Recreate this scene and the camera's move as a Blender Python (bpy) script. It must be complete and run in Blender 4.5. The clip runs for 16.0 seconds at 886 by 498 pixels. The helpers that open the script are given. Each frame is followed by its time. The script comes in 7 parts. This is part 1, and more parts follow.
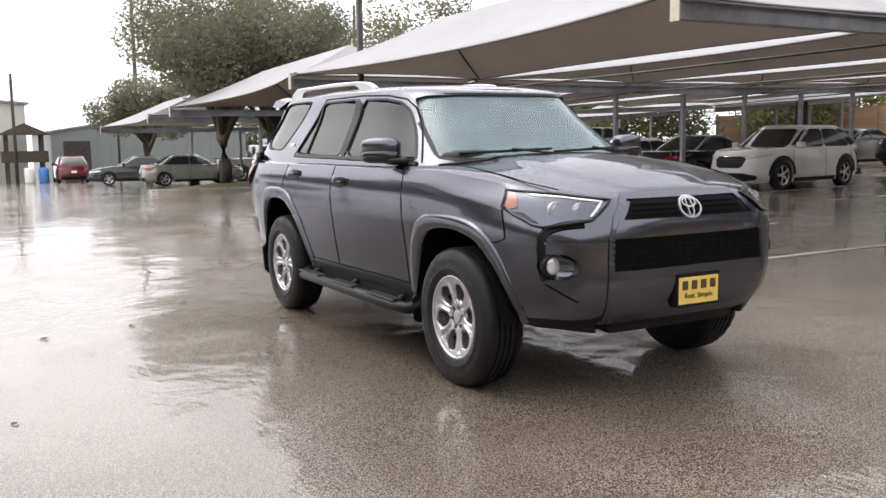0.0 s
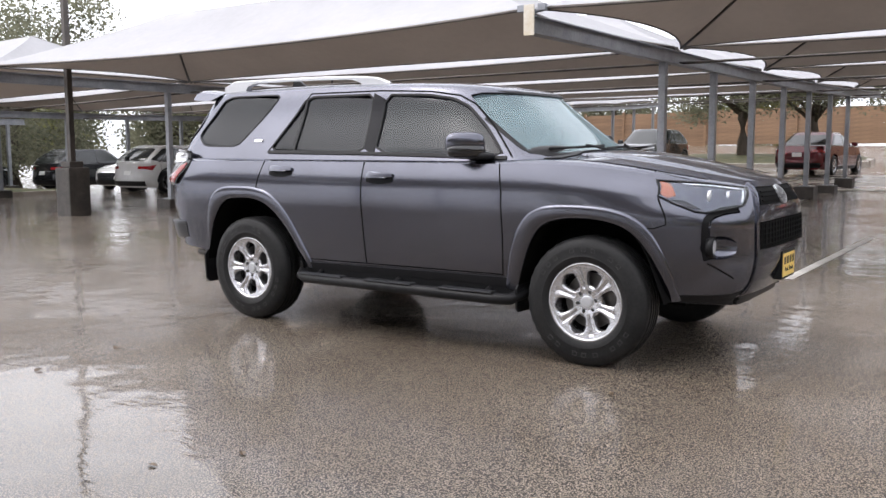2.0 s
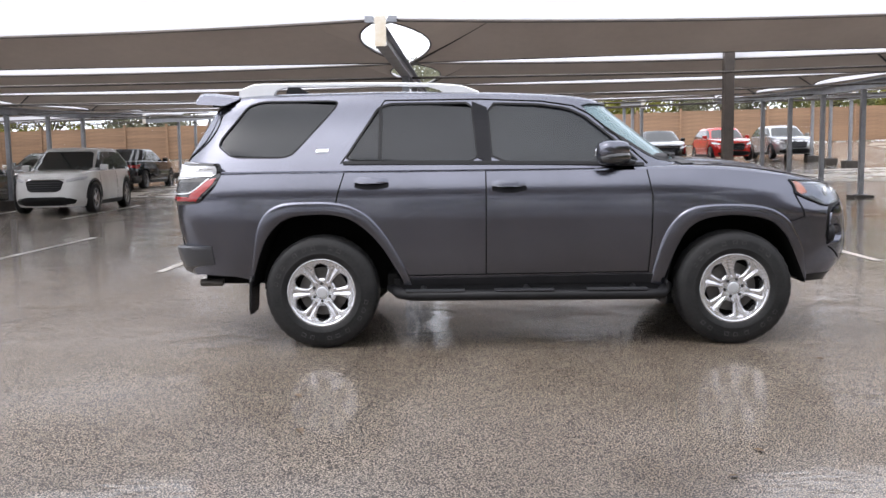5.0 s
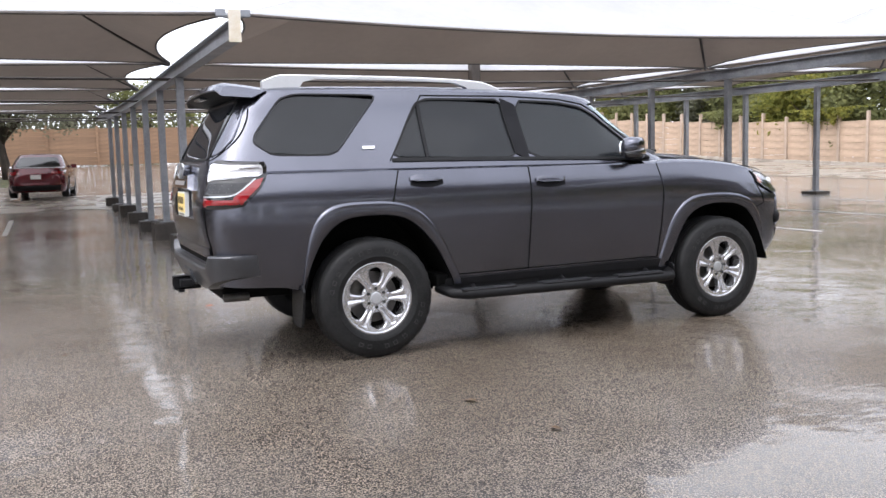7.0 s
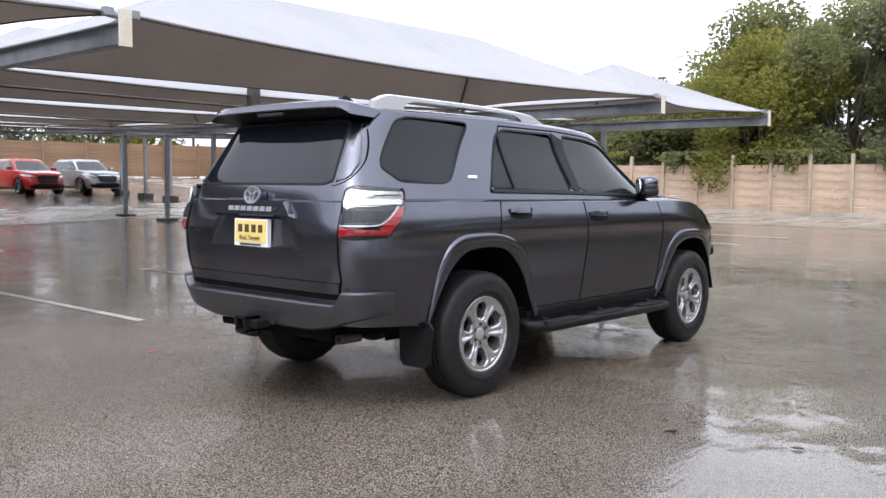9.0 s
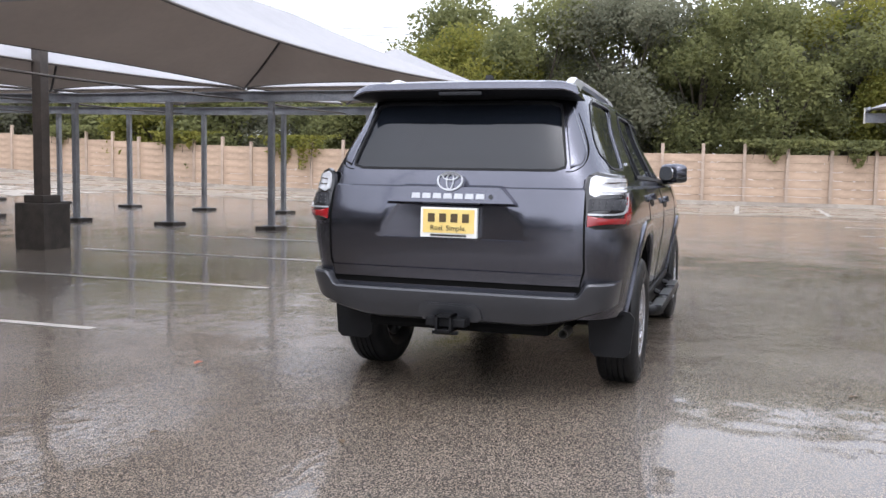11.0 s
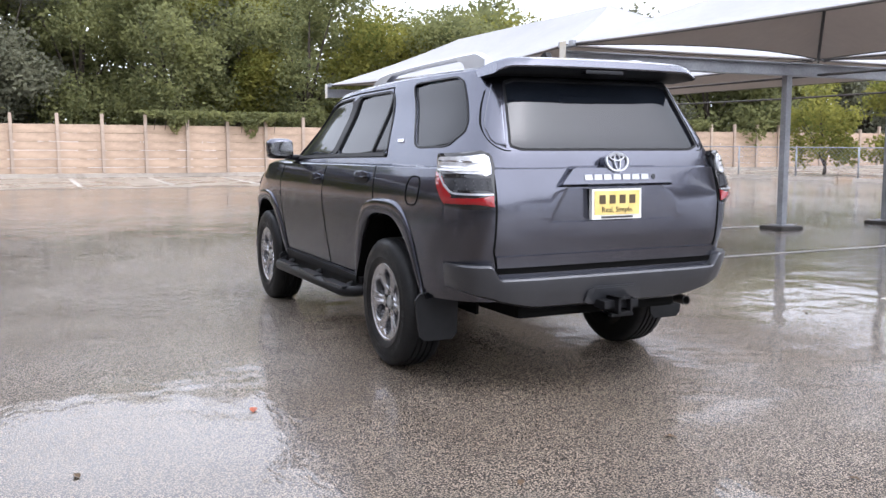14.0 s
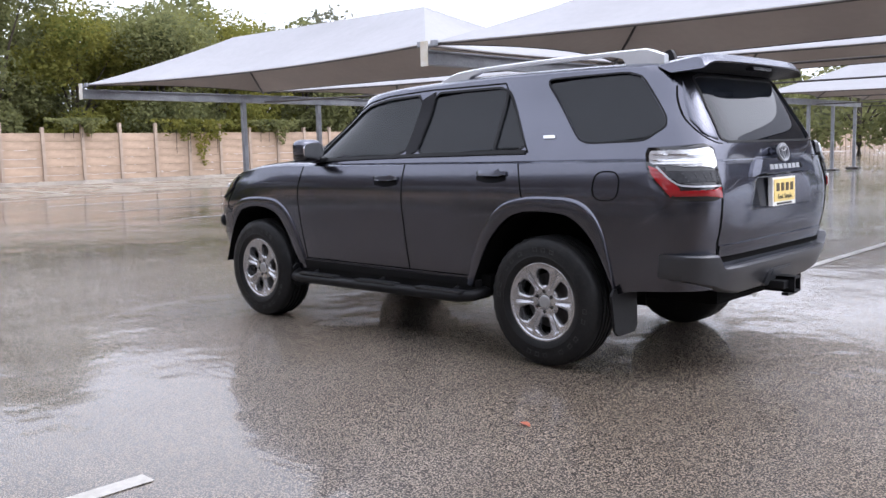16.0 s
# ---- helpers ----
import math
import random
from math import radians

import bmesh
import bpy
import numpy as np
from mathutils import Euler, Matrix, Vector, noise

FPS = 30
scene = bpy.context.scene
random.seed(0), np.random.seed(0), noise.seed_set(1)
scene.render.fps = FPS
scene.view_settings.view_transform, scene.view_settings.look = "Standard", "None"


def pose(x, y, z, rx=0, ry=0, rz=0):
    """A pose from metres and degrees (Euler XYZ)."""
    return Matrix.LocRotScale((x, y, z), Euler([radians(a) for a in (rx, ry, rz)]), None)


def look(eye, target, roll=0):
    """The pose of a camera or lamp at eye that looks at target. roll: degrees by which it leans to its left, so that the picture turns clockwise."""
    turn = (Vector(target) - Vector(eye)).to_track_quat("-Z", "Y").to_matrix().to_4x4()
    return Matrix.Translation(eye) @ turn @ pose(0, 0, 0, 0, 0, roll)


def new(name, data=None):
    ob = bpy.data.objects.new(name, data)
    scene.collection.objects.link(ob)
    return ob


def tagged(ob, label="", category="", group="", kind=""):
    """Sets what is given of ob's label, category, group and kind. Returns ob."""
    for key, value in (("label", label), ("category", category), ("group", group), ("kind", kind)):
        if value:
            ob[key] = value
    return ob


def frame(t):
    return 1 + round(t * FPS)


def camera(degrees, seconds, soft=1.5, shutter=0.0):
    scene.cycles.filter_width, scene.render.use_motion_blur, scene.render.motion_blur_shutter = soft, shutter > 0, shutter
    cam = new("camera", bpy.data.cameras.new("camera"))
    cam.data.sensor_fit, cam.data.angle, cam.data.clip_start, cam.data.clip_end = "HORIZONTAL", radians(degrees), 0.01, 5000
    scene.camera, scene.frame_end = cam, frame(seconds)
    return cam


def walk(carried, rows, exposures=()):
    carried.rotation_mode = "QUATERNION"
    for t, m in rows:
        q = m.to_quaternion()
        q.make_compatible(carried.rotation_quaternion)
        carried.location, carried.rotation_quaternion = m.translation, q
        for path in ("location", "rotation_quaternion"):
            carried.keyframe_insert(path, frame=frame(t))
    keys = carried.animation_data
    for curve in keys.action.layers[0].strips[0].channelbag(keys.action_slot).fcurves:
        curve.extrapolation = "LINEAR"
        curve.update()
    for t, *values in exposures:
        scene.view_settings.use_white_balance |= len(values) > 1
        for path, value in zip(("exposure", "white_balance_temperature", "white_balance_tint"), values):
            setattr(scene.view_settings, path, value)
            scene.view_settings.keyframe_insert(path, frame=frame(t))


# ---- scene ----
cam = camera(52.8, 16.0)
PATH = [
    (0, (5.608, -3.342, 1.355), (3.878, -2.367, 1.116), -0.9),
    (0.5, (5.191, -3.98, 1.304), (3.593, -2.799, 1.078), -0.6),
    (1, (4.736, -4.596, 1.307), (3.289, -3.232, 1.094), -1.0),
    (1.5, (4.201, -5.126, 1.294), (2.903, -3.62, 1.08), -0.6),
    (2, (3.628, -5.631, 1.289), (2.504, -3.992, 1.064), -0.2),
    (2.5, (3.0, -6.042, 1.277), (2.065, -4.287, 1.059), -0.3),
    (3, (2.355, -6.39, 1.28), (1.568, -4.565, 1.057), -0.4),
    (3.5, (1.691, -6.659, 1.275), (1.123, -4.754, 1.055), 0.0),
    (4, (1.007, -6.873, 1.286), (0.614, -4.923, 1.071), 0.1),
    (4.2, (0.726, -6.915, 1.308), (0.391, -4.955, 1.098), -0.2),
    (6.3, (-2.302, -6.652, 1.301), (-1.789, -4.729, 1.103), -1.0),
    (6.5, (-2.611, -6.559, 1.274), (-2.009, -4.662, 1.073), -1.1),
    (7, (-3.311, -6.239, 1.261), (-2.499, -4.423, 1.061), -1.5),
    (7.5, (-3.997, -5.845, 1.263), (-2.964, -4.142, 1.09), -0.6),
    (8, (-4.593, -5.412, 1.255), (-3.42, -3.801, 1.091), -0.2),
    (8.5, (-5.134, -4.87, 1.246), (-3.786, -3.4, 1.087), -0.1),
    (8.7, (-5.338, -4.646, 1.267), (-3.926, -3.237, 1.119), 0.2),
    (10.8, (-6.938, -1.78, 1.303), (-5.073, -1.077, 1.137), 0.9),
    (11, (-6.974, -1.473, 1.26), (-5.083, -0.843, 1.095), 1.0),
    (11.5, (-7.071, -0.719, 1.261), (-5.105, -0.408, 1.072), 0.5),
    (12, (-7.068, 0.017, 1.268), (-5.078, 0.011, 1.071), 0.4),
    (12.5, (-6.979, 0.775, 1.273), (-5.016, 0.443, 1.08), -0.9),
    (13, (-6.81, 1.488, 1.283), (-4.887, 0.984, 1.059), -0.8),
    (13.5, (-6.605, 2.168, 1.29), (-4.728, 1.512, 1.077), -0.3),
    (14, (-6.323, 2.86, 1.291), (-4.526, 2.009, 1.071), -0.1),
    (14.5, (-5.982, 3.483, 1.289), (-4.288, 2.442, 1.074), -0.2),
    (15, (-5.577, 4.069, 1.302), (-3.99, 2.868, 1.104), -0.8),
    (15.5, (-5.074, 4.584, 1.314), (-3.581, 3.269, 1.113), -1.3),
    (16, (-4.515, 5.066, 1.304), (-3.155, 3.618, 1.078), -1.5),
]
walk(cam, [(t, look(eye, target, roll)) for t, eye, target, roll in PATH],
     exposures=((0.0, -0.20, 6880, 14), (1.0, -0.01, 6720, 14), (1.6, -0.06, 6620, 14), (2.5, -0.05, 6550, 13.5), (3.1, 0.10, 6480, 13.5), (4.0, 0.15, 6450, 13.5),
                (7.0, 0.08, 6350, 13.5), (7.5, -0.15, 6300, 13.5), (8.0, -0.28, 6280, 13), (8.5, -0.14, 6250, 13), (11.0, -0.17, 6200, 14.5), (11.5, 0.09, 6100, 15.0), (12.0, 0.10, 6070, 15.0),
                (12.5, 0.10, 6070, 15.0), (13.5, 0.17, 6100, 14.5), (14.5, 0.06, 6060, 15.5), (15.0, -0.15, 6050, 16), (16.0, -0.10, 6070, 16.5)))

# ---- world, sun, exposure ----
SUN_DIR = Vector((-0.48, -0.32, 0.95)).normalized()
world = bpy.data.worlds.new("overcast_sky")
scene.world = world
world.use_nodes = True
wn, wl = world.node_tree.nodes, world.node_tree.links
wn.clear()
sky = wn.new("ShaderNodeTexSky")
sky.sky_type = 'NISHITA'
sky.sun_disc = False
sky.sun_elevation = math.asin(SUN_DIR.z)
sky.sun_rotation = math.atan2(SUN_DIR.x, SUN_DIR.y)
sky.air_density, sky.dust_density, sky.ozone_density = 1.0, 6.0, 1.0
grey = wn.new("ShaderNodeHueSaturation")
grey.inputs["Saturation"].default_value = 0.12
even = wn.new("ShaderNodeMixRGB")
even.inputs["Fac"].default_value = 0.55
even.inputs["Color2"].default_value = (8.7, 9.15, 9.9, 1)
bg = wn.new("ShaderNodeBackground")
bg.inputs["Strength"].default_value = 0.33
wo = wn.new("ShaderNodeOutputWorld")
wl.new(sky.outputs["Color"], grey.inputs["Color"])
wl.new(grey.outputs["Color"], even.inputs["Color1"])
wl.new(even.outputs["Color"], bg.inputs["Color"])
wl.new(bg.outputs["Background"], wo.inputs["Surface"])
sun_data = bpy.data.lights.new("sun", 'SUN')
sun_data.energy, sun_data.angle, sun_data.color = 0.8, radians(110), (1.0, 0.97, 0.92)
sun = new("sun", sun_data)
sun.matrix_world = look(SUN_DIR * 60, (0, 0, 0))
scene.view_settings.exposure = 0.0


# ---- materials ----
def mat(name, color=(0.5, 0.5, 0.5), rough=0.5, metal=0.0, var=0.0, vscale=8.0, bump=0.0, bscale=60.0,
        color2=None, coat=0.0, spec=0.5, rvar=0.0, stretch=(1, 1, 1), detail=6.0):
    """A procedural surface: colour varied at two scales, roughness variation and fine relief."""
    m = bpy.data.materials.new(name)
    m.use_nodes = True
    n, l = m.node_tree.nodes, m.node_tree.links
    b = n["Principled BSDF"]
    b.inputs["Base Color"].default_value = (*color, 1)
    b.inputs["Roughness"].default_value = rough
    b.inputs["Metallic"].default_value = metal
    b.inputs["Coat Weight"].default_value = coat
    b.inputs["Coat Roughness"].default_value = 0.03
    b.inputs["Specular IOR Level"].default_value = spec
    tc = n.new("ShaderNodeTexCoord")
    mp = n.new("ShaderNodeMapping")
    mp.inputs["Scale"].default_value = stretch
    l.new(tc.outputs["Object"], mp.inputs["Vector"])
    if var or color2:
        big, small = n.new("ShaderNodeTexNoise"), n.new("ShaderNodeTexNoise")
        big.inputs["Scale"].default_value, big.inputs["Detail"].default_value = vscale, detail
        small.inputs["Scale"].default_value, small.inputs["Detail"].default_value = vscale * 9, 4
        add = n.new("ShaderNodeMath")
        add.operation = 'MULTIPLY_ADD'
        add.inputs[1].default_value = 0.35
        half = n.new("ShaderNodeMath")
        half.operation = 'MULTIPLY'
        half.inputs[1].default_value = 0.65
        rnd = n.new("ShaderNodeObjectInfo")
        jit = n.new("ShaderNodeMath")
        jit.operation = 'MULTIPLY_ADD'
        jit.inputs[1].default_value, jit.inputs[2].default_value = 0.10, -0.05
        summ = n.new("ShaderNodeMath")
        summ.operation = 'ADD'
        l.new(mp.outputs["Vector"], big.inputs["Vector"])
        l.new(mp.outputs["Vector"], small.inputs["Vector"])
        l.new(big.outputs["Fac"], half.inputs[0])
        l.new(small.outputs["Fac"], add.inputs[0])
        l.new(half.outputs[0], add.inputs[2])
        l.new(rnd.outputs["Random"], jit.inputs[0])
        l.new(add.outputs[0], summ.inputs[0])
        l.new(jit.outputs[0], summ.inputs[1])
        ramp = n.new("ShaderNodeValToRGB")
        c2 = color2 if color2 else tuple(min(1, c * (1 + var)) for c in color)
        c1 = color if color2 else tuple(c * (1 - var) for c in color)
        ramp.color_ramp.elements[0].position, ramp.color_ramp.elements[1].position = 0.36, 0.66
        ramp.color_ramp.elements[0].color, ramp.color_ramp.elements[1].color = (*c1, 1), (*c2, 1)
        l.new(summ.outputs[0], ramp.inputs["Fac"])
        l.new(ramp.outputs["Color"], b.inputs["Base Color"])
        if rvar:
            mr = n.new("ShaderNodeMapRange")
            mr.inputs["From Min"].default_value, mr.inputs["From Max"].default_value = 0.35, 0.65
            mr.inputs["To Min"].default_value, mr.inputs["To Max"].default_value = max(0.02, rough - rvar), min(1, rough + rvar)
            l.new(big.outputs["Fac"], mr.inputs["Value"])
            l.new(mr.outputs["Result"], b.inputs["Roughness"])
    if bump:
        bn = n.new("ShaderNodeTexNoise")
        bn.inputs["Scale"].default_value, bn.inputs["Detail"].default_value = bscale, 5
        bp = n.new("ShaderNodeBump")
        bp.inputs["Strength"].default_value, bp.inputs["Distance"].default_value = bump, 0.01
        l.new(mp.outputs["Vector"], bn.inputs["Vector"])
        l.new(bn.outputs["Fac"], bp.inputs["Height"])
        l.new(bp.outputs["Normal"], b.inputs["Normal"])
    return m


def glass(name, tint, gloss_rough=0.02, ior=1.55):
    """A tinted pane: light passes through, tinted; the surface mirrors more at flat angles."""
    m = bpy.data.materials.new(name)
    m.use_nodes = True
    n, l = m.node_tree.nodes, m.node_tree.links
    n.clear()
    t, g, f, mx, o = (n.new("ShaderNodeBsdfTransparent"), n.new("ShaderNodeBsdfGlossy"), n.new("ShaderNodeLayerWeight"),
                      n.new("ShaderNodeMixShader"), n.new("ShaderNodeOutputMaterial"))
    power, gloss = n.new("ShaderNodeMath"), n.new("ShaderNodeMapRange")
    power.operation = 'POWER'
    power.inputs[1].default_value = 5.0
    f.inputs["Blend"].default_value = 0.5
    gloss.inputs["To Min"].default_value = ((ior - 1) / (ior + 1)) ** 2
    t.inputs["Color"].default_value = (*tint, 1)
    g.inputs["Roughness"].default_value = gloss_rough
    l.new(f.outputs["Facing"], power.inputs[0])
    l.new(power.outputs[0], gloss.inputs["Value"])
    l.new(gloss.outputs["Result"], mx.inputs["Fac"])
    l.new(t.outputs["BSDF"], mx.inputs[1])
    l.new(g.outputs["BSDF"], mx.inputs[2])
    l.new(mx.outputs["Shader"], o.inputs["Surface"])
    return m


def wet_sheen_glass(name, tint, film, scatter=(0.62, 0.80, 0.80), ior=1.55):
    """A rainy pane: a diffuse film for scattering drops and painted-in sky reflection."""
    m = glass(name, tint, ior=ior)
    n, l = m.node_tree.nodes, m.node_tree.links
    out = n["Material Output"]
    src = out.inputs["Surface"].links[0].from_socket
    d, mx, tc, no, mr = (n.new("ShaderNodeBsdfDiffuse"), n.new("ShaderNodeMixShader"), n.new("ShaderNodeTexCoord"), n.new("ShaderNodeTexNoise"), n.new("ShaderNodeMapRange"))
    d.inputs["Color"].default_value = (*scatter, 1)
    no.inputs["Scale"].default_value, no.inputs["Detail"].default_value = 7, 3
    mr.inputs["From Min"].default_value, mr.inputs["From Max"].default_value = 0.35, 0.65
    mr.inputs["To Min"].default_value, mr.inputs["To Max"].default_value = film * .85, film * 1.15
    l.new(tc.outputs["Object"], no.inputs["Vector"])
    l.new(no.outputs["Fac"], mr.inputs["Value"])
    l.new(mr.outputs["Result"], mx.inputs["Fac"])
    l.new(src, mx.inputs[1])
    l.new(d.outputs["BSDF"], mx.inputs[2])
    l.new(mx.outputs["Shader"], out.inputs["Surface"])
    return m


def car_paint(name, color, flake=0.5, wet=True, metal=0.55):
    """Metallic clear-coated paint, with rain beads in the relief where wet."""
    m = bpy.data.materials.new(name)
    m.use_nodes = True
    n, l = m.node_tree.nodes, m.node_tree.links
    b = n["Principled BSDF"]
    b.inputs["Metallic"].default_value = metal
    b.inputs["Roughness"].default_value = 0.23
    b.inputs["Specular Tint"].default_value = (0.38, 0.40, 0.46, 1)
    b.inputs["Coat Weight"].default_value = 0.9
    b.inputs["Coat IOR"].default_value = 1.5
    b.inputs["Coat Roughness"].default_value = 0.05
    tc = n.new("ShaderNodeTexCoord")
    fl = n.new("ShaderNodeTexNoise")
    fl.inputs["Scale"].default_value = 900
    dirt = n.new("ShaderNodeTexNoise")
    dirt.inputs["Scale"].default_value, dirt.inputs["Detail"].default_value = 2.3, 8
    mix = n.new("ShaderNodeMath")
    mix.operation = 'MULTIPLY_ADD'
    mix.inputs[1].default_value = flake
    ramp = n.new("ShaderNodeValToRGB")
    ramp.color_ramp.elements[0].position, ramp.color_ramp.elements[1].position = 0.35, 1.05
    ramp.color_ramp.elements[0].color = (*(c * 0.86 for c in color), 1)
    ramp.color_ramp.elements[1].color = (*(c * 1.18 for c in color), 1)
    l.new(tc.outputs["Object"], fl.inputs["Vector"])
    l.new(tc.outputs["Object"], dirt.inputs["Vector"])
    l.new(fl.outputs["Fac"], mix.inputs[0])
    l.new(dirt.outputs["Fac"], mix.inputs[2])
    l.new(mix.outputs[0], ramp.inputs["Fac"])
    l.new(ramp.outputs["Color"], b.inputs["Base Color"])
    if wet:
        vo = n.new("ShaderNodeTexVoronoi")
        vo.inputs["Scale"].default_value = 95
        mr = n.new("ShaderNodeMapRange")
        mr.inputs["From Min"].default_value, mr.inputs["From Max"].default_value = 0.0, 0.38
        mr.inputs["To Min"].default_value, mr.inputs["To Max"].default_value = 1.0, 0.0
        geo = n.new("ShaderNodeNewGeometry")
        up = n.new("ShaderNodeSeparateXYZ")
        upr = n.new("ShaderNodeMapRange")
        upr.inputs["From Min"].default_value, upr.inputs["From Max"].default_value = 0.25, 0.85
        upr.inputs["To Min"].default_value, upr.inputs["To Max"].default_value = 0.05, 0.34
        bp = n.new("ShaderNodeBump")
        bp.inputs["Distance"].default_value = 0.004
        l.new(tc.outputs["Object"], vo.inputs["Vector"])
        l.new(vo.outputs["Distance"], mr.inputs["Value"])
        l.new(geo.outputs["Normal"], up.inputs[0])
        l.new(up.outputs["Z"], upr.inputs["Value"])
        l.new(upr.outputs["Result"], bp.inputs["Strength"])
        l.new(mr.outputs["Result"], bp.inputs["Height"])
        l.new(bp.outputs["Normal"], b.inputs["Coat Normal"])
        l.new(bp.outputs["Normal"], b.inputs["Normal"])
    return m


def leaf_mat(name, c1, c2):
    m = bpy.data.materials.new(name)
    m.use_nodes = True
    n, l = m.node_tree.nodes, m.node_tree.links
    b = n["Principled BSDF"]
    b.inputs["Roughness"].default_value = 0.75
    b.inputs["Specular IOR Level"].default_value = 0.15
    geo = n.new("ShaderNodeNewGeometry")
    tc = n.new("ShaderNodeTexCoord")
    no = n.new("ShaderNodeTexNoise")
    no.inputs["Scale"].default_value = 0.7
    av = n.new("ShaderNodeMath")
    av.operation = 'MULTIPLY_ADD'
    av.inputs[1].default_value = 0.55
    sb = n.new("ShaderNodeMath")
    sb.operation = 'MULTIPLY_ADD'
    sb.inputs[1].default_value, sb.inputs[2].default_value = 1.3, -0.42
    ramp = n.new("ShaderNodeValToRGB")
    ramp.color_ramp.elements[0].color, ramp.color_ramp.elements[1].color = (*c1, 1), (*c2, 1)
    l.new(tc.outputs["Object"], no.inputs["Vector"])
    l.new(no.outputs["Fac"], sb.inputs[0])
    l.new(geo.outputs["Random Per Island"], av.inputs[0])
    l.new(sb.outputs[0], av.inputs[2])
    l.new(av.outputs[0], ramp.inputs["Fac"])
    l.new(ramp.outputs["Color"], b.inputs["Base Color"])
    tr = n.new("ShaderNodeBsdfTranslucent")
    mx = n.new("ShaderNodeMixShader")
    mx.inputs["Fac"].default_value = 0.58
    l.new(ramp.outputs["Color"], tr.inputs["Color"])
    l.new(b.outputs["BSDF"], mx.inputs[1])
    l.new(tr.outputs["BSDF"], mx.inputs[2])
    l.new(mx.outputs["Shader"], n["Material Output"].inputs["Surface"])
    return m


def asphalt_mat(name):
    """Worn, rain-soaked asphalt: pale aggregate, a wet film with smooth puddles and drier rough patches."""
    m = bpy.data.materials.new(name)
    m.use_nodes = True
    n, l = m.node_tree.nodes, m.node_tree.links
    b = n["Principled BSDF"]
    tc = n.new("ShaderNodeTexCoord")

    def noise_tex(scale, detail=5, rough=0.55):
        t = n.new("ShaderNodeTexNoise")
        t.inputs["Scale"].default_value, t.inputs["Detail"].default_value, t.inputs["Roughness"].default_value = scale, detail, rough
        l.new(tc.outputs["Object"], t.inputs["Vector"])
        return t.outputs["Fac"]

    def rng(src, a, bb, c, d):
        r = n.new("ShaderNodeMapRange")
        for k, v in zip(("From Min", "From Max", "To Min", "To Max"), (a, bb, c, d)):
            r.inputs[k].default_value = v
        l.new(src, r.inputs["Value"])
        return r.outputs["Result"]

    def math2(op, a, bb):
        k = n.new("ShaderNodeMath")
        k.operation = op
        for i, v in enumerate((a, bb)):
            if isinstance(v, (int, float)):
                k.inputs[i].default_value = v
            else:
                l.new(v, k.inputs[i])
        return k.outputs[0]

    vo = n.new("ShaderNodeTexVoronoi")
    vo.inputs["Scale"].default_value = 125
    l.new(tc.outputs["Object"], vo.inputs["Vector"])
    stones = rng(vo.outputs["Distance"], 0.1, 0.75, 1.0, 0.0)
    fine = noise_tex(105, 3)
    large = noise_tex(0.22, 6, 0.6)
    mid = noise_tex(1.1, 5)
    puddle = rng(math2('ADD', math2('MULTIPLY', large, 0.75), math2('MULTIPLY', mid, 0.25)), 0.45, 0.59, 0.0, 1.0)
    grain = math2('ADD', math2('MULTIPLY', stones, 0.6), math2('MULTIPLY', fine, 0.4))
    ramp = n.new("ShaderNodeValToRGB")
    e = ramp.color_ramp.elements
    e[0].position, e[0].color = 0.38, (0.038, 0.032, 0.026, 1)
    e[1].position, e[1].color = 0.63, (0.50, 0.422, 0.343, 1)
    l.new(grain, ramp.inputs["Fac"])
    stain = n.new("ShaderNodeMixRGB")
    stain.blend_type = 'MULTIPLY'
    l.new(rng(noise_tex(0.6, 7, 0.65), 0.4, 0.65, 0.0, 0.55), stain.inputs["Fac"])
    l.new(ramp.outputs["Color"], stain.inputs["Color1"])
    stain.inputs["Color2"].default_value = (0.62, 0.57, 0.52, 1)
    soaked = n.new("ShaderNodeMixRGB")
    soaked.blend_type = 'MULTIPLY'
    l.new(rng(puddle, 0, 1, 0.0, 0.5), soaked.inputs["Fac"])
    l.new(stain.outputs["Color"], soaked.inputs["Color1"])
    soaked.inputs["Color2"].default_value = (0.62, 0.56, 0.48, 1)
    l.new(soaked.outputs["Color"], b.inputs["Base Color"])
    b.inputs["Roughness"].default_value = 0.45
    b.inputs["Specular IOR Level"].default_value = 0.25
    b.inputs["Coat IOR"].default_value = 1.42
    b.inputs["Coat Weight"].default_value = 1.0
    # water lies between the stones: the film's surface is the higher of grain and water level
    level = rng(puddle, 0, 1, 0.46, 0.62)
    surface = math2('MAXIMUM', grain, level)
    dry = rng(math2('SUBTRACT', grain, level), 0.0, 0.10, 0.0, 1.0)
    l.new(rng(dry, 0, 1, 0.04, 0.18), b.inputs["Coat Roughness"])
    swell = n.new("ShaderNodeBump")
    swell.inputs["Distance"].default_value, swell.inputs["Strength"].default_value = 0.05, 0.42
    l.new(noise_tex(0.8, 3), swell.inputs["Height"])
    bp = n.new("ShaderNodeBump")
    bp.inputs["Distance"].default_value, bp.inputs["Strength"].default_value = 0.008, 0.7
    l.new(grain, bp.inputs["Height"])
    l.new(swell.outputs["Normal"], bp.inputs["Normal"])
    l.new(bp.outputs["Normal"], b.inputs["Normal"])
    film = n.new("ShaderNodeBump")
    film.inputs["Distance"].default_value, film.inputs["Strength"].default_value = 0.006, 0.48
    l.new(surface, film.inputs["Height"])
    l.new(swell.outputs["Normal"], film.inputs["Normal"])
    flow = n.new("ShaderNodeMapping")
    flow.inputs["Scale"].default_value = (9, 26, 9)
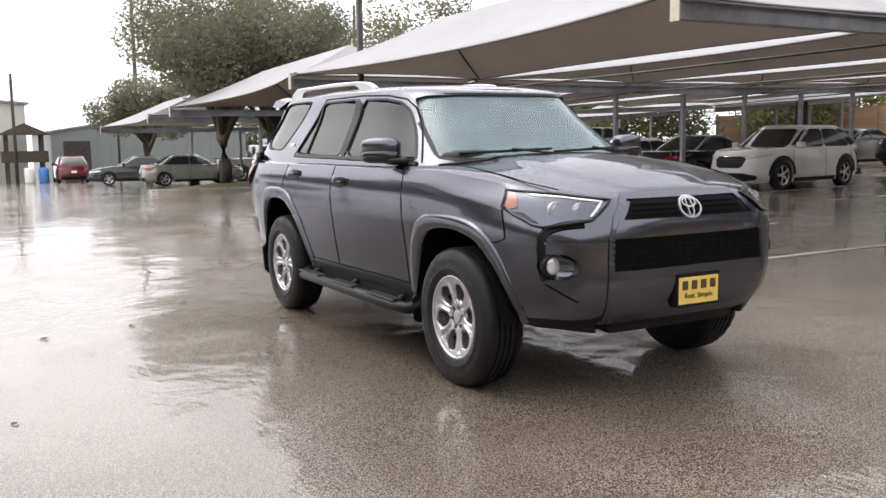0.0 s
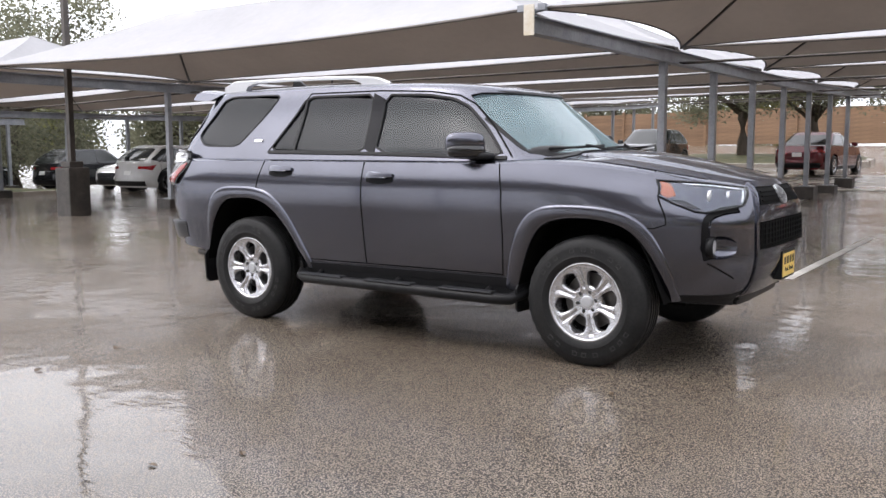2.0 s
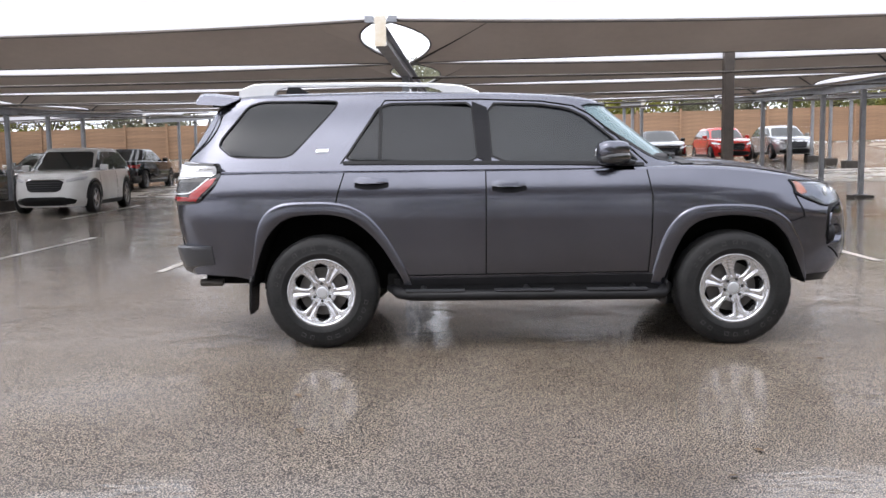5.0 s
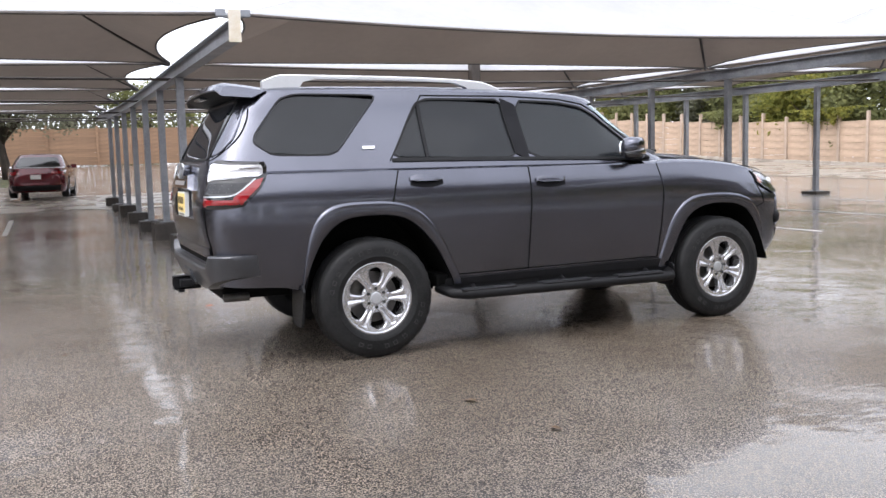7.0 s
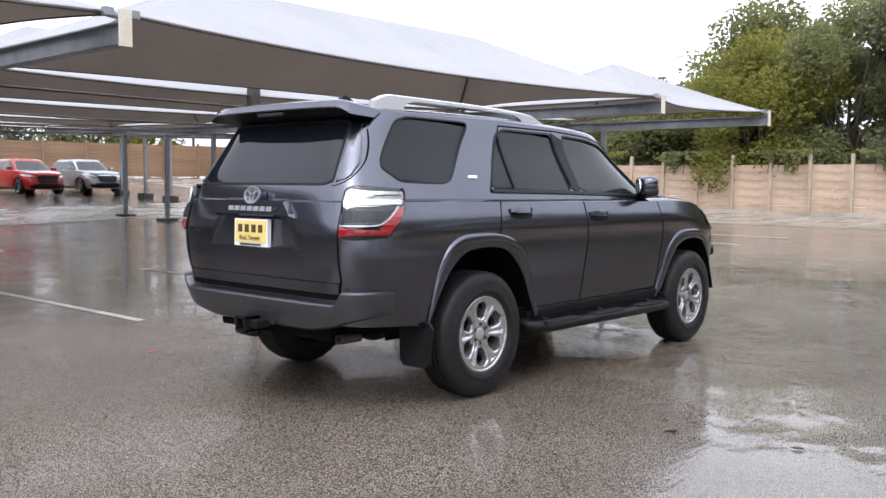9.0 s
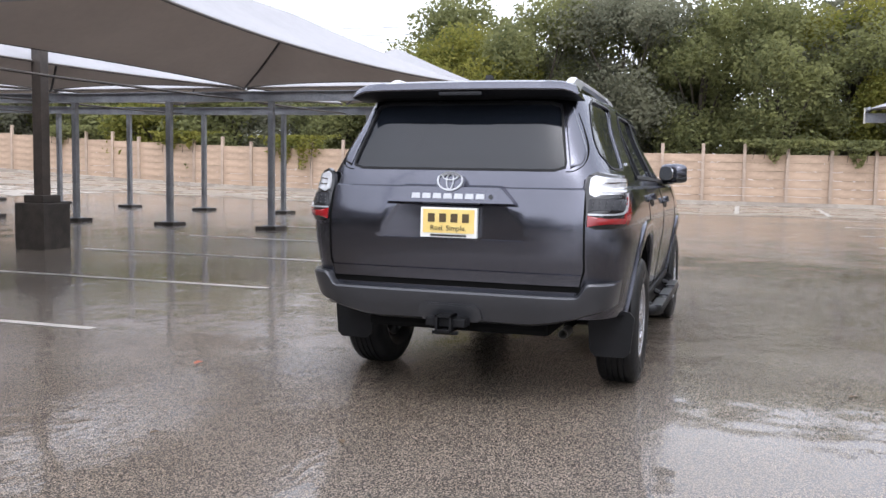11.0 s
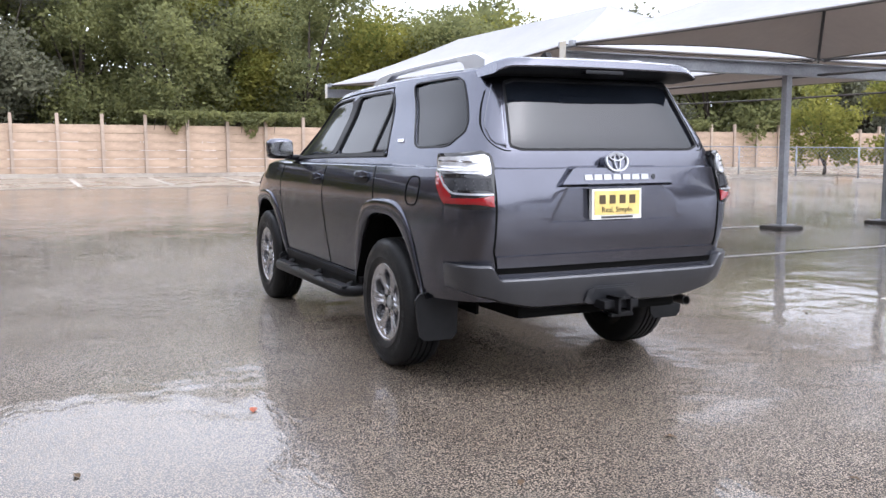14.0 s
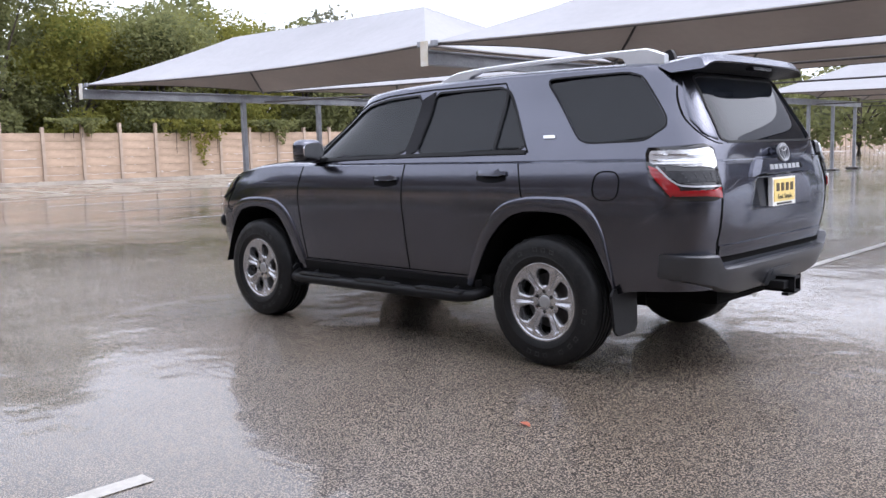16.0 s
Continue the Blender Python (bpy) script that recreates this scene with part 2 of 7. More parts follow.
    flow.inputs["Rotation"].default_value = (0, 0, 0.35)
    wave = n.new("ShaderNodeTexNoise")
    wave.inputs["Scale"].default_value, wave.inputs["Detail"].default_value = 1.0, 2
    l.new(tc.outputs["Object"], flow.inputs["Vector"])
    l.new(flow.outputs["Vector"], wave.inputs["Vector"])
    rill = n.new("ShaderNodeBump")
    rill.inputs["Distance"].default_value = 0.012
    l.new(rng(noise_tex(0.35, 3), 0.42, 0.62, 0.04, 0.22), rill.inputs["Strength"])
    l.new(wave.outputs["Fac"], rill.inputs["Height"])
    l.new(film.outputs["Normal"], rill.inputs["Normal"])
    l.new(rill.outputs["Normal"], b.inputs["Coat Normal"])
    return m


def cloth(name, color, share):
    """Woven shade cloth that lets part of the daylight through."""
    m = mat(name, color, 0.8, var=0.06, vscale=0.9, bump=0.1, bscale=260)
    n, l = m.node_tree.nodes, m.node_tree.links
    b = n["Principled BSDF"]
    tr, mx = n.new("ShaderNodeBsdfTranslucent"), n.new("ShaderNodeMixShader")
    mx.inputs["Fac"].default_value = share
    src = b.inputs["Base Color"].links[0].from_socket
    l.new(src, tr.inputs["Color"])
    l.new(b.outputs["BSDF"], mx.inputs[1])
    l.new(tr.outputs["BSDF"], mx.inputs[2])
    l.new(mx.outputs["Shader"], n["Material Output"].inputs["Surface"])
    return m


M_ASPHALT = asphalt_mat("wet_asphalt")
M_LINE = mat("worn_line_paint", (0.62, 0.6, 0.56), 0.35, color2=(0.3, 0.28, 0.25), vscale=3, bump=0.3, bscale=90)
M_CONC = mat("wet_concrete", (0.27, 0.235, 0.2), 0.28, color2=(0.40, 0.36, 0.31), vscale=0.9, bump=0.25, bscale=50, rvar=0.15)
M_APRON = mat("tan_wet_apron", (0.17, 0.145, 0.118), 0.30, color2=(0.29, 0.25, 0.205), vscale=0.9, bump=0.25, bscale=50, rvar=0.15)
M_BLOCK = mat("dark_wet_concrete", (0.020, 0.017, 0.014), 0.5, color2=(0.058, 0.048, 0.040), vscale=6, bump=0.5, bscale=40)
M_FABRIC = cloth("white_shade_cloth", (0.435, 0.435, 0.455), 0.28)
M_LINER = cloth("tan_cloth_underside", (0.49, 0.42, 0.355), 0.46)
M_STEEL = mat("weathered_galvanised_steel", (0.21, 0.22, 0.24), 0.42, 0.35, color2=(0.35, 0.36, 0.385), vscale=3, bump=0.1, bscale=80)
M_STEEL_D = mat("dark_painted_steel", (0.035, 0.03, 0.027), 0.45, 0.2, color2=(0.08, 0.065, 0.055), vscale=4)
M_RUST = mat("rusty_end_plate", (0.62, 0.60, 0.55), 0.6, color2=(0.52, 0.45, 0.34), vscale=7)
M_FENCE = mat("tan_precast_concrete", (0.405, 0.295, 0.212), 0.7, var=0.22, vscale=1.4, bump=0.35, bscale=40, stretch=(1, 1, 3))
M_FENCE_P = mat("tan_concrete_post", (0.39, 0.305, 0.24), 0.7, var=0.2, vscale=2, bump=0.3, bscale=40)
M_WOOD = mat("orange_cedar_boards", (0.225, 0.135, 0.078), 0.65, var=0.3, vscale=2.0, bump=0.3, bscale=30, stretch=(0.3, 0.3, 4))
M_BARK = mat("oak_bark", (0.07, 0.055, 0.042), 0.85, var=0.4, vscale=9, bump=0.9, bscale=18, stretch=(1, 1, 0.3))
M_LEAF = leaf_mat("dark_green_leaves", (0.120, 0.134, 0.068), (0.310, 0.315, 0.130))
M_LEAF_Y = leaf_mat("yellow_green_leaves", (0.12, 0.145, 0.040), (0.34, 0.31, 0.075))
M_LEAF_G = leaf_mat("grey_green_oak_leaves", (0.122, 0.128, 0.092), (0.285, 0.285, 0.198))
M_GRASS = mat("wet_grass_and_mulch", (0.05, 0.06, 0.02), 0.8, color2=(0.16, 0.14, 0.07), vscale=3, bump=0.8, bscale=30)
M_WALL = mat("pale_render_wall", (0.55, 0.54, 0.50), 0.8, var=0.08, vscale=0.7, bump=0.1)
M_METALWALL = mat("grey_metal_siding", (0.22, 0.245, 0.24), 0.5, 0.2, var=0.08, vscale=0.6)
M_BLUE = mat("blue_banner", (0.08, 0.25, 0.62), 0.5, var=0.1)
M_WHITE = mat("white_paint", (0.8, 0.8, 0.78), 0.45, var=0.05, vscale=2)

M_PAINT = car_paint("magnetic_grey_paint", (0.087, 0.090, 0.112), metal=0.96)
M_BLACK = mat("black_trim_plastic", (0.011, 0.011, 0.012), 0.42, var=0.15, vscale=12, bump=0.12, bscale=500, spec=0.18)
M_GAP = mat("matt_black_seal", (0.005, 0.005, 0.005), 0.8, var=0.1, spec=0.08)
M_GLOSSBLACK = mat("gloss_black_trim", (0.010, 0.010, 0.011), 0.08, var=0.1, coat=0.5)
M_CARGLASS = mat("dark_car_window", (0.022, 0.026, 0.027), 0.08, var=0.2, vscale=2, spec=0.55)
M_PILLAR = mat("satin_black_pillar", (0.009, 0.009, 0.011), 0.38, var=0.1, spec=0.12)
M_RAIL = mat("bright_silver_rail", (0.66, 0.67, 0.69), 0.30, 0.45, var=0.05, vscale=5, coat=0.3)
M_BROWNINK = mat("dark_brown_lettering", (0.075, 0.052, 0.022), 0.5, var=0.1)
M_GUNMETAL = mat("satin_grey_bumper", (0.058, 0.060, 0.067), 0.36, 0.5, var=0.07, vscale=6, coat=0.25)
M_CHROME = mat("chrome", (0.78, 0.78, 0.80), 0.09, 1.0, var=0.04)
M_SILVER = mat("silver_paint", (0.46, 0.47, 0.49), 0.28, 0.55, var=0.05, vscale=5, coat=0.3)
M_ALLOY = mat("machined_alloy", (0.52, 0.52, 0.54), 0.27, 0.85, var=0.08, vscale=10)
M_RUBBER = mat("tyre_rubber", (0.010, 0.010, 0.011), 0.48, color2=(0.022, 0.022, 0.022), vscale=7, bump=0.2, bscale=200, rvar=0.12, spec=0.2)
M_RUBBER_L = mat("pale_tyre_marking", (0.042, 0.042, 0.042), 0.55, var=0.35, vscale=14, spec=0.25)
M_BRAKE = mat("brake_steel", (0.10, 0.095, 0.09), 0.45, 0.7, var=0.3, vscale=14)
M_RED = mat("red_lens", (0.26, 0.007, 0.010), 0.08, var=0.12, vscale=16, coat=1.0)
M_CLEAR = mat("clear_lens_over_reflector", (0.66, 0.67, 0.69), 0.14, 0.35, var=0.22, vscale=22, coat=1.0)
M_SMOKE = mat("smoked_lens", (0.035, 0.036, 0.04), 0.15, 0.0, var=0.3, vscale=30, coat=0.1, spec=0.25)
M_LAMP = mat("headlight_reflector", (0.11, 0.112, 0.118), 0.30, 0.55, var=0.85, vscale=34, spec=0.3)
M_AMBER = mat("amber_lens", (0.42, 0.11, 0.045), 0.1, var=0.1, coat=1.0)
M_YELLOW = mat("yellow_plate", (0.83, 0.57, 0.12), 0.35, color2=(0.84, 0.61, 0.19), vscale=9)
# rear plate's yellow, paled in its colour to stand for the sky's gloss
M_YELLOW_GLOSS = mat("pale_yellow_plate", (0.79, 0.58, 0.17), 0.4, color2=(0.81, 0.63, 0.25), vscale=9)
M_INK = mat("dark_plate_ink", (0.02, 0.018, 0.015), 0.5, var=0.05)
M_SEAT = mat("dark_grey_seat_cloth", (0.030, 0.030, 0.032), 0.85, var=0.15, vscale=20, bump=0.3, bscale=300)
# the film's pale blue diffuse share also stands for mirrored sky
M_GLASS_D = wet_sheen_glass("privacy_glass", (0.06, 0.07, 0.08), 0.019, (0.56, 0.64, 0.74), 1.46)
M_GLASS_F = wet_sheen_glass("front_door_glass", (0.10, 0.12, 0.12), 0.024, (0.58, 0.66, 0.74), 1.48)
M_GLASS_R = wet_sheen_glass("rear_window_glass", (0.06, 0.07, 0.08), 0.014, (0.46, 0.58, 0.80), 1.62)
M_GLASS_W = wet_sheen_glass("windscreen_glass", (0.46, 0.58, 0.60), 0.14, (0.62, 0.82, 0.88))
M_LENS = glass("lamp_cover", (0.93, 0.94, 0.95), ior=1.28)


# ---- building helpers ----
def mesh_ob(name, verts, faces, material, parent=None, label="", smooth=True):
    me = bpy.data.meshes.new(name)
    me.from_pydata([tuple(v) for v in verts], [], faces)
    me.materials.append(material)
    if smooth:
        me.polygons.foreach_set("use_smooth", [True] * len(me.polygons))
    me.update()
    ob = new(name, me)
    if parent is not None:
        ob.parent = parent
    if label:
        tagged(ob, label)
    return ob


def part(name, bm, material, parent, label="", smooth=False):
    """Links a bmesh as one mesh object under a thing or a part."""
    bmesh.ops.recalc_face_normals(bm, faces=bm.faces)
    me = bpy.data.meshes.new(name)
    bm.to_mesh(me)
    bm.free()
    me.materials.append(material)
    if smooth:
        me.polygons.foreach_set("use_smooth", [True] * len(me.polygons))
    ob = new(name, me)
    if parent is not None:
        ob.parent = parent
    if label:
        tagged(ob, label)
    return ob


def thing(name, label, category, m=None, group="", kind=""):
    ob = new(name)
    if m is not None:
        ob.matrix_basis = m
    return tagged(ob, label, category, group, kind)


def add_box(bm, lo, hi, bevel=0.0, m=None):
    r = bmesh.ops.create_cube(bm, size=1.0)
    vs = r["verts"]
    for v in vs:
        v.co = Vector([lo[k] + (v.co[k] + 0.5) * (hi[k] - lo[k]) for k in range(3)])
    if bevel:
        es = list({e for v in vs for e in v.link_edges})
        out = bmesh.ops.bevel(bm, geom=es, offset=bevel, segments=2, affect='EDGES', profile=0.7)
        vs = list({v for f in out["faces"] for v in f.verts} | {v for v in vs if v.is_valid})
    if m is not None:
        bmesh.ops.transform(bm, matrix=m, verts=[v for v in vs if v.is_valid])
    return vs


def add_tube(bm, pts, r, seg=10, cap=True, flat=1.0):
    """A round tube along pts; r a number or a list."""
    pts = [Vector(p) for p in pts]
    rings = []
    for i, p in enumerate(pts):
        a = pts[max(0, i - 1)]
        b = pts[min(len(pts) - 1, i + 1)]
        d = (b - a).normalized()
        side = d.cross(Vector((0, 0, 1)))
        if side.length < 1e-3:
            side = Vector((1, 0, 0))
        side.normalize()
        up = side.cross(d)
        rr = r[i] if isinstance(r, (list, tuple)) else r
        rings.append([bm.verts.new(p + side * rr * math.cos(2 * math.pi * k / seg) + up * rr * flat * math.sin(2 * math.pi * k / seg)) for k in range(seg)])
    for a, b in zip(rings, rings[1:]):
        for k in range(seg):
            bm.faces.new((a[k], a[(k + 1) % seg], b[(k + 1) % seg], b[k]))
    if cap:
        bm.faces.new(rings[0][::-1])
        bm.faces.new(rings[-1])


def add_lathe(bm, prof, axis='y', seg=48, center=(0, 0, 0), closed=False):
    """Turns a profile of (radius, along) round the axis."""
    c = Vector(center)
    rings = []
    for r, a in prof:
        ring = []
        for k in range(seg):
            t = 2 * math.pi * k / seg
            if axis == 'y':
                p = Vector((r * math.cos(t), a, r * math.sin(t)))
            elif axis == 'x':
                p = Vector((a, r * math.cos(t), r * math.sin(t)))
            else:
                p = Vector((r * math.cos(t), r * math.sin(t), a))
            ring.append(bm.verts.new(c + p))
        rings.append(ring)
    pairs = list(zip(rings, rings[1:]))
    if closed:
        pairs.append((rings[-1], rings[0]))
    for a, b in pairs:
        for k in range(seg):
            bm.faces.new((a[k], a[(k + 1) % seg], b[(k + 1) % seg], b[k]))
    if not closed:
        for ring in (rings[0], rings[-1]):
            if (ring[0].co - ring[seg // 2].co).length > 1e-4:
                bm.faces.new(ring)


def add_prism(bm, poly, to3, a, b):
    """Extrudes a 2D polygon between the offsets a and b; to3(u, v, w) gives the place."""
    lo = [bm.verts.new(to3(u, v, a)) for u, v in poly]
    hi = [bm.verts.new(to3(u, v, b)) for u, v in poly]
    n = len(poly)
    bm.faces.new(lo[::-1])
    bm.faces.new(hi)
    for k in range(n):
        bm.faces.new((lo[k], lo[(k + 1) % n], hi[(k + 1) % n], hi[k]))


def soften(poly, n=2, q=0.22):
    """Rounds the corners of a closed polygon."""
    for _ in range(n):
        out = []
        for i, p in enumerate(poly):
            b = poly[(i + 1) % len(poly)]
            out += [(p[0] + (b[0] - p[0]) * q, p[1] + (b[1] - p[1]) * q), (b[0] + (p[0] - b[0]) * q, b[1] + (p[1] - b[1]) * q)]
        poly = out
    return poly


def spans(poly, v):
    """The range of u that a polygon covers at v."""
    us = []
    n = len(poly)
    for i in range(n):
        (u0, v0), (u1, v1) = poly[i], poly[(i + 1) % n]
        if (v0 <= v <= v1 or v1 <= v <= v0) and abs(v1 - v0) > 1e-9:
            us.append(u0 + (u1 - u0) * (v - v0) / (v1 - v0))
    return (min(us), max(us)) if us else None


def add_patch(bm, fn, poly, o0, o1, nu=14, nv=10):
    """A slab on the surface fn(u, v, offset), with the outline poly, between two offsets."""
    vs = [p[1] for p in poly]
    v0, v1 = min(vs), max(vs)
    e = (v1 - v0) * 1e-4
    rows = []
    for j in range(nv + 1):
        v = v0 + e + (v1 - v0 - 2 * e) * j / nv
        s = spans(poly, v)
        rows.append([(s[0] + (s[1] - s[0]) * i / nu, v) for i in range(nu + 1)])
    top = [[bm.verts.new(fn(u, v, o1)) for u, v in r] for r in rows]
    bot = [[bm.verts.new(fn(u, v, o0)) for u, v in r] for r in rows]
    for j in range(nv):
        for i in range(nu):
            bm.faces.new((top[j][i], top[j][i + 1], top[j + 1][i + 1], top[j + 1][i]))
            bm.faces.new((bot[j][i], bot[j + 1][i], bot[j + 1][i + 1], bot[j][i + 1]))
        bm.faces.new((top[j][0], top[j + 1][0], bot[j + 1][0], bot[j][0]))
        bm.faces.new((top[j][nu], bot[j][nu], bot[j + 1][nu], top[j + 1][nu]))
    for i in range(nu):
        bm.faces.new((top[0][i], bot[0][i], bot[0][i + 1], top[0][i + 1]))
        bm.faces.new((top[nv][i], top[nv][i + 1], bot[nv][i + 1], bot[nv][i]))


def add_strip(bm, fn, path, w, o0, o1, closed=False, step=0.06):
    """A band of width w along a 2D path on the surface fn(u, v, offset)."""
    pts = []
    n = len(path)
    for i in range(n if closed else n - 1):
        a, b = path[i], path[(i + 1) % n]
        k = max(1, int(math.hypot(b[0] - a[0], b[1] - a[1]) / step))
        pts += [(a[0] + (b[0] - a[0]) * j / k, a[1] + (b[1] - a[1]) * j / k) for j in range(k)]
    if not closed:
        pts.append(path[-1])
    m = len(pts)
    rings = []
    for i, p in enumerate(pts):
        a = pts[(i - 1) % m] if closed or i else p
        b = pts[(i + 1) % m] if closed or i < m - 1 else p
        d = Vector((b[0] - a[0], b[1] - a[1]))
        d = d.normalized() if d.length > 1e-9 else Vector((1, 0))
        q = Vector((-d[1], d[0])) * (w / 2)
        rings.append([bm.verts.new(fn(p[0] + s * q[0], p[1] + s * q[1], o)) for s, o in ((-1, o0), (-1, o1), (1, o1), (1, o0))])
    for i in range(m if closed else m - 1):
        a, b = rings[i], rings[(i + 1) % m]
        for k in range(4):
            bm.faces.new((a[k], a[(k + 1) % 4], b[(k + 1) % 4], b[k]))
    if not closed:
        bm.faces.new(rings[0])
        bm.faces.new(rings[-1][::-1])


def curve(xs, ys):
    """A smooth function through a few points (monotone cubic)."""
    x, y = np.array(xs, float), np.array(ys, float)
    h = np.diff(x)
    d = np.diff(y) / h
    g = np.zeros_like(y)
    g[0], g[-1] = d[0], d[-1]
    for i in range(1, len(x) - 1):
        g[i] = 0 if d[i - 1] * d[i] <= 0 else 2 * d[i - 1] * d[i] / (d[i - 1] + d[i])

    def f(v):
        v = min(max(v, x[0]), x[-1])
        i = min(int(np.searchsorted(x, v, side='right')) - 1, len(h) - 1)
        i = max(i, 0)
        t = (v - x[i]) / h[i]
        return float(y[i] * (1 + 2 * t) * (1 - t) ** 2 + g[i] * h[i] * t * (1 - t) ** 2 + y[i + 1] * t * t * (3 - 2 * t) + g[i + 1] * h[i] * t * t * (t - 1))
    return f


def boolean_cut(ob, cutter_bm):
    """Cuts a mesh object with a cutter, for good."""
    bmesh.ops.recalc_face_normals(cutter_bm, faces=cutter_bm.faces)
    me = bpy.data.meshes.new("cutter")
    cutter_bm.to_mesh(me)
    cutter_bm.free()
    cut = new("cutter", me)
    bpy.context.view_layer.update()
    cut.matrix_world = ob.matrix_world.copy()
    mod = ob.modifiers.new("cut", 'BOOLEAN')
    mod.object, mod.operation, mod.solver, mod.use_self = cut, 'DIFFERENCE', 'EXACT', True
    bpy.context.view_layer.update()
    out = bpy.data.meshes.new_from_object(ob.evaluated_get(bpy.context.evaluated_depsgraph_get()))
    ob.modifiers.clear()
    old = ob.data
    ob.data = out
    bpy.data.meshes.remove(old)
    bpy.data.objects.remove(cut)
    bpy.data.meshes.remove(me)


def sharp_by_angle(ob, deg=32):
    me = ob.data
    bm = bmesh.new()
    bm.from_mesh(me)
    for e in bm.edges:
        e.smooth = not (len(e.link_faces) == 2 and e.calc_face_angle(0) > radians(deg))
    for f in bm.faces:
        f.smooth = True
    bm.to_mesh(me)
    bm.free()


# ---- ground ----
def ground_z(x, y):
    """The lot is flat round the car, climbs gently to the east, falls to the west and ramps up at the far north."""
    s = math.log1p(math.exp(min(30, (x - 2.5) * 0.8))) / 0.8
    s = min(s, 40.0)
    w = min(1.0, max(0.0, (x - 1.0) / 12.0))
    e = min(60.0, max(0.0, -10.0 - x))
    n = min(32.0, max(0.0, y - 12.0))
    return 0.0130 * s + 0.004 * max(-15, min(25, y)) * w * w * (3 - 2 * w) - 0.018 * e * min(1, e / 6) + 0.0014 * n * n


def build_ground():
    def axis(lo, hi, fine_lo, fine_hi, d):
        out = list(np.arange(fine_lo, fine_hi + 1e-6, d))
        s, v = d, fine_hi
        while v < hi:
            s *= 1.5
            v = min(hi, v + s)
            out.append(v)
        s, v = d, fine_lo
        while v > lo:
            s *= 1.5
            v = max(lo, v - s)
            out.insert(0, v)
        return out
    xs, ys = axis(-1500, 1500, -40, 40, 1.0), axis(-1500, 1500, -40, 48, 2.0)
    vs = [(x, y, ground_z(x, y)) for y in ys for x in xs]
    n = len(xs)
    fs = [(j * n + i, j * n + i + 1, (j + 1) * n + i + 1, (j + 1) * n + i) for j in range(len(ys) - 1) for i in range(n - 1)]
    g = mesh_ob("ground", vs, fs, M_ASPHALT)
    tagged(g, "rain-soaked dark brown asphalt parking lot with puddles", "ground", kind="structure")


build_ground()


def ground_band(name, x0, x1, y0, y1, lift, material, nx=2, ny=2):
    vs, fs = [], []
    for j in range(ny + 1):
        for i in range(nx + 1):
            x, y = x0 + (x1 - x0) * i / nx, y0 + (y1 - y0) * j / ny
            vs.append((x, y, ground_z(x, y) + lift))
    n = len(vs)
    vs += [(x, y, z - lift - 0.06) for x, y, z in vs]
    w = nx + 1
    for j in range(ny):
        for i in range(nx):
            a = j * w + i
            fs.append((a, a + 1, a + w + 1, a + w))
    ring = [i for i in range(w)] + [j * w + nx for j in range(1, ny + 1)] + [ny * w + i for i in range(nx - 1, -1, -1)] + [j * w for j in range(ny - 1, 0, -1)]
    for a, b in zip(ring, ring[1:] + ring[:1]):
        fs.append((b, a, a + n, b + n))
    return mesh_ob(name, vs, fs, material, smooth=False)


def painted_line(a, b, w=0.10, lift=0.005):
    """A parking-stall line on the ground from a to b."""
    a, b = Vector(a), Vector(b)
    d = (b - a).normalized()
    q = Vector((-d.y, d.x)) * w / 2
    k = max(1, int((b - a).length / 1.0))
    vs, fs = [], []
    for i in range(k + 1):
        p = a + (b - a) * i / k
        for s in (-1, 1):
            e = p + q * s
            vs.append((e.x, e.y, ground_z(e.x, e.y) + lift))
    for i in range(k):
        fs.append((2 * i, 2 * i + 1, 2 * i + 3, 2 * i + 2))
    ob = mesh_ob("parking_line", vs, fs, M_LINE, smooth=False)
    return tagged(ob, "worn white painted parking-stall line on wet asphalt", "road marking", "parking stall lines", "structure")


# ---- shade carports ----
RISE, INSET, DEPTH = 0.98, 2.25, 4.80


def canopy_mesh(x0, x1, y0, y1, zc):
    """A hipped tensile canopy over a rectangle; zc(x, y) is the height of its eave. Returns verts and faces."""
    ym = (y0 + y1) / 2
    A, B, C, D = [Vector((x, y, zc(x, y))) for x, y in ((x0, y0), (x1, y0), (x1, y1), (x0, y1))]
    ins = min(INSET, (x1 - x0) / 2 - 0.05)
    R0, R1 = Vector((x0 + ins, ym, zc(x0 + ins, ym) + RISE)), Vector((x1 - ins, ym, zc(x1 - ins, ym) + RISE))
    vs, fs = [], []

    def face(P, Q, S, T, inward, sag, n, m, drop):
        base = len(vs)
        for j in range(m + 1):
            t = j / m
            for i in range(n + 1):
                s = i / n
                lo = P.lerp(Q, s) + inward * sag * 4 * s * (1 - s)
                lo.z -= drop * 4 * s * (1 - s)
                hi = S.lerp(T, s)
                p = lo.lerp(hi, t)
                p.z -= 0.10 * 4 * t * (1 - t) * (1 - 0.5 * (2 * s - 1) ** 2)
                vs.append(p)
        for j in range(m):
            for i in range(n):
                a = base + j * (n + 1) + i
                fs.append((a, a + 1, a + n + 2, a + n + 1))
    face(A, B, R0, R1, Vector((0, 1, 0)), 0.55, 24, 8, 0.03)
    face(C, D, R1, R0, Vector((0, -1, 0)), 0.55, 24, 8, 0.03)
    face(B, C, R1, R1, Vector((-1, 0, 0)), 0.42, 16, 8, -0.04)
    face(D, A, R0, R0, Vector((1, 0, 0)), 0.42, 16, 8, -0.04)
    return vs, fs


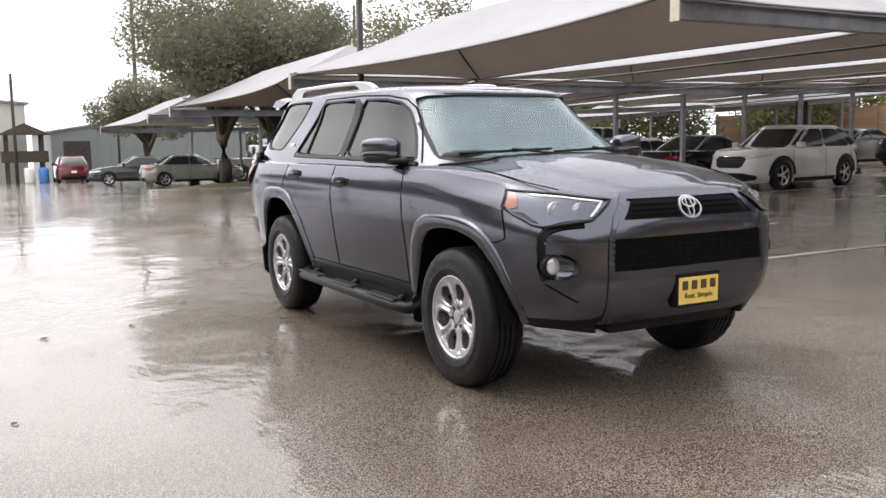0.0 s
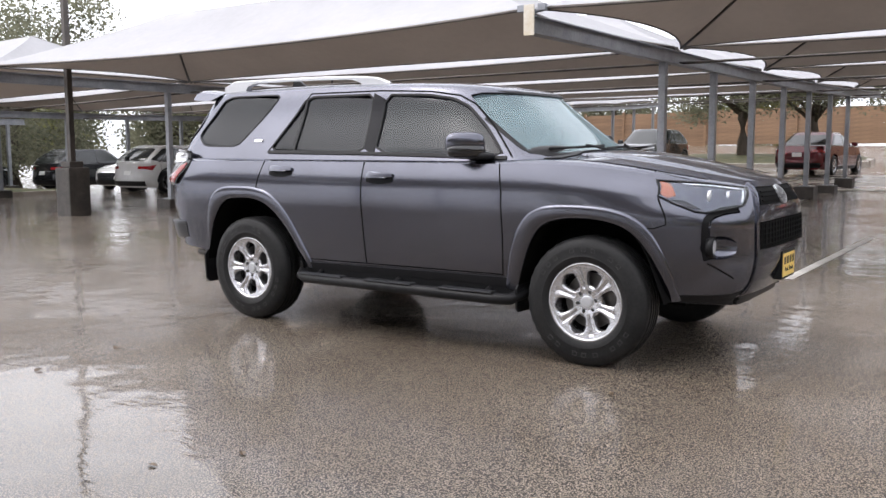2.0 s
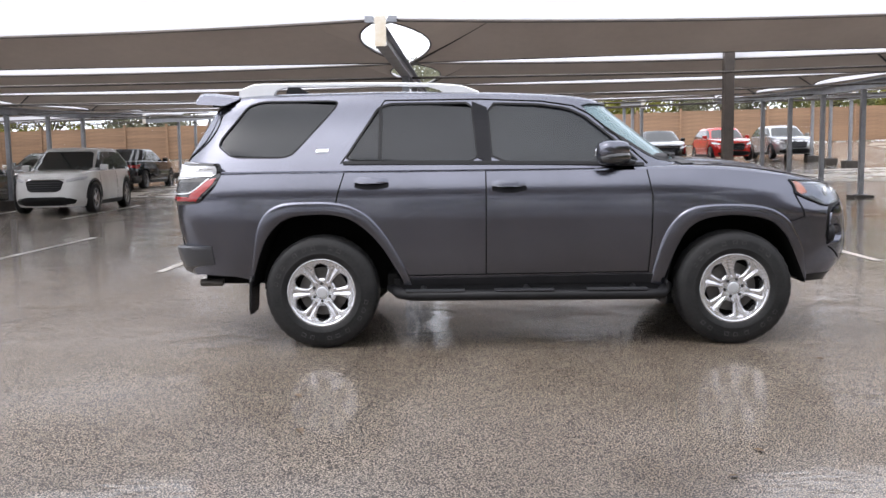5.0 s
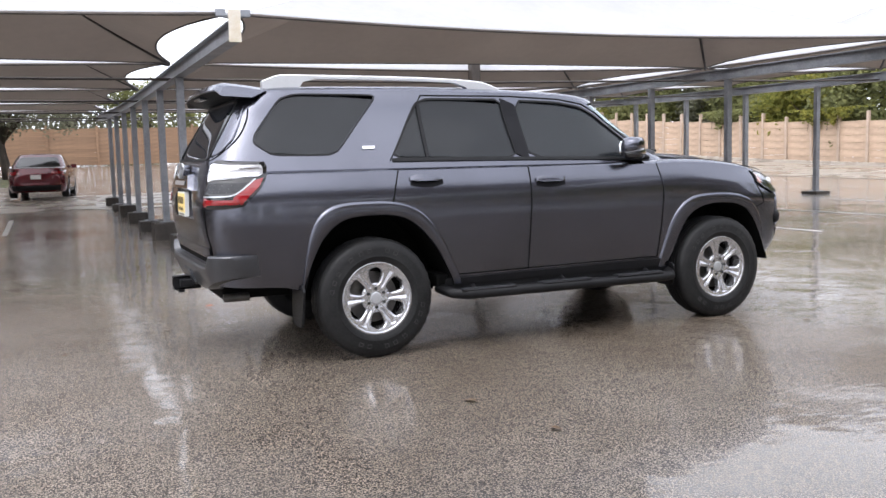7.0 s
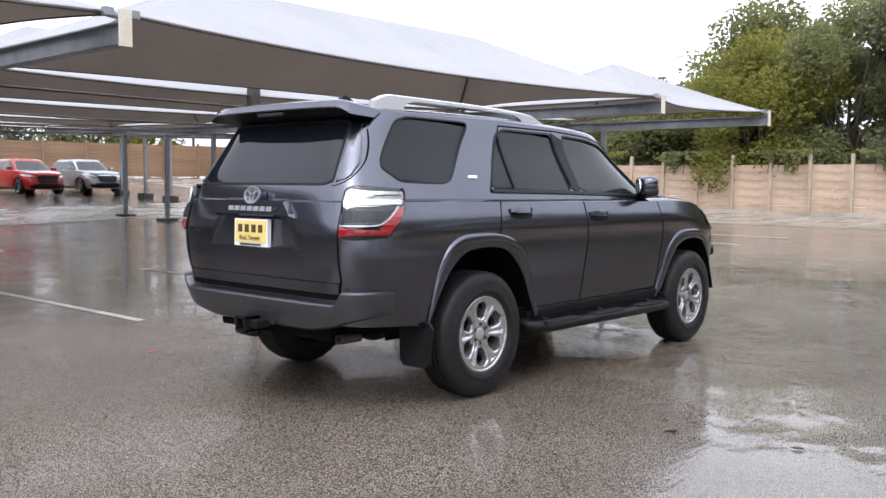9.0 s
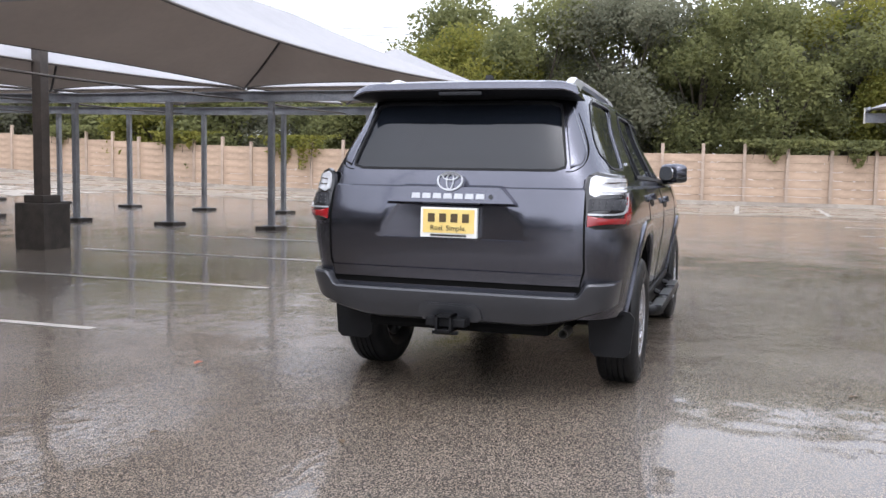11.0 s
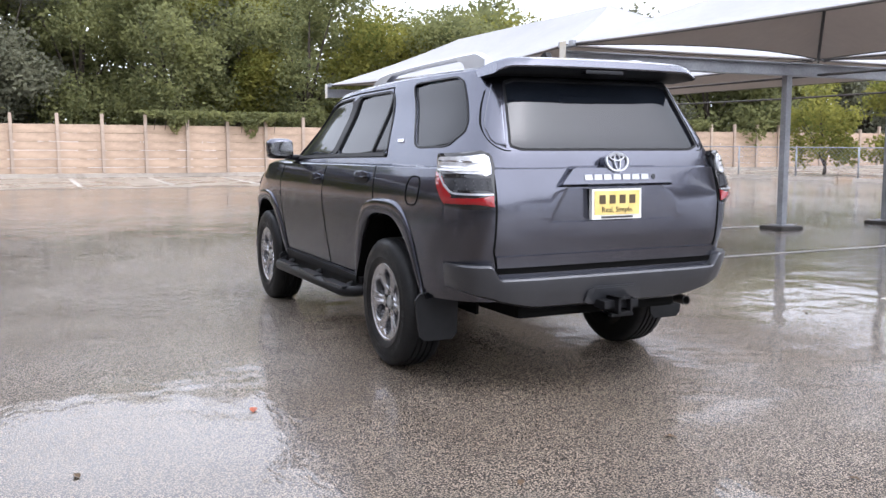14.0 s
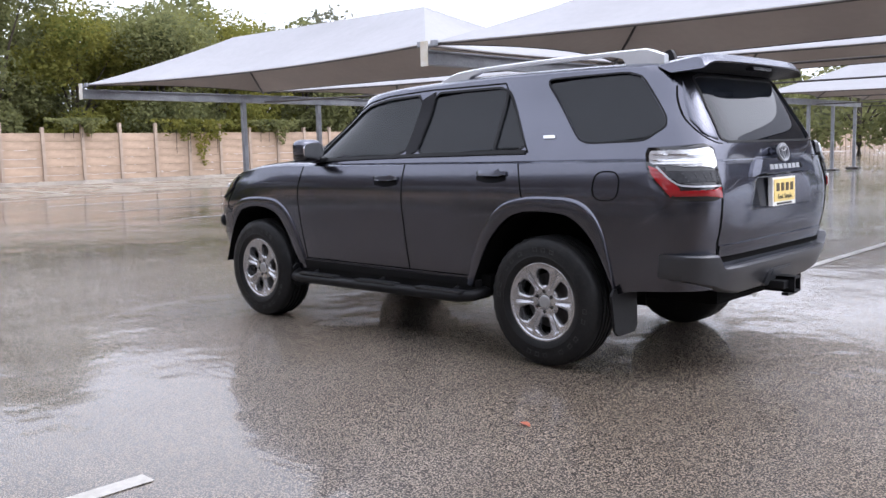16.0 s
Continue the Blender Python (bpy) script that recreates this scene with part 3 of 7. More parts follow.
def make_canopy(x0, x1, y0, y1, zc):
    c = thing("shade_canopy", "white hipped fabric shade canopy with tan underside", "carport canopy", group="carport shade canopies")
    vs, fs = canopy_mesh(x0, x1, y0, y1, zc)
    mesh_ob("top_cloth", vs, fs, M_FABRIC, c)
    lo = [(v.x, v.y, v.z - 0.03) for v in vs]
    mesh_ob("underside_cloth", lo, [f[::-1] for f in fs], M_LINER, c, "tan cloth underside")
    ym = (y0 + y1) / 2
    for P, Q, inward, sag, drop in (((x0, y0), (x1, y0), (0, 1), 0.55, 0.03), ((x1, y1), (x0, y1), (0, -1), 0.55, 0.03), ((x1, y0), (x1, y1), (-1, 0), 0.42, -0.04), ((x0, y1), (x0, y0), (1, 0), 0.42, -0.04)):
        pts = []
        for k in range(17):
            s = k / 16
            w = sag * 4 * s * (1 - s)
            x, y = P[0] + (Q[0] - P[0]) * s, P[1] + (Q[1] - P[1]) * s
            zz = zc(*P) + (zc(*Q) - zc(*P)) * s
            pts.append((x + inward[0] * w, y + inward[1] * w, zz - drop * 4 * s * (1 - s) - 0.022))
        bm = bmesh.new()
        add_tube(bm, pts, 0.016, 6)
        part("hem_cable", bm, M_STEEL_D, c, "dark hem cable", smooth=True)
    ins = min(INSET, (x1 - x0) / 2 - 0.05)
    for (x, y), rx in (((x0, y0), x0 + ins), ((x0, y1), x0 + ins), ((x1, y0), x1 - ins), ((x1, y1), x1 - ins)):
        bm = bmesh.new()
        a, b = Vector((x, y, zc(x, y) - 0.05)), Vector((rx, ym, zc(rx, ym) + RISE - 0.055))
        add_tube(bm, [a.lerp(b, k / 6) - Vector((0, 0, 0.05 * math.sin(math.pi * k / 6))) for k in range(7)], 0.022, 6)
        part("hip_cable", bm, M_STEEL_D, c, "dark cable under the hip", smooth=True)
    return c


def make_post(x, y, top, foot=0.26, dark=False):
    g = ground_z(x, y)
    p = thing("carport_post", "square grey steel carport post on a concrete footing", "post", pose(x, y, g), "carport posts")
    bm = bmesh.new()
    add_box(bm, (-0.055, -0.055, 0.02), (0.055, 0.055, top - g), 0.008)
    part("shaft", bm, M_STEEL, p)
    bm = bmesh.new()
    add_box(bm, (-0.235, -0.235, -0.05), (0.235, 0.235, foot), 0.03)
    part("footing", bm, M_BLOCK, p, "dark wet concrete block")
    bm = bmesh.new()
    add_box(bm, (-0.12, -0.12, foot - 0.002), (0.12, 0.12, foot + 0.016), 0.003)
    part("base_plate", bm, M_STEEL, p)
    return p


def make_beam(x, y0, y1, zc):
    """An I-beam under the meeting canopies; zc(x, y) is the eave's height."""
    b = thing("carport_beam", "long grey galvanised steel I-beam carrying the canopies", "beam", group="carport beams")
    bm = bmesh.new()
    n = 8
    for lo, hi, w in ((-0.30, -0.285, 0.075), (-0.285, -0.115, 0.012), (-0.115, -0.10, 0.075)):
        rings = []
        for k in range(n + 1):
            y = y0 + (y1 - y0) * k / n
            z = zc(x, y)
            rings.append([bm.verts.new((x + sx * w, y, z + zz)) for sx, zz in ((-1, lo), (1, lo), (1, hi), (-1, hi))])
        for a, c in zip(rings, rings[1:]):
            for k in range(4):
                bm.faces.new((a[k], a[(k + 1) % 4], c[(k + 1) % 4], c[k]))
        bm.faces.new(rings[0])
        bm.faces.new(rings[-1][::-1])
    part("web_and_flanges", bm, M_STEEL, b)
    s = 1 if y1 > y0 else -1
    z = zc(x, y0)
    bm = bmesh.new()
    add_box(bm, (x - 0.065, y0 - s * 0.012 - 0.01, z - 0.32), (x + 0.065, y0 - s * 0.012 + 0.01, z + 0.02), 0.004)
    part("end_plate", bm, M_RUST, b, "cream end plate with rust streaks")
    bm = bmesh.new()
    for sx in (-1, 1):
        add_tube(bm, [(x, y0 + s * 0.04, z - 0.06), (x + sx * 0.18, y0 + s * 0.07, z - 0.01)], 0.028, 8)
        add_box(bm, (x + sx * 0.13 - 0.05, y0 + s * 0.06 - 0.03, z - 0.05), (x + sx * 0.13 + 0.05, y0 + s * 0.06 + 0.03, z + 0.03), 0.01)
    part("cable_clamp", bm, M_STEEL, b)
    return b


def carport(beams, y0, side, rows, eave, post_rows):
    """Rows of canopies from the aisle edge y0 outwards (side +1 north, -1 south) between the beams."""
    def zc(x, y):
        return ground_z(x, y) + eave
    for a, b in zip(beams, beams[1:]):
        for j in range(rows):
            ya, yb = y0 + side * DEPTH * j, y0 + side * DEPTH * (j + 1)
            make_canopy(a + 0.05, b - 0.05, min(ya, yb) + 0.06, max(ya, yb) - 0.06, zc)
    for a, b in zip(beams, beams[1:]):
        for j in range(rows + 1):
            y = y0 + side * (DEPTH * j + (.30 if j == 0 else 0))
            if j == 0:
                continue
            t = thing("tie_pipe", "thin dark steel pipe between carport beams", "pipe", group="carport tie pipes")
            bm = bmesh.new()
            add_tube(bm, [(a, y, zc(a, y) - .27), ((a + b) / 2, y, zc((a + b) / 2, y) - .29), (b, y, zc(b, y) - .27)], .022, 6)
            part("pipe", bm, M_STEEL_D, t, smooth=True)
    for x in beams:
        make_beam(x, y0, y0 + side * DEPTH * rows, zc)
        for k in range(post_rows):
            y = y0 + side * (4.15 + 2.4 * k)
            make_post(x, y, zc(x, y) - 0.30, 0.20 + 0.05 * ((k * 7 + int(abs(x))) % 3) if side > 0 and x < 5 else 0.07)


carport([-24.1, -12.8, -1.35, 9.0, 13.9], 3.36, 1, 5, 2.86, 7)
carport([-38.4, -27.8], 3.4, 1, 2, 2.80, 3)
carport([-16.7, -6.25, 4.2, 14.6], -3.95, -1, 2, 2.72, 3)
carport([-35.5, -24.2, -12.9], 27.8, 1, 2, 2.70, 3)
carport([-3.0, 8.0], -23.5, -1, 2, 2.75, 3)
carport([6.3, 14.2], 27.5, 1, 1, 2.86, 0)
for y in (27.7, 29.6, 31.5):
    make_post(6.3, y, ground_z(6.3, y) + 2.56, .26)
    make_post(14.2, y, ground_z(14.2, y) + 2.56, .26)

# ---- precast fence to the east ----
FENCE_X = 29.0


def build_fence():
    f = tagged(new("precast_fence"), "tan precast concrete plank fence with taller posts", "fence")
    pitch, boards, bh = 1.52, 6, 0.315
    post = bmesh.new()
    add_box(post, (-0.07, -0.06, -0.3), (0.07, 0.06, 2.18), 0.012)
    bmesh.ops.recalc_face_normals(post, faces=post.faces)
    pm = bpy.data.meshes.new("post")
    post.to_mesh(pm)
    post.free()
    pm.materials.append(M_FENCE_P)
    brd = bmesh.new()
    add_box(brd, (-0.025, 0.05, 0.006), (0.025, pitch - 0.05, bh), 0.010)
    bmesh.ops.recalc_face_normals(brd, faces=brd.faces)
    bmm = bpy.data.meshes.new("board")
    brd.to_mesh(bmm)
    brd.free()
    bmm.materials.append(M_FENCE)
    rest = bmesh.new()
    n0, n1 = -80, 29
    rng = random.Random(5)
    for k in range(n0, n1):
        y = k * pitch
        z = ground_z(FENCE_X, y) + 0.12
        tall = rng.choice((0, 0, -0.18))
        o = new("post", pm)
        o.parent, o.matrix_basis = f, pose(FENCE_X - 0.03, y, z + tall, rng.uniform(-.6, .6), rng.uniform(-.6, .6), 0)
        near = -22 <= k < 26
        for j in range(boards):
            m = pose(FENCE_X + rng.uniform(-.006, .006), y, z - 0.1 + j * bh, 0, rng.uniform(-.8, .8), rng.uniform(-.25, .25))
            if near:
                o = new("board", bmm)
                o.parent, o.matrix_basis = f, m
            else:
                add_box(rest, (-0.025, 0.05, 0.006), (0.025, pitch - 0.05, bh), 0, m)
    ob = part("board_run", rest, M_FENCE, f)
    tagged(ob, kind="stuff")


build_fence()


# ---- the grey SUV ----
def superell(x, a, w, n):
    """Half-width of a superellipse quarter at x of a."""
    x = min(max(x / a, 0.0), 1.0)
    return w * (1 - x ** n) ** (1 / n)


B_W = curve([.40, .50, .62, .80, .95, 1.03, 1.10, 1.16, 1.21], [.858, .878, .898, .923, .939, .937, .924, .906, .888])
B_XF = curve([.40, .46, .54, .66, .80, .92, 1.00, 1.06, 1.12], [2.15, 2.215, 2.27, 2.295, 2.285, 2.275, 2.25, 2.20, 2.10])
B_XR = curve([.40, .50, .62, .72, .85, 1.00, 1.15, 1.25], [-2.30, -2.36, -2.39, -2.405, -2.432, -2.440, -2.415, -2.392])
B_ZS = curve([-2.5, -1.0, .7, 1.0, 1.3, 1.6, 1.85, 2.05, 2.2, 2.32], [1.195, 1.195, 1.19, 1.195, 1.185, 1.155, 1.118, 1.082, 1.055, 1.02])
B_ZB = curve([-2.5, -2.0, -1.7, 1.7, 1.95, 2.3], [.52, .50, .43, .42, .415, .445])
B_NF = curve([.45, .85, 1.0, 1.1], [4.6, 4.6, 3.8, 3.6])
B_CROWN = curve([-2.5, .9, 1.07, 1.35, 1.85, 2.15, 2.3], [0, 0, .04, .05, .035, .015, .004])
XCF, XCR, B_NR = 0.6, -0.6, 8.6


def body_side(x, z):
    w = B_W(z)
    if x > XCF:
        return superell(x - XCF, B_XF(z) - XCF, w, B_NF(z))
    if x < XCR:
        return superell(XCR - x, XCR - B_XR(z), w, B_NR)
    return w


def body_front(y, z):
    return XCF + superell(abs(y), B_W(z), B_XF(z) - XCF, B_NF(z))


def body_rear(y, z):
    return XCR - superell(abs(y), B_W(z), XCR - B_XR(z), B_NR)


def off_side(f, side):
    """A surface point on a flank y = f(x, z), moved out along its normal."""
    def fn(x, z, o):
        e = 0.004
        y = f(x, z)
        n = Vector((-(f(x + e, z) - f(x - e, z)) / (2 * e), 1, -(f(x, z + e) - f(x, z - e)) / (2 * e))).normalized()
        n.x = max(-0.9, min(0.9, n.x))
        return Vector((x + n.x * o, side * (y + n.y * o), z + n.z * o))
    return fn


def off_end(f, sign):
    """The same on a front or rear face x = f(y, z)."""
    def fn(y, z, o):
        e = 0.004
        x = f(y, z)
        n = Vector((1, -(f(y + e, z) - f(y - e, z)) / (2 * e), -(f(y, z + e) - f(y, z - e)) / (2 * e))).normalized()
        return Vector((x, y, z)) + n * o * sign
    return fn


def off_corner(side, front=True):
    """Round the corner by the angle p (0 middle, 1 flank)."""
    def base(p, z):
        w = B_W(z)
        n = B_NF(z) if front else B_NR
        c, s = max(math.cos(p * math.pi / 2), 0) ** (2 / n), max(math.sin(p * math.pi / 2), 0) ** (2 / n)
        x = XCF + (B_XF(z) - XCF) * c if front else XCR + (B_XR(z) - XCR) * c
        return Vector((x, side * w * s, z))

    def fn(p, z, o):
        p = min(max(p, 0.004), 0.996)
        t = base(p + 0.003, z) - base(p - 0.003, z)
        k = Vector((t.y, -t.x, 0)).normalized()
        b = base(p, z)
        if k.dot(Vector((b.x - (1.2 if front else -1.2), b.y, 0))) < 0:
            k = -k
        return b + k * o
    return fn


def pa_y(y, z, front=True):
    n = B_NF(z) if front else B_NR
    return math.asin(min(1, (abs(y) / B_W(z)) ** (n / 2))) * 2 / math.pi


def pa_x(x, z, front=True):
    n = B_NF(z) if front else B_NR
    q = (x - XCF) / (B_XF(z) - XCF) if front else (x - XCR) / (B_XR(z) - XCR)
    return math.acos(min(1, max(0, q) ** (n / 2))) * 2 / math.pi


G_Z0, G_NR = 1.175, 9.0
G_W = curve([0, .15, .35, .70, .90, 1.0], [.878, .842, .790, .700, .665, .640])
G_XF = curve([0, .12, .30, .55, .80, 1.0], [1.26, 1.17, 1.04, .885, .735, .62])
G_XR = curve([0, .2, .6, .9, 1.0], [-2.40, -2.375, -2.27, -2.175, -2.13])
G_ZT = curve([-2.4, -2.2, -1.9, -1.1, -.3, .2, .45, .62, 1.3], [1.69, 1.70, 1.718, 1.727, 1.712, 1.691, 1.675, 1.660, 1.65])


def cab_side(x, z):
    v = (z - G_Z0) / (G_ZT(x) - G_Z0)
    v = min(max(v, 0), 1)
    w = G_W(v)
    cf = 0.25 - 0.5 * v
    if x > cf:
        return superell(x - cf, G_XF(v) - cf, w, 3.4)
    if x < -1.0:
        return superell(-1.0 - x, -1.0 - G_XR(v), w * (1 - 0.035 * min(1, (-1.0 - x) / 1.2)), G_NR)
    return w


def cab_front(y, z):
    v = min(max((z - G_Z0) / (1.660 - G_Z0), 0), 1)
    cf = 0.25 - 0.5 * v
    return cf + superell(abs(y), G_W(v), G_XF(v) - cf, 3.4)


def cab_rear(y, z):
    v = min(max((z - G_Z0) / (1.70 - G_Z0), 0), 1)
    return -1.0 - superell(abs(y), G_W(v) * .97, -1.0 - G_XR(v), G_NR)


def half_ring(fn_corner_f, fn_corner_r, nf, ns, nr, xa, xb):
    """Parameters of half an outline from the front's middle to the rear's."""
    def ease(t):
        return t - 0.55 * math.sin(2 * math.pi * t) / (2 * math.pi)
    out = [('f', ease(i / nf)) for i in range(nf)]
    out += [('s', xa + (xb - xa) * i / ns) for i in range(ns + 1)]
    out += [('r', 1 - ease(i / nr)) for i in range(1, nr + 1)]
    return out


def tub_solid(name, material, parent):
    """The closed lower body with bonnet."""
    ring = half_ring(None, None, 30, 26, 26, XCF, XCR)
    vrows = [i / 22 for i in range(23)]

    def at(kind, p, v):
        z = .43 + (1.15 - .43) * v
        for _ in range(4):
            if kind == 'f':
                n = B_NF(z)
                x = XCF + (B_XF(z) - XCF) * max(math.cos(p * math.pi / 2), 0) ** (2 / n)
                y = B_W(z) * math.sin(p * math.pi / 2) ** (2 / n)
            elif kind == 'r':
                x = XCR + (B_XR(z) - XCR) * max(math.cos(p * math.pi / 2), 0) ** (2 / B_NR)
                y = B_W(z) * math.sin(p * math.pi / 2) ** (2 / B_NR)
            else:
                x, y = p, B_W(z)
            z = B_ZB(x) + (B_ZS(x) - B_ZB(x)) * v
        return Vector((x, y, z))
    return cap_loft(name, material, parent, ring, vrows, at, ((.022, .014), (.055, .022)), B_CROWN, 40, ridge=.28)


def cap_loft(name, material, parent, ring, vrows, at, edge, crown, m, bottom=True, ridge=0.0):
    cols = []
    for kind, p in ring:
        col = [at(kind, p, v) for v in vrows]
        t = col[-1]
        for ins, up in edge:
            k = max(0.0, t.y - ins)
            pull = 1.0 if t.y > 0.15 else t.y / 0.15
            sx = 0.0
            if kind == 'f':
                sx = -ins * (1 - p)
            elif kind == 'r':
                sx = ins * (1 - p)
            col.append(Vector((t.x + sx, k if t.y > ins else t.y * 0.98, t.z + up)))
        cols.append(col)
    nrow, nring = len(cols[0]), len(cols)
    vs, idx = [], {}

    def vid(i, j, s):
        key = (i, j, 0 if cols[i][j].y < 1e-6 else s)
        if key not in idx:
            p = cols[i][j]
            idx[key] = len(vs)
            vs.append((p.x, p.y * s, p.z))
        return idx[key]
    fs = []

    def quad(*q):
        q = [a for k, a in enumerate(q) if a != q[k - 1]]
        if len(set(q)) >= 3:
            fs.append(tuple(q))
    for s in (-1, 1):
        for i in range(nring - 1):
            for j in range(nrow - 1):
                q = (vid(i, j, s), vid(i + 1, j, s), vid(i + 1, j + 1, s), vid(i, j + 1, s))
                quad(*(q if s < 0 else q[::-1]))
    # top, across from flank to flank
    tops = []
    for i in range(nring):
        p = cols[i][-1]
        row = [vid(i, nrow - 1, -1)]
        if p.y > 1e-6:
            for k in range(1, m):
                q = -1 + 2 * k / m
                e = min(1.0, max(0.0, (.64 - abs(q)) / .10))
                e = e * e * (3 - 2 * e) * ridge
                vs.append((p.x, p.y * q, p.z + crown(p.x) * (1 - q * q + e) * min(1, p.y / 0.4)))
                row.append(len(vs) - 1)
            row.append(vid(i, nrow - 1, 1))
        tops.append(row)
    for a, b in zip(tops, tops[1:]):
        if len(a) == 1 and len(b) > 1:
            fs.extend((a[0], b[k + 1], b[k]) for k in range(len(b) - 1))
        elif len(b) == 1 and len(a) > 1:
            fs.extend((b[0], a[k], a[k + 1]) for k in range(len(a) - 1))
        elif len(a) > 1:
            fs.extend((a[k], a[k + 1], b[k + 1], b[k]) for k in range(len(a) - 1))
    if bottom:
        low = [(vid(i, 0, -1), vid(i, 0, 1)) for i in range(nring)]
        for a, b in zip(low, low[1:]):
            quad(a[0], a[1], b[1], b[0])
    me = bpy.data.meshes.new(name)
    me.from_pydata(vs, [], fs)
    bm = bmesh.new()
    bm.from_mesh(me)
    bmesh.ops.remove_doubles(bm, verts=bm.verts, dist=1e-5)
    bmesh.ops.recalc_face_normals(bm, faces=bm.faces)
    bm.to_mesh(me)
    bm.free()
    me.materials.append(material)
    ob = new(name, me)
    ob.parent = parent
    return ob


def cab_at(kind, p, v, shrink=False):
    cf = 0.25 - 0.5 * v
    z = G_Z0
    w = G_W(v)
    for _ in range(3):
        if kind == 'f':
            x = cf + (G_XF(v) - cf) * max(math.cos(p * math.pi / 2), 0) ** (2 / 3.4)
            y = w * math.sin(p * math.pi / 2) ** (2 / 3.4)
        elif kind == 'r':
            x = -1.0 + (G_XR(v) + 1.0) * max(math.cos(p * math.pi / 2), 0) ** (2 / G_NR)
            y = w * (1 - 0.035 * min(1, (-1.0 - x) / 1.2)) * math.sin(p * math.pi / 2) ** (2 / G_NR)
        else:
            x, y = cf + (-1.0 - cf) * p, w
        z = G_Z0 + (G_ZT(x) - G_Z0) * v
    if shrink:
        return Vector((-0.6 + (x + 0.6) * 0.962, y * 0.945, G_Z0 + (z - G_Z0) * 0.945))
    return Vector((x, y, z))


def cabin_shell(name, material, parent):
    """The roof and pillars: outer and inner skin, open below, joined at the sill."""
    ring = half_ring(None, None, 26, 20, 24, 0.0, 1.0)
    vrows = [i / 18 for i in range(19)]
    flat = curve([-2.5, -2.2, -1.5, 0.0, .5, 1.3], [.004, .012, .020, .022, .012, .004])
    edge = ((.022, .014), (.06, .026), (.12, .033))
    outer = cap_loft("outer", material, parent, ring, vrows, cab_at, edge, flat, 14, bottom=False)
    inner = cap_loft("inner", material, parent, ring, vrows, lambda k, p, v: cab_at(k, p, v, True), edge, flat, 14, bottom=False)
    bm = bmesh.new()
    bm.from_mesh(outer.data)
    bm2 = bmesh.new()
    bm2.from_mesh(inner.data)
    bmesh.ops.reverse_faces(bm2, faces=bm2.faces)
    for q in bm2.faces:
        q.material_index = 1
    tmp = bpy.data.meshes.new("tmp")
    bm2.to_mesh(tmp)
    bm2.free()
    bm.from_mesh(tmp)
    loops = [e for e in bm.edges if len(e.link_faces) == 1]
    bmesh.ops.bridge_loops(bm, edges=loops)
    bmesh.ops.recalc_face_normals(bm, faces=bm.faces)
    me = bpy.data.meshes.new(name)
    bm.to_mesh(me)
    bm.free()
    me.materials.append(material)
    me.materials.append(M_SEAT)
    bpy.data.objects.remove(outer)
    bpy.data.objects.remove(inner)
    ob = new(name, me)
    ob.parent = parent
    return ob


def grow(poly, d):
    """Moves a polygon outward by about d."""
    cx = sum(p[0] for p in poly) / len(poly)
    cy = sum(p[1] for p in poly) / len(poly)
    out = []
    n = len(poly)
    area = sum(poly[i][0] * poly[(i + 1) % n][1] - poly[(i + 1) % n][0] * poly[i][1] for i in range(n))
    for i, p in enumerate(poly):
        a, b = poly[i - 1], poly[(i + 1) % n]
        t = Vector((b[0] - a[0], b[1] - a[1])).normalized()
        q = Vector((t[1], -t[0])) * (d if area > 0 else -d)
        out.append((p[0] + q[0], p[1] + q[1]))
    return out


def superblob(bm, center, size, ex=0.6, m=None, nu=20, nv=14, cut=None):
    """A rounded box (superellipsoid)."""
    def sp(t, e):
        return math.copysign(abs(t) ** e, t)
    rows = []
    for j in range(nv + 1):
        ph = -math.pi / 2 + math.pi * j / nv
        row = []
        for i in range(nu):
            th = 2 * math.pi * i / nu
            p = Vector((sp(math.cos(ph), ex) * sp(math.cos(th), ex) * size[0], sp(math.cos(ph), ex) * sp(math.sin(th), ex) * size[1], sp(math.sin(ph), ex) * size[2]))
            p = p + Vector(center)
            row.append(bm.verts.new(m @ p if m is not None else p))
        rows.append(row)
    for a, b in zip(rows, rows[1:]):
        for i in range(nu):
            bm.faces.new((a[i], a[(i + 1) % nu], b[(i + 1) % nu], b[i]))
    bmesh.ops.remove_doubles(bm, verts=rows[0] + rows[-1], dist=1e-6)


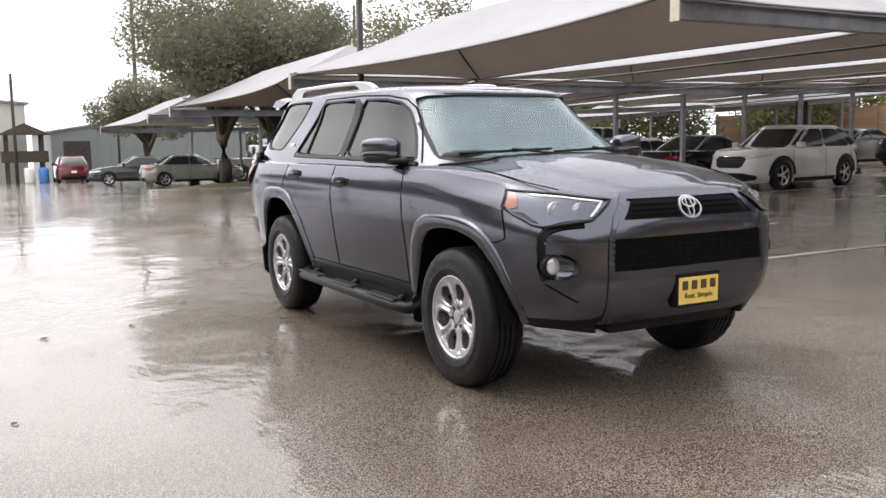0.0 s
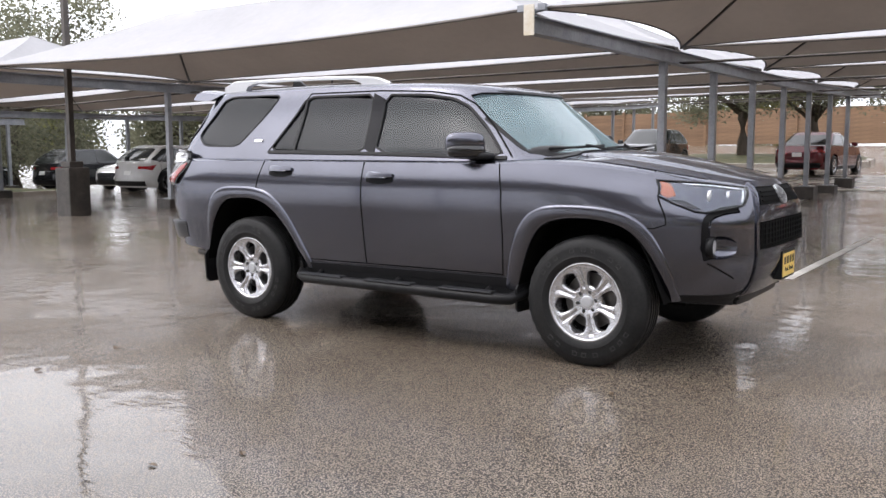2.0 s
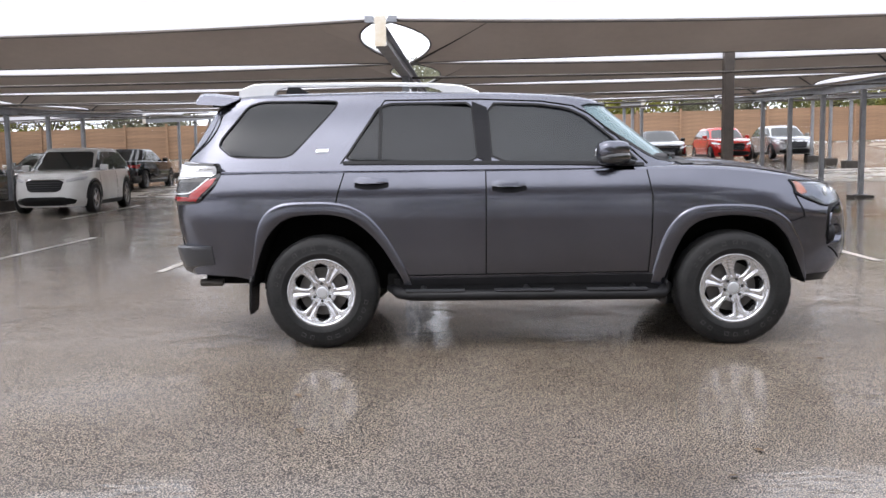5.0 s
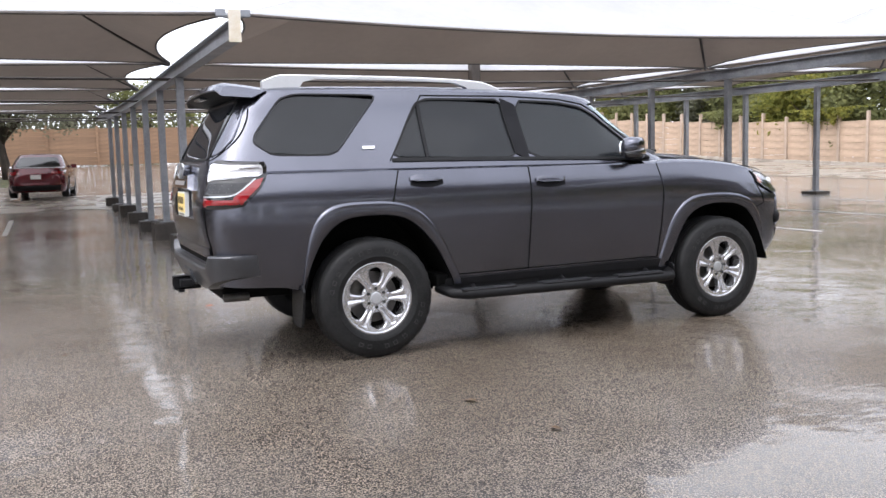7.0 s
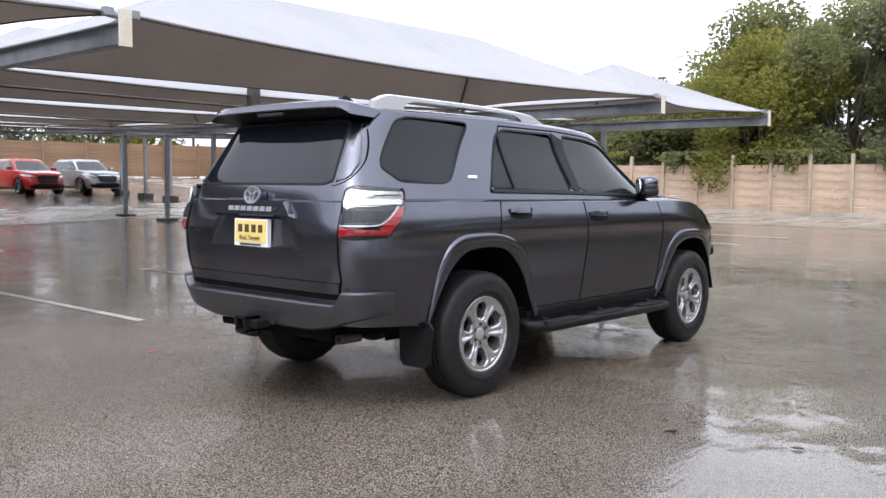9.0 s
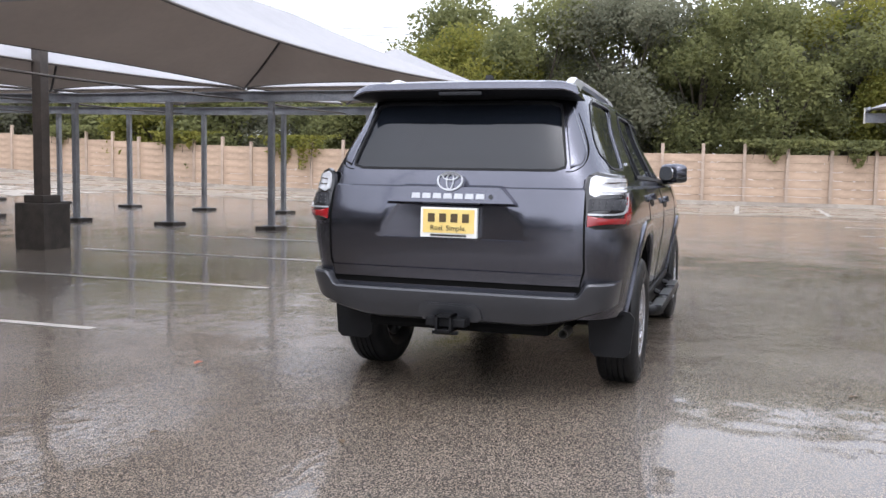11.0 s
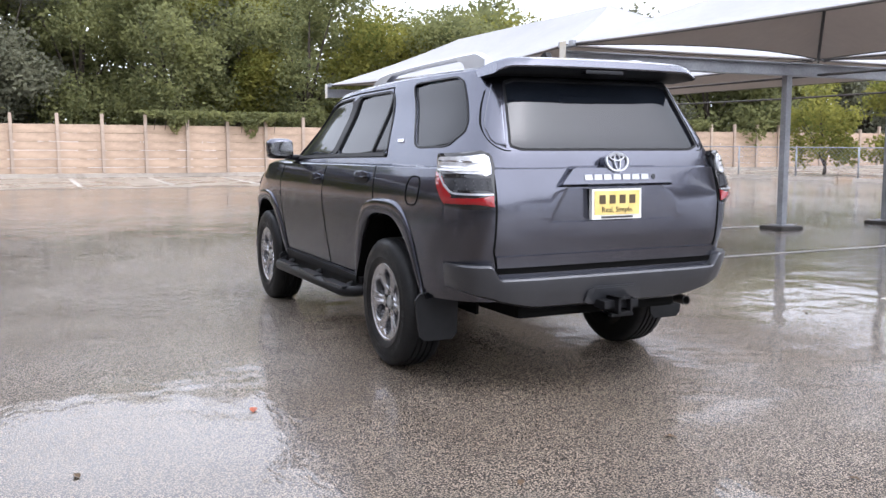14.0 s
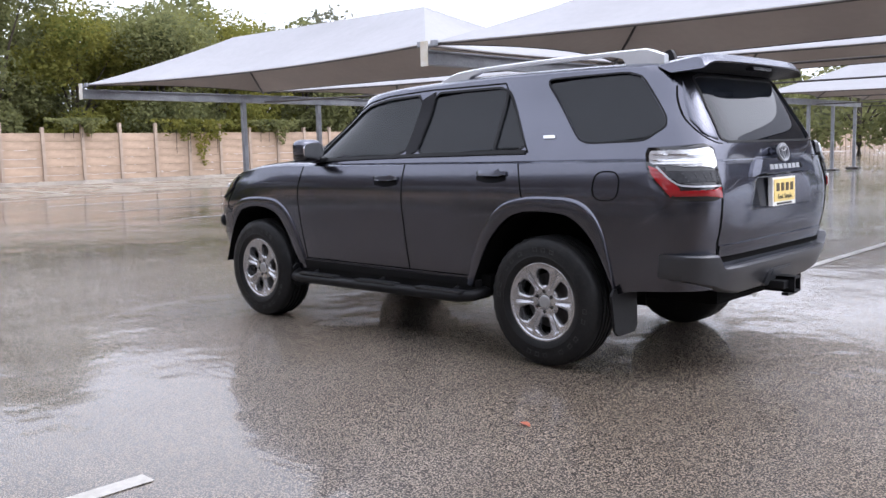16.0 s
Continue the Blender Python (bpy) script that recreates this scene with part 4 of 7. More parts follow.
def make_wheel(parent, x, y, side, r=0.387, half=0.122, turn=0.0, rim_r=0.228, spokes=6, detail=True, width=None):
    """One road wheel at the hub x, y; side is the sign of its outer face."""
    w = tagged(new("wheel"), "six-spoke silver alloy wheel")
    w.parent = parent
    w.matrix_basis = pose(x, y, r, 0, turn, 0)
    s = side
    prof = [(rim_r - .006, -half * .80), (rim_r + .01, -half * .93), (rim_r + .03, -half * 1.0), (rim_r + .045, -half * 1.03), (rim_r + .052, -half * 1.0), (r - .066, -half * 1.035), (r - .054, -half * 1.0), (r - .022, -half * .93), (r - .004, -half * .78),
            (r, -half * .62)]
    groove = []
    for g in (-.42, -.14, .14, .42):
        groove += [(r, half * (g - .055)), (r - .010, half * (g - .045)), (r - .010, half * (g + .045)), (r, half * (g + .055))]
    prof += groove + [(a, -b) for a, b in reversed(prof)]
    bm = bmesh.new()
    add_lathe(bm, prof, 'y', 72 if detail else 28, closed=True)
    if detail:
        for v in bm.verts:
            rr = math.hypot(v.co.x, v.co.z)
            if rr > r - .03 and abs(v.co.y) > half * .5:
                k = int(round(math.atan2(v.co.z, v.co.x) / (2 * math.pi) * 72))
                if k % 2:
                    f = (rr - .005) / rr
                    v.co.x, v.co.z = v.co.x * f, v.co.z * f
    part("tyre", bm, M_RUBBER, w, smooth=True)
    if detail:
        sharp_by_angle(w.children[0], 40)
        bm = bmesh.new()
        mid = (rim_r + r) / 2 + .004
        for base in (35, 215):
            for k in range(10):
                a = radians(base + 11 * k + (3 if k > 4 else 0))
                m = Matrix.Rotation(-a, 4, 'Y') @ Matrix.Translation((mid, s * half * 1.012, 0))
                for lo, hi in (((-.013, -.018), (-.009, .018)), ((.009, -.018), (.013, .018)), ((-.009, -.018), (.009, -.014)), ((-.009, .014), (.009, .018))):
                    if (k * 3 + int(lo[1] * 1000)) % 4 == 0:
                        continue
                    add_box(bm, (lo[0], -.003, lo[1] * .8), (hi[0], .003, hi[1] * .8), 0, m)
        tagged(part("sidewall_lettering", bm, M_RUBBER_L, w, "raised outlined marks on the tyre wall"), kind="stuff")
    bm = bmesh.new()
    yo = s * half
    add_lathe(bm, [(rim_r, yo * .70), (rim_r + .012, yo * .86), (rim_r + .004, yo * .92), (rim_r - .008, yo * .90), (rim_r - .014, yo * .72), (rim_r - .03, yo * .30), (rim_r - .03, -yo * .75), (rim_r - .02, -yo * .75)], 'y', 48, closed=True)
    part("rim", bm, M_ALLOY, w, smooth=True)
    bm = bmesh.new()
    add_lathe(bm, [(.03, yo * .15), (.165, yo * .15), (.165, yo * .02), (.03, yo * .02)], 'y', 32, closed=True)
    part("brake_disc", bm, M_BRAKE, w)
    bm = bmesh.new()
    add_lathe(bm, [(.001, yo * -.1), (rim_r - .02, yo * -.1), (rim_r - .02, yo * -.14), (.001, yo * -.14)], 'y', 32)
    part("back_plate", bm, M_GAP, w)
    yf = .60
    proto = None
    for k in range(spokes):
        a = 2 * math.pi * (k + .5) / spokes
        ca, sa = math.cos(a), math.sin(a)
        if proto is None:
            bm = bmesh.new()
            radii = [.050, .075, .092, .100, .112, .130, .150, .166, .180, .192, .204, rim_r - .006]
            win = {.092: 10.0, .100: 14.5, .112: 16.5, .130: 17.0, .150: 17.0, .166: 16.5, .180: 15.0, .192: 9.0}
            K = 8

            def at(rr, k):
                edge = 30.0 - win.get(rr, 0.0)
                th = edge * k / K
                face = .66 + .20 * (rr - .05) / (rim_r - .056)
                dip = 0.0
                if .08 < rr < .20:
                    dip = .010 * max(0.0, 1 - abs(th) / 6.5) + .007 * max(0.0, (abs(th) - edge + 4) / 4)
                return rr * math.cos(radians(th)), yo * face - s * dip, rr * math.sin(radians(th))
            fr_ = [[bm.verts.new(at(rr, k)) for k in range(-K, K + 1)] for rr in radii]
            bk_ = [[bm.verts.new((a, b - s * .036, c)) for a, b, c in (at(rr, k) for k in range(-K, K + 1))] for rr in radii]
            for i in range(len(radii) - 1):
                for k in range(2 * K):
                    bm.faces.new((fr_[i][k], fr_[i][k + 1], fr_[i + 1][k + 1], fr_[i + 1][k]))
                for k in (0, 2 * K):
                    bm.faces.new((fr_[i][k], fr_[i + 1][k], bk_[i + 1][k], bk_[i][k]))
            bmesh.ops.recalc_face_normals(bm, faces=bm.faces)
            ob = part("spoke", bm, M_ALLOY, w)
            proto = ob
        else:
            ob = new("spoke", proto.data)
            ob.parent = w
        ob.matrix_basis = Matrix.Rotation(-a, 4, 'Y')
    bm = bmesh.new()
    add_lathe(bm, [(.001, yo * .63), (.086, yo * .63), (.096, yo * .57), (.096, yo * .3), (.001, yo * .3)], 'y', 36)
    part("hub", bm, M_ALLOY, w)
    bm = bmesh.new()
    add_lathe(bm, [(.001, yo * .70), (.030, yo * .70), (.036, yo * .67), (.038, yo * .60), (.001, yo * .60)], 'y', 24)
    part("centre_cap", bm, M_SILVER, w)
    if detail:
        for k in range(6):
            a = 2 * math.pi * k / 6
            bm = bmesh.new()
            add_lathe(bm, [(.001, yo * .72), (.009, yo * .72), (.012, yo * .69), (.013, yo * .60), (.001, yo * .60)], 'y', 6, (.060 * math.cos(a), 0, .060 * math.sin(a)))
            part("lug_nut", bm, M_GLOSSBLACK, w)
    return w


def emblem(parent, fn, u, v, rx, rz, name="emblem"):
    """A plain chrome oval badge of three rings."""
    e = None
    bm = bmesh.new()

    def ring(cx, cz, a, b, w):
        add_strip(bm, fn, [(cx + a * math.cos(2 * math.pi * k / 28), cz + b * math.sin(2 * math.pi * k / 28)) for k in range(28)], w, .004, .016, True, 1)
    ring(u, v, rx, rz, .0085)
    ring(u, v + rz * .42, rx * .62, rz * .40, .0055)
    ring(u, v, rx * .27, rz * .92, .0055)
    return part(name, bm, M_SILVER, parent, "plain chrome oval badge")


def make_plate(fn, u, v, rear):
    p = thing("dealer_plate", "yellow dealer plate with dark lettering" + (" in a white frame" if rear else " on a black bracket"), "licence plate")
    hw, hh = (.158, .080) if rear else (.142, .076)
    rect = [(u - hw, v - hh), (u + hw, v - hh), (u + hw, v + hh), (u - hw, v + hh)]
    o = .030 if rear else .048
    bm = bmesh.new()
    add_patch(bm, fn, rect if rear else grow(rect, .012), o - (.026 if rear else .05), o, 8, 3)
    part("backing", bm, M_WHITE if rear else M_BLACK, p)
    bm = bmesh.new()
    add_patch(bm, fn, [(u - hw + (.014 if rear else .006), v - hh + (.024 if rear else .004)), (u + hw - (.014 if rear else .006), v - hh + (.024 if rear else .004)), (u + hw - (.014 if rear else .006), v + hh - .010), (u - hw + (.014 if rear else .006), v + hh - .010)], o, o + .004, 8, 3)
    part("face", bm, M_YELLOW_GLOSS if rear else M_YELLOW, p)
    # the dealer's name as plain bars
    k = -1 if rear else 1
    for i in range(4):
        bm = bmesh.new()
        c = u + (-.096 + .064 * i) * (-k if rear else k)
        add_patch(bm, fn, [(c - .019, v + .002), (c + .019, v + .002), (c + .019, v + .048), (c - .019, v + .048)], o + .004, o + .0065, 2, 1)
        part("name_bar", bm, M_BROWNINK, p)
    t = bpy.data.curves.new("slogan", 'FONT')
    t.body, t.size, t.align_x, t.align_y, t.extrude = "Real. Simple.", .040, 'CENTER', 'CENTER', .0006
    t.materials.append(M_INK)
    ob = new("slogan", t)
    ob.parent = p
    c = fn(u, v - .030, o + .0065)
    ob.matrix_basis = pose(c.x, c.y, c.z, 90, 0, -90 if rear else 90)
    if rear:
        bm = bmesh.new()
        add_patch(bm, fn, [(u - .10, v - hh + .006), (u + .10, v - hh + .006), (u + .10, v - hh + .016), (u - .10, v - hh + .016)], o, o + .003, 2, 1)
        part("small_print_bar", bm, M_INK, p)
    return p


def smooth_line(pts, n):
    """A smooth open line through pts, resampled to n + 1 points."""
    q = list(pts)
    for _ in range(3):
        out = [q[0]]
        for u, v in zip(q, q[1:]):
            out += [(u[0] * .75 + v[0] * .25, u[1] * .75 + v[1] * .25), (u[0] * .25 + v[0] * .75, u[1] * .25 + v[1] * .75)]
        q = out + [q[-1]]
    d = [0]
    for u, v in zip(q, q[1:]):
        d.append(d[-1] + math.hypot(v[0] - u[0], v[1] - u[1]))
    res = []
    for k in range(n + 1):
        t = d[-1] * k / n
        i = max(0, min(len(q) - 2, int(np.searchsorted(d, t)) - 1))
        f = (t - d[i]) / max(1e-9, d[i + 1] - d[i])
        res.append((q[i][0] + (q[i + 1][0] - q[i][0]) * f, q[i][1] + (q[i + 1][1] - q[i][1]) * f))
    return res


# wheel openings and the outer edges of their flares, rear then front
ARCHES = (
    (smooth_line([(-.845, .43), (-.861, .49), (-.972, .701), (-1.142, .872), (-1.288, .920), (-1.45, .922), (-1.617, .908), (-1.742, .795), (-1.81, .652), (-1.855, .50), (-1.865, .43)], 44),
     smooth_line([(-.775, .43), (-.79, .495), (-.956, .807), (-1.111, .965), (-1.285, 1.010), (-1.46, 1.013), (-1.644, 1.008), (-1.756, .955), (-1.825, .843), (-1.868, .58), (-1.872, .43)], 44)),
    (smooth_line([(.925, .40), (.939, .438), (.984, .617), (1.059, .780), (1.153, .853), (1.304, .882), (1.453, .880), (1.60, .853), (1.692, .797), (1.768, .684), (1.85, .476), (1.87, .42)], 44),
     smooth_line([(.83, .43), (.849, .514), (.904, .733), (.98, .865), (1.075, .937), (1.208, .960), (1.451, .959), (1.598, .938), (1.708, .890), (1.80, .80), (1.88, .62), (1.925, .43)], 44)))


# the black groove under a headlight, round the corner
C_LINE = [(.285, .950), (.370, .943), (.440, .922), (.482, .885), (.492, .80), (.494, .70), (.490, .665)]


def build_suv():
    car = thing("suv", "dark grey metallic mid-size SUV wet with rain", "car")
    FR, RR = off_end(body_front, 1), off_end(body_rear, -1)
    CF, CR = off_end(cab_front, 1), off_end(cab_rear, -1)
    WB, HUB = 1.395, .387

    body = tub_solid("body", M_PAINT, car)
    cut = bmesh.new()
    for s in (-1, 1):
        for inner, outer in ARCHES:
            add_prism(cut, [(inner[0][0], .25)] + inner + [(inner[-1][0], .25)], lambda u, v, w: Vector((u, w, v)), s * .52, s * 1.3)
    # the hollow round the number plate
    lo = [(-.455, .915), (.455, .915), (.372, 1.112), (-.372, 1.112)]
    hi = [(-.378, .924), (.378, .924), (.275, 1.100), (-.275, 1.100)]
    A = [cut.verts.new((-2.455, u, v)) for u, v in lo]
    B = [cut.verts.new((-2.424 if v < 1 else -2.412, u, v)) for u, v in hi]
    cut.faces.new(A[::-1])
    cut.faces.new(B)
    for k in range(4):
        cut.faces.new((A[k], A[(k + 1) % 4], B[(k + 1) % 4], B[k]))
    boolean_cut(body, cut)
    # hollows in the front corners: a groove under the lamp and the fog lamp's scoop
    for s in (-1, 1):
        C = off_corner(s, True)
        line = smooth_line(C_LINE, 26)
        cut = bmesh.new()
        add_tube(cut, [C(p, z, .004) for p, z in line], .026, 10)
        boolean_cut(body, cut)
        cut = bmesh.new()
        c, d = C(.425, .735, .012), (C(.34, .735, 0) - C(.50, .735, 0)).normalized()
        m = Matrix.Translation(c) @ d.to_track_quat('X', 'Z').to_matrix().to_4x4()
        superblob(cut, (0, 0, 0), (.115, .058, .066), .9, m)
        boolean_cut(body, cut)
    sharp_by_angle(body, 30)

    cabin = cabin_shell("cabin", M_PAINT, car)
    quarter = soften([(-1.885, 1.690), (-1.29, 1.686), (-1.30, 1.655), (-1.585, 1.335), (-1.65, 1.312), (-2.0, 1.318), (-2.10, 1.39), (-2.085, 1.44)], 2, .12)
    rdoor = soften([(-.92, 1.660), (-.365, 1.658), (-.325, 1.268), (-1.225, 1.278), (-1.0, 1.63)], 1, .06)
    fdoor = soften([(-.245, 1.652), (.10, 1.640), (.30, 1.61), (.42, 1.555), (.60, 1.405), (.775, 1.235), (-.215, 1.250)], 1, .12)
    rear = soften([(-.600, 1.298), (.600, 1.298), (.525, 1.660), (-.525, 1.660)], 2, .05)
    screen = soften([(-.715, 1.250), (.715, 1.250), (.592, 1.654), (-.592, 1.654)], 2, .04)
    cut = bmesh.new()
    for poly in (quarter, rdoor, fdoor):
        add_prism(cut, poly, lambda u, v, w: Vector((u, w, v)), -1.3, 1.3)
    add_prism(cut, rear, lambda u, v, w: Vector((w, u, v)), -2.8, -1.95)
    add_prism(cut, screen, lambda u, v, w: Vector((w, u, v)), .28, 1.8)
    boolean_cut(cabin, cut)
    sharp_by_angle(cabin, 30)

    # glass
    for s in (-1, 1):
        fn = off_side(cab_side, s)
        for nm, poly, material in (("quarter_window", quarter, M_GLASS_D), ("rear_door_window", rdoor, M_GLASS_D), ("front_door_window", fdoor, M_GLASS_F)):
            bm = bmesh.new()
            add_patch(bm, fn, grow(poly, .010), -.013, -.009, 16, 12)
            pane = part(nm, bm, material, car, smooth=True)
            sharp_by_angle(pane, 40)
            bm = bmesh.new()
            add_strip(bm, fn, grow(poly, .006), .013 if nm != "quarter_window" else .009, -.010, .004, True, .05)
            part("window_seal", bm, M_BLACK, pane)
        bm = bmesh.new()
        add_patch(bm, fn, [(-.356, 1.672), (-.254, 1.666), (-.226, 1.240), (-.316, 1.250)], .002, .006, 4, 10)
        part("door_pillar_trim", bm, M_PILLAR, car)
        bm = bmesh.new()
        add_strip(bm, fn, [(-.985, 1.645), (-.985, 1.280)], .022, -.012, .002)
        part("window_divider", bm, M_BLACK, car)
        bm = bmesh.new()
        add_strip(bm, fn, [(-1.235, 1.262), (-.30, 1.252), (.30, 1.240), (.80, 1.222)], .020, .000, .010)
        part("belt_moulding", bm, M_BLACK, car)
        bm = bmesh.new()
        add_strip(bm, fn, [(-1.25, 1.26), (-.955, 1.690), (-.30, 1.688), (.12, 1.668), (.34, 1.635), (.46, 1.575), (.64, 1.420), (.83, 1.232)], .008, -.004, .003)
        part("door_frame_gap", bm, M_GAP, car)
        bm = bmesh.new()
        add_patch(bm, fn, [(-1.425, 1.338), (-1.345, 1.338), (-1.338, 1.355), (-1.418, 1.355)], .002, .008, 3, 2)
        part("trim_badge", bm, M_CHROME, car, "small bright trim badge")
    bm = bmesh.new()
    add_patch(bm, CR, grow(rear, .012), -.014, -.010, 20, 12)
    pane = part("rear_window", bm, M_GLASS_R, car, smooth=True)
    sharp_by_angle(pane, 40)
    bm = bmesh.new()
    add_strip(bm, CR, grow(rear, .004), .012, -.012, .003, True, .05)
    part("window_seal", bm, M_BLACK, pane)
    bm = bmesh.new()
    add_patch(bm, CF, grow(screen, .012), -.014, -.010, 24, 14)
    pane = part("windscreen", bm, M_GLASS_W, car, smooth=True)
    sharp_by_angle(pane, 40)
    bm = bmesh.new()
    add_strip(bm, CF, grow(screen, .004), .018, -.012, .002, True, .05)
    part("window_seal", bm, M_BLACK, pane)
    # painted wings beside the rear window
    for s in (-1, 1):
        bm = bmesh.new()
        add_patch(bm, CR, [(s * a, b) for a, b in ((.622, 1.306), (.655, 1.309), (.684, 1.345), (.684, 1.410), (.578, 1.655), (.545, 1.655))], .000, .003, 9, 16)
        part("rear_window_wing", bm, M_PAINT, car, smooth=True)
        bm = bmesh.new()
        add_strip(bm, CR, [(s * a, b) for a, b in smooth_line([(.60, 1.288), (.640, 1.290), (.692, 1.325), (.700, 1.400), (.660, 1.50), (.590, 1.665)], 24)], .004, -.003, .0008)
        part("gate_gap", bm, M_GAP, car)

    # flank: shut lines, sills, flares, handles
    for s in (-1, 1):
        fn = off_side(body_side, s)
        for path in ([(-1.222, 1.195), (-1.255, 1.09), (-1.285, .97), (-1.285, .90)], [(-.268, 1.195), (-.272, .50)], [(.805, 1.19), (.838, 1.02), (.838, .75), (.822, .50)], [(-.86, .495), (.822, .505)]):
            bm = bmesh.new()
            add_strip(bm, fn, path, .008, -.004, .0025)
            part("door_gap", bm, M_GAP, car)
        bm = bmesh.new()
        add_patch(bm, fn, [(-.90, .432), (.93, .432), (.93, .492), (-.90, .482)], .002, .012, 24, 3)
        part("sill_cover", bm, M_BLACK, car)
        # added black box: stands for the shade between sill and side step
        bm = bmesh.new()
        add_box(bm, (-.88, min(s * .76, s * .865), .345), (.92, max(s * .76, s * .865), .470), .012)
        part("rocker_panel", bm, M_BLACK, car)
        for hx, hz in ((-1.035, 1.125), (-.112, 1.092)):
            h = part("door_handle", *_handle(fn, hx, hz), car)
            # no hollow here: a flat black patch paints the shade behind the handle
            bm = bmesh.new()
            add_patch(bm, fn, soften([(hx - .120, hz - .042), (hx + .112, hz - .042), (hx + .122, hz + .016), (hx - .112, hz + .016)], 2), -.002, .003, 10, 4)
            part("handle_recess", bm, M_PILLAR, h)
        for inner, outer in ARCHES:
            bm = bmesh.new()
            secs = []
            for (xi, zi), (xo, zo) in zip(inner, outer):
                ring = []
                for t, o in ((1.0, -.002), (.93, .011), (.80, .016), (.40, .015), (.12, .014), (0, .008), (0, -.06)):
                    px, pz = xi + (xo - xi) * t, zi + (zo - zi) * t
                    ring.append(bm.verts.new((px, s * (body_side(px, pz) + o), pz)))
                secs.append(ring)
            for p, q in zip(secs, secs[1:]):
                for i in range(6):
                    bm.faces.new((p[i], p[i + 1], q[i + 1], q[i]))
            part("wheel_arch_flare", bm, M_PAINT, car, "body-coloured wheel-arch flare", smooth=True)
            bm = bmesh.new()
            vs = [[bm.verts.new((px, s * w, pz - .004)) for w in (.50, .90)] for px, pz in inner]
            for p, q in zip(vs, vs[1:]):
                bm.faces.new((p[0], p[1], q[1], q[0]))
            part("wheel_arch_liner", bm, M_GAP, car, smooth=True)
            bm = bmesh.new()
            add_prism(bm, [(inner[0][0], .36)] + inner + [(inner[-1][0], .36)], lambda u, v, w: Vector((u, w, v)), s * .524, s * .540)
            part("inner_wing", bm, M_GAP, car)
        # running board
        step = tagged(new("side_step"), "black tubular side step with grey tread pads")
        step.parent = car
        bm = bmesh.new()
        add_tube(bm, [(-.92, s * .80, .405), (-.86, s * .90, .375), (-.78, s * .955, .368), (.80, s * .955, .362), (.90, s * .93, .362), (.96, s * .83, .40)], .043, 12, flat=.85)
        part("tube", bm, M_BLACK, step, smooth=True)
        for cx in (-.62, -.02, .60):
            bm = bmesh.new()
            add_box(bm, (cx - .20, s * .955 - .034, .396), (cx + .20, s * .955 + .034, .408), .004)
            part("tread_pad", bm, M_GUNMETAL, step)
        for cx in (-.70, 0.0, .72):
            bm = bmesh.new()
            add_tube(bm, [(cx, s * .95, .37), (cx, s * .80, .43)], .022, 8)
            part("bracket", bm, M_BLACK, step)
        # door mirror
        mir = tagged(new("door_mirror"), "grey and black door mirror")
        mir.parent = car
        turn = pose(.665, s * .905, 1.30, 0, 0, 0 if s > 0 else -50)
        wide = .105 if s > 0 else .125
        bm = bmesh.new()
        superblob(bm, (-.035, s * .088, .020), (.072, wide, .066), .62, turn)
        part("housing", bm, M_PAINT, mir, smooth=True)
        bm = bmesh.new()
        superblob(bm, (-.030, s * .084, -.030), (.074, wide - .002, .044), .6, turn)
        part("lower_shell", bm, M_GLOSSBLACK, mir, smooth=True)
        bm = bmesh.new()
        superblob(bm, (.665, s * .872, 1.238), (.070, .070, .022), .6)
        part("arm", bm, M_BLACK, mir, smooth=True)
        bm = bmesh.new()
        add_prism(bm, soften([(s * .178, -.048), (s * .178, .056), (s * .006, .066), (s * -.004, -.052)], 2), lambda u, v, w: turn @ Vector((w, u, v)), -.112, -.104)
        part("mirror_glass", bm, M_CHROME, mir)
        # front corner: lamp, fog pod, bumper seam
        C = off_corner(s, True)
        lamp = tagged(new("headlight"), "clear headlight with projector and amber corner")
        lamp.parent = car
        pts = [(.168, 1.060), (.36, 1.090), (.566, 1.108), (.620, 1.022), (.585, .985), (.515, .940), (.470, .932), (.36, .948), (.255, .966)]
        lamp_poly = pts
        bm = bmesh.new()
        add_patch(bm, C, lamp_poly, -.03, -.006, 40, 14)
        part("reflector", bm, M_LAMP, lamp)
        bm = bmesh.new()
        add_patch(bm, C, lamp_poly, .008, .011, 40, 14)
        part("cover", bm, M_LENS, lamp)
        bm = bmesh.new()
        add_strip(bm, C, lamp_poly, .007, -.006, .012, True, .03)
        part("lamp_seal", bm, M_BLACK, lamp)
        bm = bmesh.new()
        add_patch(bm, C, [(.535, 1.094), (.562, 1.100), (.610, 1.028), (.592, 1.010), (.560, 1.012)], -.006, .004, 6, 8)
        part("amber_corner", bm, M_AMBER, lamp)
        bm = bmesh.new()
        add_patch(bm, C, [(.540, .998), (.588, .998), (.512, .948), (.478, .944)], -.006, .002, 6, 6)
        part("dark_corner", bm, M_SMOKE, lamp)
        for pp, zz, rr in ((.410, 1.010, .034), (.310, 1.012, .026)):
            c = C(pp, zz, -.022)
            bm = bmesh.new()
            add_lathe(bm, [(rr * 1.25, -.004), (rr * 1.25, .010), (rr * 1.10, .012), (rr, .004), (rr * .8, .010), (rr * .4, .014), (.001, .015)], 'x', 24, c)
            part("projector", bm, M_CLEAR, lamp, smooth=True)
        bm = bmesh.new()
        add_strip(bm, C, [(.480, 1.088), (.36, 1.077), (.205, 1.052), (.262, .982)], .009, -.006, .004, step=.02)
        part("light_bar", bm, M_CHROME, lamp)
        bm = bmesh.new()
        add_strip(bm, C, C_LINE, .036, -.040, -.012, step=.02)
        pod = part("fog_lamp_recess", bm, M_BLACK, car)
